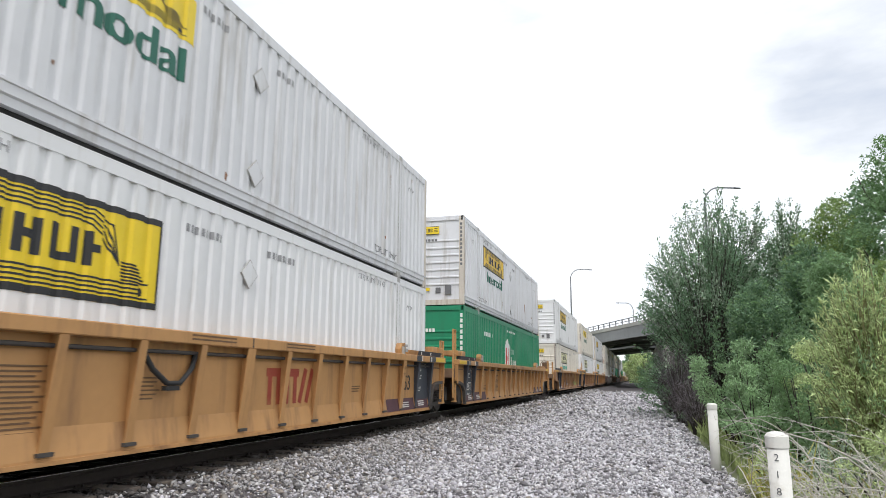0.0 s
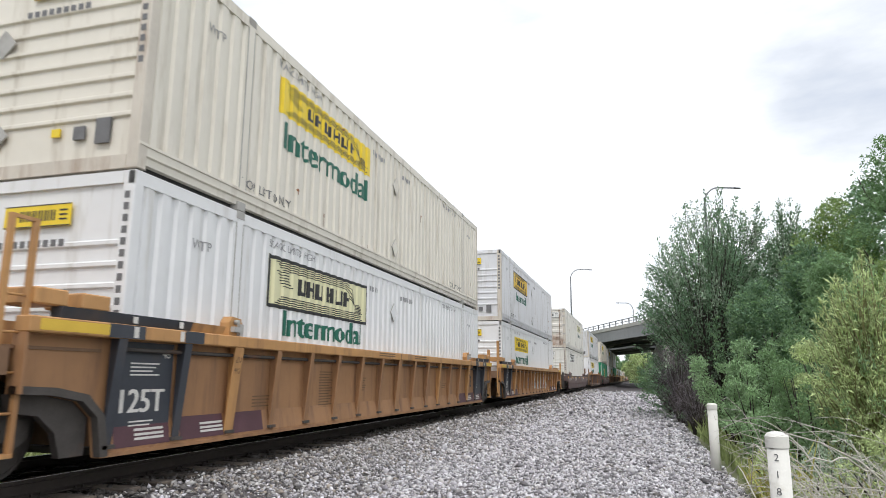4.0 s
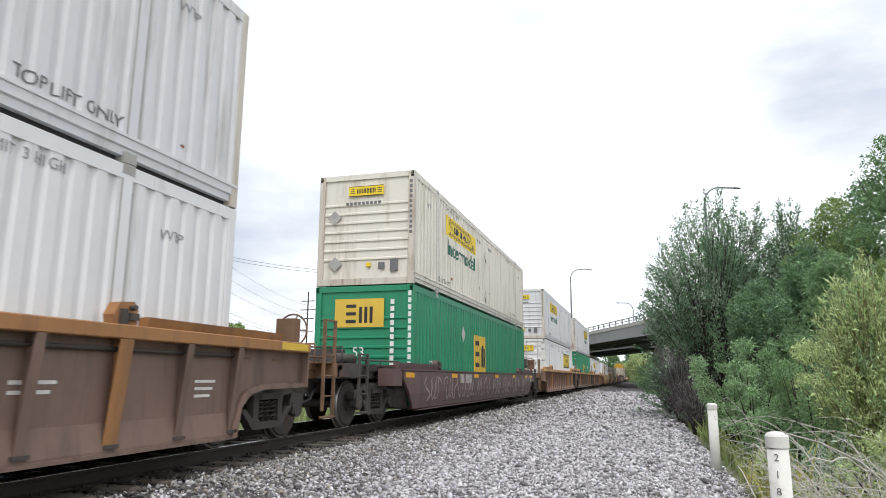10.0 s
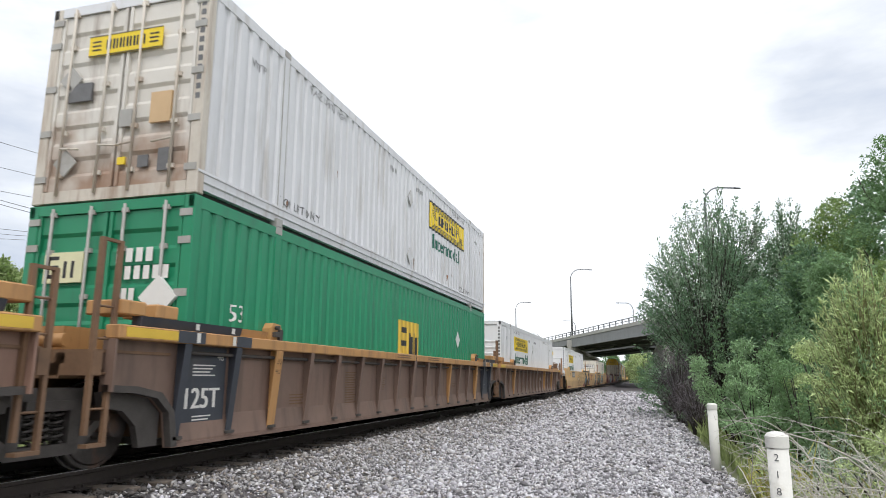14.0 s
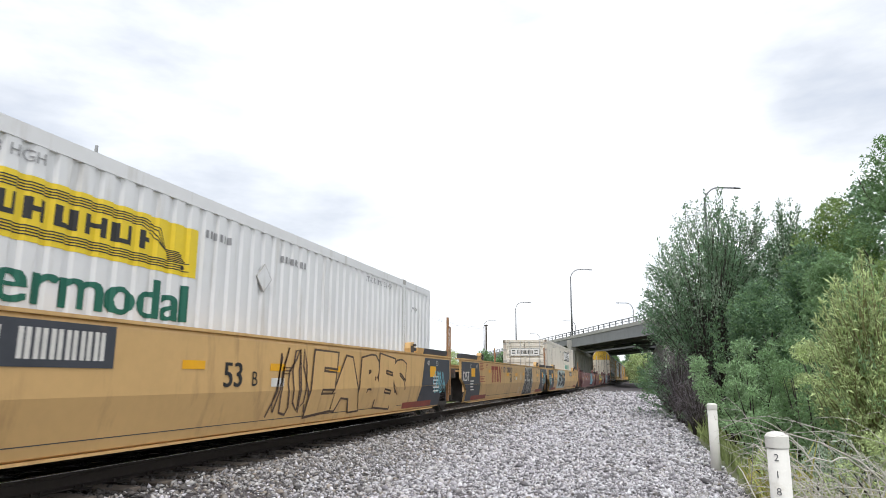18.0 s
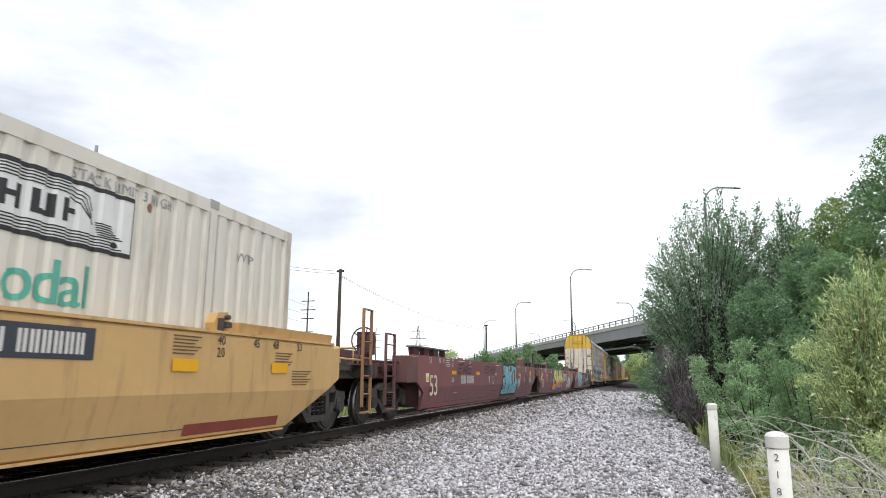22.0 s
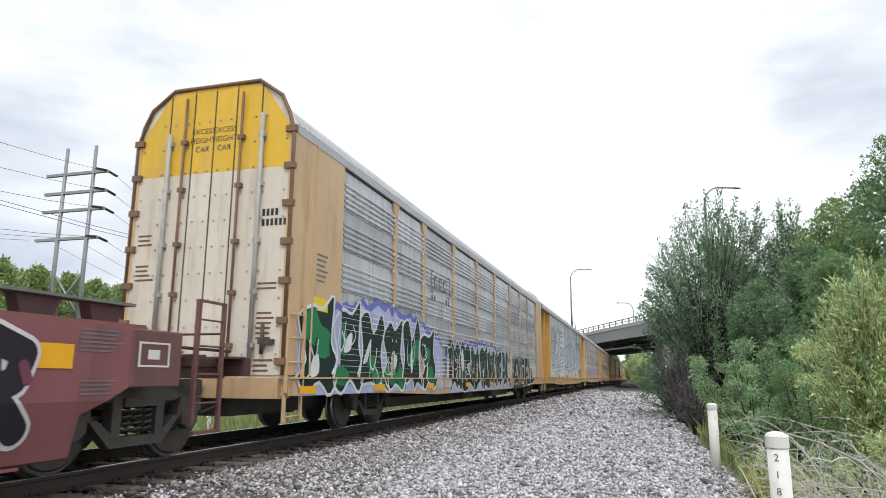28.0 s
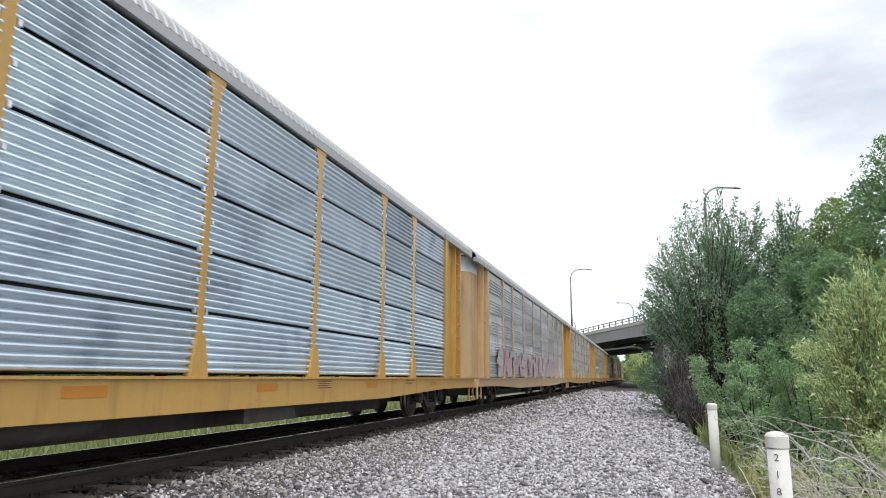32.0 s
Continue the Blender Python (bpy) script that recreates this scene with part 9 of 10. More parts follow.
for k, w, s, top in ((-20.5, 0.1, 1, 23.9), (38.0, 0.1, 1, 23.2), (95.5, 0.1, 1, 22.7), (157, 0.1, 1, 22.5)):
    p = at_bridge(k, w, 0)
    street_lamp(p.x, p.y, 9.3, top, s)
for k, w, s, top in ((81.5, BW - 0.1, -1, 21.4), (137, BW - 0.1, -1, 21.1), (191.5, BW - 0.1, -1, 20.0)):
    p = at_bridge(k, w, 0)
    street_lamp(p.x, p.y, 9.3, top, s)


# ---- power lines ----
def sag(a, b, drop, n=14):
    a, b = Vector(a), Vector(b)
    return [a.lerp(b, i / n) - Vector((0, 0, drop * 4 * (i / n) * (1 - i / n))) for i in range(n + 1)]


def wire(a, b, drop, r=0.018):
    solid("power_line_wire", pipe(bm_new(), sag(a, b, drop), r, n=4), M["wire"], "thin overhead power line wire", "wire", "overhead wires")


def h_frame(x, y, gap_, top, arms, label):
    h = thing("transmission_tower", label, "power pole", "power poles", at=pose(x, y, 0))
    for s in (-gap_ / 2, gap_ / 2):
        part("pole", tube(bm_new(), (s, 0, -1.3), (s, 0, top), 0.25, 0.16, n=12), M["polesteel"], h)
    for z, a, b in arms:
        bm = box(bm_new(), a, b, -0.16, 0.16, z - 0.13, z + 0.13)
        arm = part("cross_arm", bm, M["polesteel"], h)
        bm = bm_new()
        for x0, dy in ((b - 0.1, 1), (b - 0.1, -1)):
            for k in range(6):
                tube(bm, (x0, dy * (0.2 + k * 0.2), z - 0.03 * k), (x0, dy * (0.28 + k * 0.2), z - 0.03 * k), 0.13, n=8)
        part("insulators", bm, M["gap"], arm)
    bm = bm_new()
    tube(bm, (-gap_ / 2, 0, 6.4), (gap_ / 2, 0, 10.6), 0.10, n=6)
    tube(bm, (gap_ / 2, 0, 6.4), (-gap_ / 2, 0, 10.6), 0.10, n=6)
    part("cross_brace", bm, M["polesteel"], h)
    return h


HX, HY = -51.7, 50.0
h_frame(HX, HY, 3.45, 23.1, ((20.4, -3.9, 3.4), (18.5, -3.9, 3.4), (16.7, -3.9, 3.4), (13.9, -4.4, 3.0)), "twin-pole steel transmission structure with four cross arms")


def line_pole(x, y, top, arms, material="wood"):
    p = thing("utility_pole", "tall dark utility pole with short cross arms", "power pole", "power poles", at=pose(x, y, 0))
    part("pole", tube(bm_new(), (0, 0, -1.3), (0, 0, top), 0.22, 0.14, n=10), M[material], p)
    for z, w in arms:
        part("cross_arm", box(bm_new(), -w, w, -0.08, 0.08, z - 0.09, z + 0.09), M[material], p)


line_pole(-72.0, 136.7, 20.0, ((18.0, 1.6), (16.0, 1.9), (14.0, 1.6), (11.0, 1.5)))
line_pole(-98.8, 244.7, 20.0, ((17.5, 1.9), (15.0, 2.2), (12.5, 1.9)))
for s, z in ((3.3, 20.2), (3.3, 18.3), (3.3, 16.5), (2.9, 13.7), (-3.5, 13.7), (0, 13.7)):
    wire((HX + s, HY + 1.3, z), (-72.0 + s * 0.45, 136.7, z - 3.6), 2.2)
for s, z in ((3.3, 20.2), (3.3, 18.3), (3.3, 16.5), (2.9, 13.7), (-3.9, 13.7), (0, 13.7)):
    wire((HX + s, HY - 1.3, z), (-30.0 + s, -37.0, z + 0.3), 4.2)
for s in (-1.5, 0, 1.5):
    wire((-72.0 + s, 136.7, 16), (-98.8 + s, 244.7, 15), 2.2)
line_pole(-26.96, 57.4, 11.1, ((10.9, 0.35),))
line_pole(-28.2, 126.4, 11.1, ((10.9, 0.35),))
for s, z in ((-0.2, 10.9), (0.2, 10.6)):
    wire((-26.96 + s, 57.4, z), (-25.6 + s, -14.0, z), 2.4, 0.013)
    wire((-26.96 + s, 57.4, z - 0.3), (-28.2 + s, 126.4, z - 0.3), 1.3, 0.013)


def lattice_tower(x, y, top):
    t = thing("lattice_tower", "far steel lattice transmission tower", "power pole", "power poles", at=pose(x, y, 0))
    bm = bm_new()
    zs = [-1.3 + (top + 1.3) * i / 8 for i in range(9)]
    w = [2.8 * (1 - i / 8) + 0.25 for i in range(9)]
    for i in range(8):
        for a, b in (((-1, -1), (1, -1)), ((1, -1), (1, 1)), ((1, 1), (-1, 1)), ((-1, 1), (-1, -1))):
            tube(bm, (a[0] * w[i], a[1] * w[i], zs[i]), (a[0] * w[i + 1], a[1] * w[i + 1], zs[i + 1]), 0.12, n=4)
            tube(bm, (a[0] * w[i], a[1] * w[i], zs[i]), (b[0] * w[i + 1], b[1] * w[i + 1], zs[i + 1]), 0.08, n=4)
    part("lattice", bm, M["polesteel"], t)
    for z, r in ((top * 0.62, 6.0), (top * 0.76, 5.2), (top * 0.9, 4.2)):
        part("cross_arm", box(bm_new(), -r, r, -0.2, 0.2, z - 0.2, z + 0.2), M["polesteel"], t)


lattice_tower(-133, 400, 33.0)


# ---- white posts by the gravel ----
def white_post(x, y, top, label, marks, lean, width=0.078):
    p = thing("marker_post", label, "post", "white posts", at=pose(x, y, 0, 0, lean, -10))
    bm = bm_new()
    w = width
    base = -0.75
    tube(bm, (0, 0, base), (0, 0, top - 0.10), w, n=24)
    part("shaft", bm, M["post"], p)
    bm = bm_new()
    rings = ((w + 0.006, top - 0.105), (w + 0.007, top - 0.03), (w - 0.008, top - 0.010), (w - 0.035, top), (0.001, top + 0.003))
    for (ra, za), (rb, zb) in zip(rings, rings[1:]):
        tube(bm, (0, 0, za), (0, 0, zb), ra, rb, n=24, caps=False)
    part("cap", bm, M["post"], p)
    if marks:
        bm = bm_new()
        for text, z in marks:
            end_text(bm, text, 0.05, -0.012, z, -w - 0.003)
        part("digits", bm, M["fade"], p, "faded black digits")


white_post(1.13, 12.3, 0.575, "white painted marker post beside the gravel", (), 0.0)
white_post(0.88, 5.2, 0.62, "chipped white marker post with black digits", (("2", 0.455), ("1", 0.345), ("8", 0.235)), 0.0, 0.069)
white_post(-11.2, 15.9, 0.25, "white painted post beyond the track", (), 0.0)


# ---- plants ----
def leaf_mesh(name, centers, radii, count, size, material, seed, squash=0.8, narrow=0.5, shell=0.55):
    """Many small bent leaves scattered through clumps; each leaf is two triangles folded along its middle."""
    rng = np.random.default_rng(seed)
    centers, radii = np.asarray(centers, float), np.asarray(radii, float)
    prob = radii ** 2 / np.sum(radii ** 2)
    pick = rng.choice(len(centers), count, p=prob)
    d = rng.normal(size=(count, 3))
    d /= np.linalg.norm(d, axis=1, keepdims=True)
    r = radii[pick] * (shell + (1 - shell) * rng.random(count) ** 0.7) * rng.uniform(0.8, 1.12, count)
    pos = centers[pick] + d * r[:, None] * np.array([1, 1, squash])
    a = rng.normal(size=(count, 3)) + d * 0.6 + np.array([0, 0, -0.15])
    a /= np.linalg.norm(a, axis=1, keepdims=True)
    b = np.cross(a, rng.normal(size=(count, 3)))
    b /= np.linalg.norm(b, axis=1, keepdims=True)
    c = np.cross(a, b)
    s = size * rng.lognormal(0, 0.3, count)[:, None]
    tip, mid = pos + a * s, pos + a * s * 0.45
    l, q = mid + b * s * narrow * 0.5 + c * s * 0.12, mid - b * s * narrow * 0.5 + c * s * 0.12
    V = np.stack([pos, l, tip, q], 1).reshape(-1, 3)
    F = np.arange(count * 4).reshape(-1, 4)
    return quick_mesh(name, V, F, material)


def branching(bm, base, tip, r, rng, depth, ends):
    """A limb that forks, down to its ends."""
    base, tip = Vector(base), Vector(tip)
    mid = base.lerp(tip, 0.5) + Vector((rng.uniform(-1, 1), rng.uniform(-1, 1), rng.uniform(-0.3, 0.5))) * (tip - base).length * 0.10
    tube(bm, base, mid, r, r * 0.78, n=7, caps=False)
    tube(bm, mid, tip, r * 0.78, r * 0.5, n=7, caps=False)
    if depth == 0:
        ends.append(tip)
        return
    for k in range(rng.randint(2, 3)):
        d = (tip - base).normalized() + Vector((rng.uniform(-1, 1), rng.uniform(-1, 1), rng.uniform(-0.1, 0.7))) * 0.75
        start = mid.lerp(tip, rng.uniform(0.3, 1.0))
        branching(bm, start, start + d.normalized() * (tip - base).length * rng.uniform(0.55, 0.8), r * 0.5, rng, depth - 1, ends)
    ends.append(tip)


def tree(x, y, z0, height, radius, leaf, seed, label, count=9000, size=0.13, clump=0.75, trunk=0.14, crown_low=0.15, group="trees by the railway", stems=1, narrow=0.5, clumps=46, squash=0.8, shoots=0, pale=None):
    t = thing("tree", label, "tree", group, at=pose(x, y, z0))
    rng = random.Random(seed)
    bm = bm_new()
    ends = []
    for s in range(stems):
        off = Vector((rng.uniform(-0.4, 0.4), rng.uniform(-0.4, 0.4), 0)) * (stems > 1)
        top = Vector((off.x * 3, off.y * 3, height * 0.45))
        tube(bm, off, off.lerp(top, 0.4), trunk, trunk * 0.8, n=9)
        branching(bm, off.lerp(top, 0.4), top, trunk * 0.8, rng, 1, ends)
        for k in range(7):
            a = rng.uniform(0, 2 * math.pi)
            h0 = rng.uniform(crown_low, 0.5) * height
            st = off.lerp(top, min(1.0, h0 / (height * 0.45)))
            reach = radius * rng.uniform(0.55, 0.95)
            branching(bm, st, st + Vector((math.cos(a) * reach * 0.42, math.sin(a) * reach * 0.42, height * rng.uniform(0.05, 0.30))), trunk * 0.45, rng, 1, ends)
    part("trunk", bm, M["bark"], t)
    cs, rs = [], []
    n = clumps
    for k in range(n):
        u = rng.random()
        h = crown_low + (1 - crown_low) * (k + 0.5) / n
        env = math.sin(math.pi * min(1.0, 0.18 + 0.82 * (h - crown_low) / (1 - crown_low)) ** 0.85) ** 0.6
        a = rng.uniform(0, 2 * math.pi)
        q = radius * env * rng.uniform(0.35, 0.95)
        cs.append((q * math.cos(a), q * math.sin(a), h * height - 0.2))
        rs.append(clump * rng.uniform(0.6, 1.25) * (0.55 + 0.45 * env))
    # upright leafy shoots that stand out of the crown
    for k in range(shoots):
        a, q = rng.uniform(0, 2 * math.pi), radius * rng.uniform(0.1, 0.95)
        zt = height * (0.98 - 0.42 * (q / radius) ** 2) * rng.uniform(0.86, 1.02)
        for j in range(6):
            f = j / 5.0
            cs.append((q * math.cos(a) * (1 + 0.06 * f), q * math.sin(a) * (1 + 0.06 * f), zt - 0.95 + 1.25 * f - 0.2))
            rs.append(clump * (0.44 - 0.30 * f))
    # highlights on the crown's rim, put into a paler leaf colour
    if pale:
        rim = [q for q in range(len(cs)) if q >= clumps or rng.random() < 0.5]
        part("outer_foliage", leaf_mesh("outer_foliage", [cs[q] for q in rim], [rs[q] * 1.12 for q in rim], count // 2, size * 0.85, LEAF[pale], seed + 200, squash=squash, narrow=narrow, shell=0.8), None, t, "paler leaves painted as rim highlights")
    part("crown", leaf_mesh("crown", cs, rs, count, size, LEAF[leaf], seed, squash=squash, narrow=narrow), None, t)
    return t


def bush(x, y, z0, height, radius, leaf, seed, label, count=5000, size=0.07, narrow=0.42, group="bushes by the railway", spread=1.0, stems=15):
    b = thing("bush", label, "bush", group, at=pose(x, y, z0))
    rng = random.Random(seed)
    bm = bm_new()
    cs, rs = [], []
    for k in range(stems):
        a, q = rng.uniform(0, 2 * math.pi), radius * rng.uniform(0.2, 0.9)
        tip = Vector((q * math.cos(a) * spread, q * math.sin(a), height * rng.uniform(0.5, 1.0) * (1.05 - 0.35 * q / radius)))
        tube(bm, (rng.uniform(-0.15, 0.15), rng.uniform(-0.15, 0.15), 0), tip * 0.6 + Vector((0, 0, 0.1)), 0.02, 0.012, n=5)
        tube(bm, tip * 0.6 + Vector((0, 0, 0.1)), tip, 0.012, 0.004, n=5)
        for f in (1.0, 0.72, 0.45):
            cs.append(tip * f + Vector((rng.uniform(-0.1, 0.1), rng.uniform(-0.1, 0.1), 0)) * radius)
            rs.append(radius * rng.uniform(0.14, 0.30) * (1.25 - 0.3 * f))
    part("trunk", bm, M["bark"], b)
    part("foliage", leaf_mesh("foliage", cs, rs, count, size, LEAF[leaf], seed, narrow=narrow, shell=0.25), None, b)
    return b


def shoot_tree(x, y, z0, height, radius, leaf, tip_leaf, seed, label, shoots=300, long_=1.3, per=46, size=0.10, narrow=0.5, trunk=0.08, low=0.12, lean=(0.0, 0.0), category="tree", name="tree", group="trees by the railway", inner=0.5, pale=0.35, rise=0.75):
    """A crown of long leafy shoots that fan out and up from many stems, with gaps between them."""
    t = thing(name, label, category, group, at=pose(x, y, z0))
    rng = np.random.default_rng(seed)
    bm = bm_new()
    heart = Vector((0, 0, height * 0.30))
    pos, way, tip = [], [], []
    for k in range(shoots):
        u = rng.random()
        a = rng.uniform(0, 2 * math.pi)
        e = math.asin(low + (1 - low) * u) if rng.random() < 0.85 else rng.uniform(-0.45, 0.1)
        d = Vector((math.cos(a) * math.cos(e), math.sin(a) * math.cos(e), math.sin(e)))
        f = 1.0 - inner * rng.random() ** 1.8
        rough = 1.0 + 0.13 * math.sin(3 * a + seed) * math.cos(e) + rng.uniform(-0.07, 0.07)
        end = heart + Vector((d.x * radius * rough, d.y * radius * rough, d.z * height * 0.70 * (1 + rng.uniform(-0.08, 0.04)))) * f
        end += Vector((lean[0], lean[1], 0)) * max(0.0, end.z / height)
        g = (d * 0.8 + Vector((0, 0, rise)) + Vector(rng.normal(0, 0.18, 3))).normalized()
        ln = long_ * rng.uniform(0.65, 1.25)
        start = end - g * ln
        start.z = max(0.12, start.z)
        root = Vector((start.x * 0.12, start.y * 0.12, min(start.z * 0.4, height * 0.12)))
        if k % 3 == 0:
            mid = root.lerp(start, 0.55) + Vector((0, 0, 0.10 * (start - root).length))
            tube(bm, root, mid, trunk * rng.uniform(0.25, 0.8), trunk * 0.22, n=5, caps=False)
            tube(bm, mid, start, trunk * 0.22, 0.012, n=4, caps=False)
        tube(bm, start, end, 0.011, 0.003, n=3, caps=False)
        q = np.sort(rng.random(per)) ** 0.8
        pos.append(np.array(start)[None] + np.array(end - start)[None] * q[:, None] + rng.normal(0, 0.035 + 0.05 * (1 - q)[:, None], (per, 3)) * ln)
        way.append(np.array(g)[None] * 0.8 + rng.normal(0, 0.62, (per, 3)))
        tip.append(np.full(per, rng.random() < pale))
    part("trunk", bm, M["bark"] if category == "tree" else M["stem"], t)
    pos, way, tip = np.concatenate(pos), np.concatenate(way), np.concatenate(tip)
    way /= np.linalg.norm(way, axis=1, keepdims=True)
    side = np.cross(way, rng.normal(size=way.shape))
    side /= np.linalg.norm(side, axis=1, keepdims=True)
    up = np.cross(way, side)
    sz = size * rng.lognormal(0, 0.28, len(pos))[:, None]
    mid = pos + way * sz * 0.45
    V = np.stack([pos, mid + side * sz * narrow * 0.5 + up * sz * 0.12, pos + way * sz, mid - side * sz * narrow * 0.5 + up * sz * 0.12], 1)
    for nm, keep, lf, lab in (("crown", ~tip, leaf, ""), ("outer_foliage", tip, tip_leaf, "paler leafy shoots")):
        v = V[keep].reshape(-1, 3)
        part(nm, quick_mesh(nm, v, np.arange(len(v)).reshape(-1, 4), LEAF[lf]), None, t, lab)
    return t


# big trees beside the gravel
shoot_tree(2.45, 27.0, -0.7, 8.8, 3.15, "dark", "grey", 1, "silvery dark green roadside tree with upright shoots", 860, 1.35, 52, 0.092, lean=(0.7, 0.0), trunk=0.09, inner=0.6, rise=0.5, pale=0.25)
shoot_tree(5.55, 26.5, -0.7, 8.6, 1.15, "dark", "grey", 3, "narrow dark green tree with a ragged top", 190, 1.2, 46, 0.092)
tree(6.6, 25.0, -0.7, 7.95, 2.1, "olive", 4, "olive-green tree in a thick hedge", 20000, 0.095, 0.40, crown_low=0.08, clumps=130, shoots=34, pale="mid")
tree(7.85, 23.4, -0.7, 9.5, 1.6, "mid", 6, "tall mid-green tree behind the hedge", 17000, 0.10, 0.42, clumps=90, shoots=30)
tree(5.2, 22.6, -0.7, 5.9, 1.6, "dark", 33, "dark green tree in a thick hedge", 15000, 0.10, 0.42, crown_low=0.05, clumps=80, shoots=24, pale="mid")
tree(3.6, 33.5, -0.7, 8.2, 2.4, "mid", 9, "green tree deep in the hedge", 12000, 0.16, 0.8)
tree(6.8, 32.0, -0.7, 8.2, 2.4, "dark", 24, "green tree deep in the hedge", 12000, 0.16, 0.8)
tree(9.6, 30.0, -0.7, 9.8, 2.4, "dark", 25, "green tree deep in the hedge", 12000, 0.16, 0.8)
tree(3.3, 20.5, -0.7, 4.6, 1.4, "dark", 7, "low dark green tree in a thick hedge", 15000, 0.085, 0.38, crown_low=0.04, clumps=70, shoots=14, pale="mid")
tree(4.7, 18.5, -0.7, 4.9, 1.5, "mid", 8, "low green tree in a thick hedge", 17000, 0.085, 0.42, crown_low=0.04, clumps=70, shoots=14)
tree(5.4, 16.5, -0.7, 4.4, 1.3, "olive", 10, "leafy yellow-green young tree in the hedge", 15000, 0.085, 0.42, crown_low=0.04, clumps=70, shoots=14)
# brush along the edge
bush(1.35, 25.0, -0.6, 2.9, 0.95, "dry", 11, "nearly bare purplish brown thicket", 6000, 0.13, 0.07, stems=70)
bush(1.15, 30.0, -0.6, 3.0, 1.1, "dry", 12, "nearly bare purplish brown thicket", 5000, 0.14, 0.07, stems=70)
bush(1.55, 21.0, -0.6, 1.9, 0.8, "dry", 26, "nearly bare purplish brown thicket", 4000, 0.11, 0.07, stems=60)
bush(1.95, 16.5, -0.6, 2.7, 1.0, "fresh", 13, "fresh green bush in the hedge", 12000, 0.06)
bush(2.9, 15.6, -0.6, 2.6, 1.0, "mid", 27, "green leafy bush in the hedge", 11000, 0.06)
bush(1.9, 13.2, -0.6, 1.75, 0.75, "fresh", 14, "fresh green bush behind the white post", 9000, 0.045)
bush(2.55, 12.6, -0.6, 1.95, 0.8, "mid", 28, "green bush behind the white post", 9000, 0.045)
bush(3.15, 13.3, -0.6, 2.5, 0.85, "light", 15, "yellow-green leafy bush by the railway", 11000, 0.055)
shoot_tree(2.82, 9.8, -0.6, 3.3, 0.76, "light", "fresh", 16, "tall yellow-green willow shrub with narrow leaves", 430, 0.6, 52, 0.062, 0.24, 0.016, category="bush", name="bush", group="bushes by the railway", pale=0.12, inner=0.6)
shoot_tree(3.6, 10.6, -0.6, 3.2, 0.9, "light", "fresh", 17, "tall yellow-green willow shrub with narrow leaves", 430, 0.6, 52, 0.065, 0.24, 0.016, category="bush", name="bush", group="bushes by the railway", pale=0.12, inner=0.6)
bush(2.25, 10.3, -0.6, 1.6, 0.7, "mid", 18, "tangled green bush among dry twigs", 8000, 0.04)
bush(2.75, 8.3, -0.6, 1.6, 0.7, "light", 19, "tangled yellow-green bush among dry twigs", 8000, 0.04)
bush(2.0, 8.6, -0.6, 1.0, 0.6, "grey", 20, "tangled grey-green bush among dry twigs", 6000, 0.035)
bush(1.72, 6.5, -0.6, 0.75, 0.42, "light", 31, "low yellow-green weeds beside the gravel", 4000, 0.035, 0.3)
bush(1.6, 7.7, -0.6, 0.7, 0.4, "light", 32, "low yellow-green weeds beside the gravel", 4000, 0.035, 0.3)
bush(2.05, 7.1, -0.6, 0.85, 0.5, "light", 21, "low yellow-green weeds beside the gravel", 4000, 0.04, 0.3)
bush(1.6, 9.6, -0.6, 0.75, 0.4, "light", 29, "low yellow-green weeds beside the gravel", 4000, 0.04, 0.3)
bush(1.4, 38.0, -0.6, 3.2, 1.3, "dark", 22, "dark green brush at the gravel's edge", 6000, 0.10)
bush(1.2, 50.0, -0.6, 3.0, 1.5, "mid", 23, "green brush at the gravel's edge", 5000, 0.13)
bush(0.9, 66.0, -0.6, 3.2, 1.8, "mid", 30, "green brush at the gravel's edge", 4000, 0.18)


def dry_canes():
    """Arching bare canes and side twigs in front of the bushes, and a few that cross before the post."""
    rng = random.Random(3)
    bm = bm_new()
    roots = [(rng.uniform(1.45, 2.5), rng.uniform(5.2, 8.2), 1.0) for _ in range(170)]
    roots += [(rng.uniform(1.2, 1.7), rng.uniform(4.6, 5.6), 0.6) for _ in range(40)]
    for x, y, size in roots:
        p = Vector((x, y, profile(x)))
        d = Vector((rng.uniform(-0.8, 0.6), rng.uniform(-0.5, 0.3), rng.uniform(0.7, 1.2)))
        step = rng.uniform(0.14, 0.30) * size
        r = rng.uniform(0.004, 0.011)
        for j in range(9):
            q = p + d * step
            if q.z < profile(q.x) or q.x < 0.75:
                break
            tube(bm, p, q, r, r * 0.88, n=4, caps=False)
            if rng.random() < 0.6:
                e = q + (d * 0.7 + Vector((rng.uniform(-1, 1), rng.uniform(-1, 1), rng.uniform(-.5, .6)))) * step * rng.uniform(0.5, 1.1)
                tube(bm, q, e, r * 0.6, r * 0.35, n=3, caps=False)
            p, r = q, r * 0.88
            d = d + Vector((rng.uniform(-0.16, 0.12), rng.uniform(-0.12, 0.12), -rng.uniform(0.10, 0.24)))
    ob = solid("dry_brush", bm, M["twig"], "arching dry grey canes without leaves", "brush", kind="stuff")
    return ob


dry_canes()


def vine(points, r):
    pts = [Vector(p) for p in points]
    fine = []
    for i in range(len(pts) - 1):
        fine += [pts[i].lerp(pts[i + 1], k / 4) + Vector((0, 0, 0.02 * math.sin(k * 0.785 * 2))) for k in range(4)]
    solid("vine_stem", pipe(bm_new(), fine + [pts[-1]], r, n=5), M["twig"], "long thin dry vine stem trailing over the gravel's edge", "vine", "dry vines")


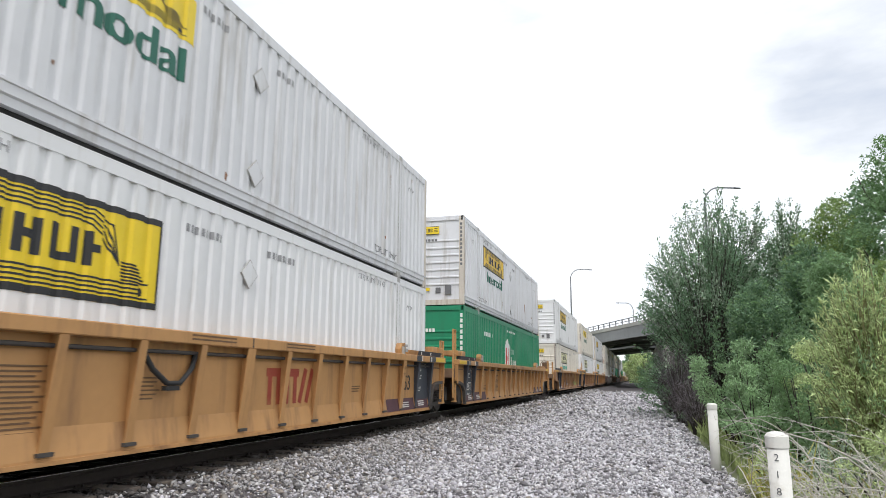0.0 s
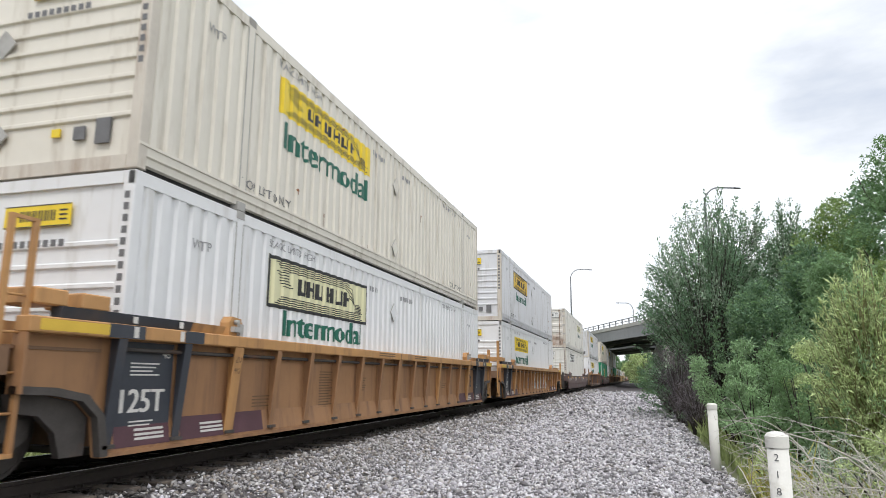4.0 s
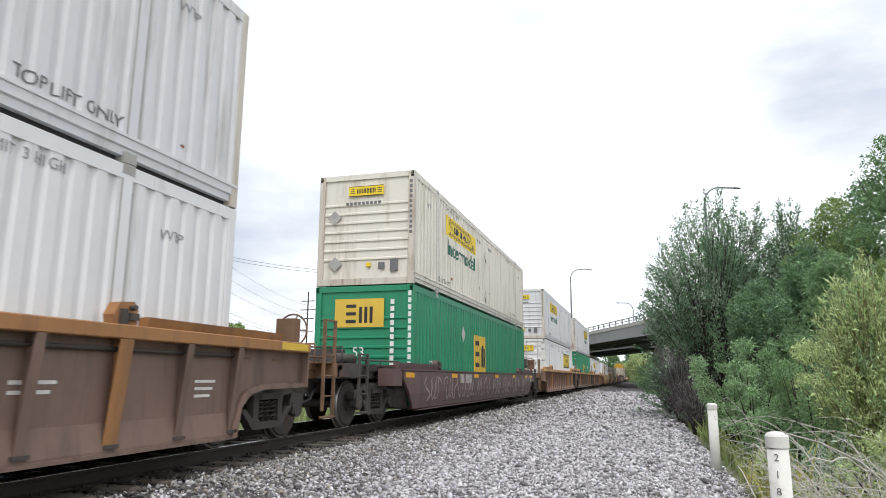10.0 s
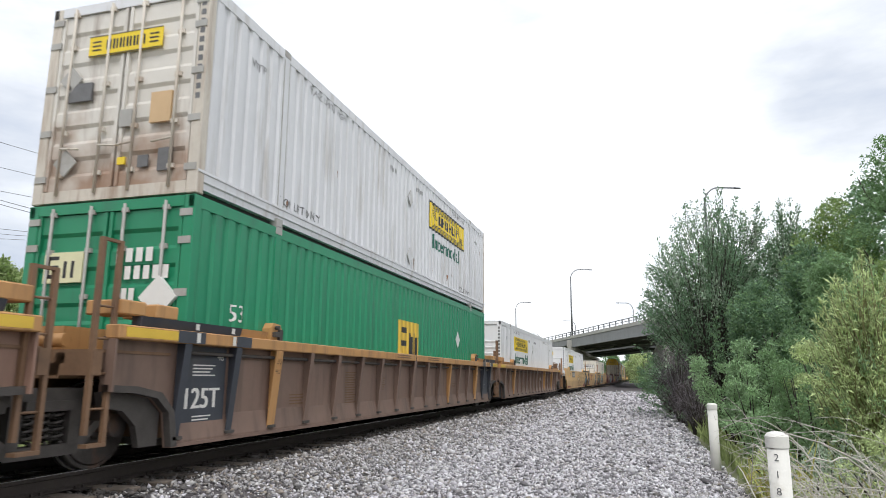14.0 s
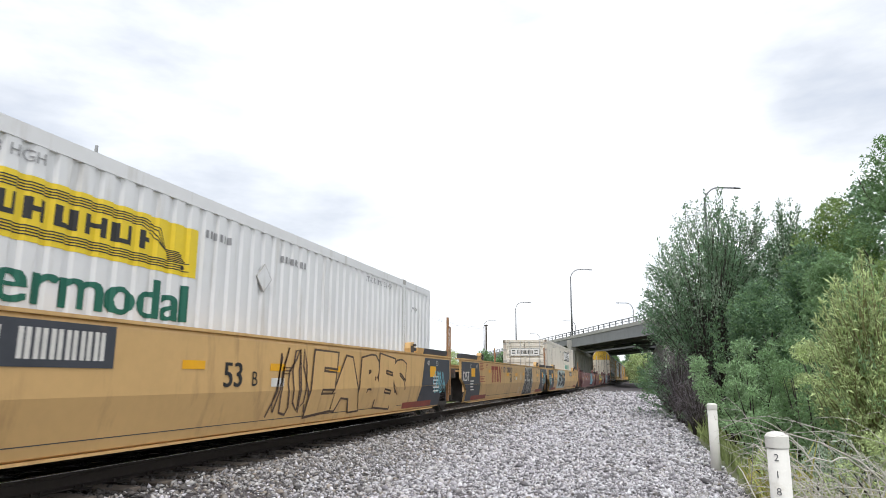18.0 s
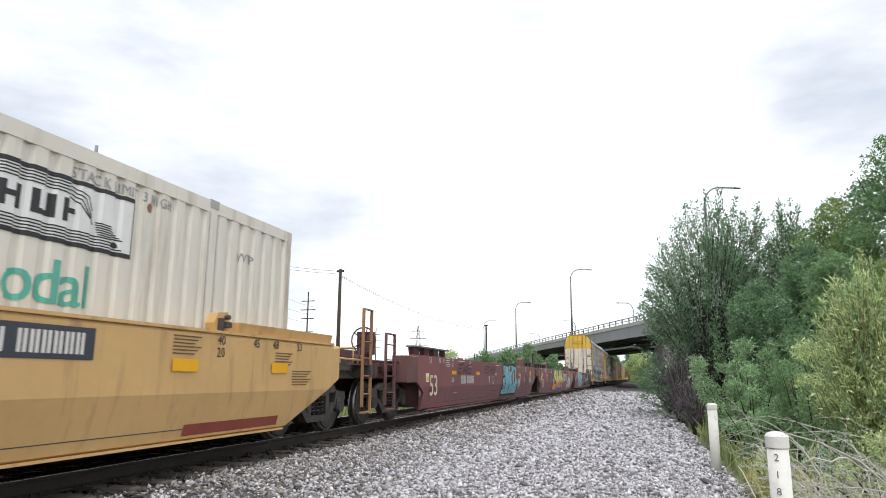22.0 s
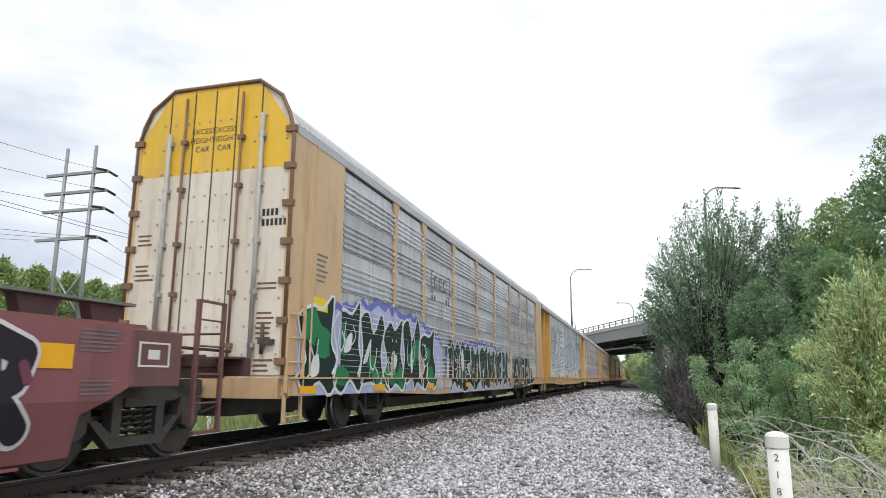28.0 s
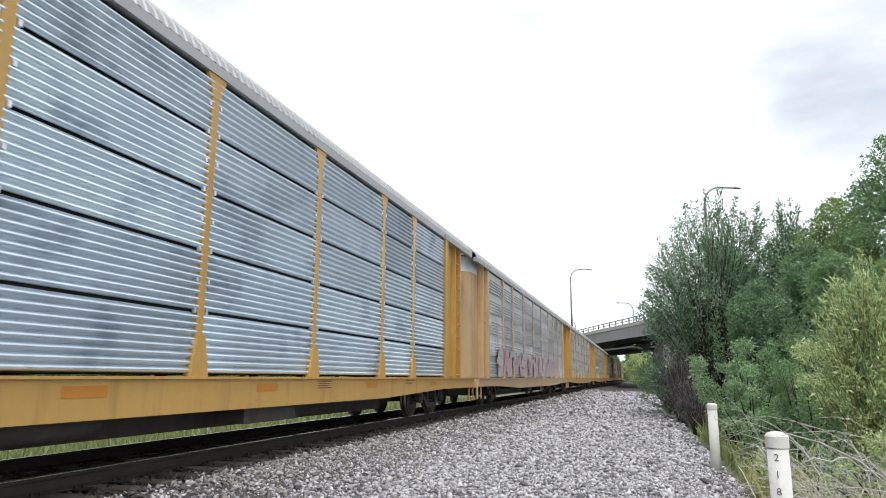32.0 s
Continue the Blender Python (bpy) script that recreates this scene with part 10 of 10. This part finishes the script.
vine(((1.05, 10.6, -0.45), (1.0, 8.4, 0.02), (0.95, 6.6, -0.10), (0.92, 5.05, -0.12), (1.25, 4.5, -0.35), (1.5, 4.2, -0.55)), 0.006)
vine(((1.02, 5.06, 0.44), (1.25, 5.2, 0.46), (1.5, 5.4, 0.36), (1.75, 5.6, 0.12), (1.95, 5.7, -0.2)), 0.005)
vine(((1.25, 9.5, -0.5), (1.12, 8.0, 0.30), (1.1, 6.8, 0.25), (1.15, 5.8, -0.2)), 0.005)


def grass(name, label, x0, x1, y0, y1, n, tall, material, seed):
    rng = np.random.default_rng(seed)
    px, py = rng.uniform(x0, x1, n), rng.uniform(y0, y1, n)
    pz = np.array([profile(v) for v in px]) - 0.02
    a = rng.uniform(0, 2 * np.pi, n)
    h = tall * rng.lognormal(0, 0.4, n)
    w = 0.011 * rng.lognormal(0, 0.3, n) * (1 + py / 14)
    lean = rng.normal(0, 0.28, (n, 2)) * h[:, None]
    base = np.stack([px, py, pz], 1)
    side = np.stack([np.cos(a) * w, np.sin(a) * w, np.zeros(n)], 1)
    mid = base + np.stack([lean[:, 0] * 0.35, lean[:, 1] * 0.35, h * 0.6], 1)
    tip = base + np.stack([lean[:, 0], lean[:, 1], h], 1)
    V = np.stack([base - side, base + side, mid + side * 0.8, tip, mid - side * 0.8], 1).reshape(-1, 3)
    i = np.arange(n)[:, None] * 5
    F = np.concatenate([i + np.array([[0, 1, 2, 4]]), i + np.array([[4, 2, 3, 3]])])[:n]
    T = np.concatenate([i + np.array([[0, 1, 2]]), i + np.array([[0, 2, 4]]), i + np.array([[4, 2, 3]])])
    ob = new(name, quick_mesh(name, V, T, LEAF[material]))
    tagged(ob, label, "grass", kind="stuff")


grass("grass_verge", "rough green weeds and grass beside the gravel", 1.45, 6, 8.5, 30, 16000, 0.24, "grass", 1)
grass("dry_grass", "yellow-green grass behind the white posts", 1.4, 3.6, 5.0, 11, 9000, 0.26, "straw", 2)
grass("near_grass", "short rough grass beside the gravel", 1.5, 8, -6, 4.4, 9000, 0.2, "grass", 4)
grass("far_grass", "green weeds on the far side of the track", -22, -9.3, 4, 45, 30000, 0.36, "grass", 3)


# trees over the track
protos = {}
for k, (h, leaf) in enumerate(((13.0, "olive"), (12.0, "fresh"), (11.0, "olive"), (9.8, "fresh"), (8.4, "olive"), (7.0, "fresh"))):
    protos[h] = (k, leaf)
rng_ = random.Random(12)
made = {}
y = 33.0
i = 0
while y < 150:
    x = -54 - (y - 33) * 0.16 - (4.5 if i % 2 else 0.0)
    want = 13.0 - max(0.0, y - 78) * 0.10 + rng_.uniform(-0.6, 0.4)
    h = min(protos, key=lambda q: abs(q - want))
    m = pose(x, y, -1.2, 0, 0, 53 * i)
    if h in made:
        copy_thing(made[h], m)
    else:
        k, leaf = protos[h]
        made[h] = tree(x, y, -1.2, h, 3.9, leaf, 30 + k, "broad green tree beyond the track", 26000, 0.24, 0.72, trunk=0.2, crown_low=0.08, group="trees beyond the track", clumps=120, shoots=60, pale="light")
    y += 2.3
    i += 1
for k, (x, y, h, r, leaf) in enumerate(((-15.4, 98, 7.0, 2.6, "mid"), (-19.0, 100, 6.4, 2.6, "mid"), (-12.9, 104, 5.6, 2.0, "mid"), (-22.5, 98, 6.2, 2.8, "mid"), (-29, 104, 6.4, 3.4, "light"), (-34, 112, 6.6, 3.6, "mid"), (-42, 130, 6.8, 4.0, "mid"))):
    tree(x, y, -1.1, h, r, leaf, 50 + k, "rounded green tree in front of the overpass", 5000, 0.28, 0.9, crown_low=0.05, group="trees by the overpass")
for k, (x, y, h, r, leaf) in enumerate(((2.5, 215, 9.5, 4.5, "light"), (-0.5, 245, 10.5, 5.0, "light"), (6.5, 205, 9.5, 4.5, "mid"), (-2.0, 300, 15.5, 7.0, "mid"), (-14.0, 335, 16.5, 7.0, "mid"), (8.0, 170, 8.0, 4.0, "mid"), (-22.0, 260, 10.0, 6.0, "mid"), (-28.0, 210, 9.0, 5.0, "mid"))):
    tree(x, y, -1.0, h, r, leaf, 60 + k, "bright green tree beyond the overpass", 9000, 0.6, 1.9, crown_low=0.03, group="trees beyond the overpass")


def far_woods():
    """Low wooded skyline far off."""
    rng = np.random.default_rng(8)
    cs, rs = [], []
    for k in range(420):
        a = rng.uniform(-1.45, 0.35)
        d = rng.uniform(380, 620)
        cs.append((d * math.sin(a), d * math.cos(a), rng.uniform(-2, 9) * (0.8 + 0.4 * math.sin(a * 7))))
        rs.append(rng.uniform(5, 9))
    ob = new("far_woods", leaf_mesh("far_woods", cs, rs, 30000, 2.2, LEAF["dark"], 9, narrow=0.9))
    tagged(ob, "hazy green woods on the skyline", "woods", kind="stuff")


far_woods()
track()


# ---- what moves: the train and its wheels ----
def motions():
    times = [float(t) for t in range(33)]
    for ob, u, z in TRAIN:
        walk(ob, [(t, pose(TX, u - gone(t), z)) for t in times])
    made = {}
    for w, s in WHEELS:
        if s not in made:
            made[s] = w
            walk(w, [(k / 30.0, pose(0, s, 0.46) @ Matrix.Rotation(gone(k / 30.0) / 0.46, 4, "X")) for k in range(961)])
        else:
            w.rotation_mode = "QUATERNION"
            w.animation_data_create()
            w.animation_data.action = made[s].animation_data.action
            w.animation_data.action_slot = made[s].animation_data.action_slot


motions()
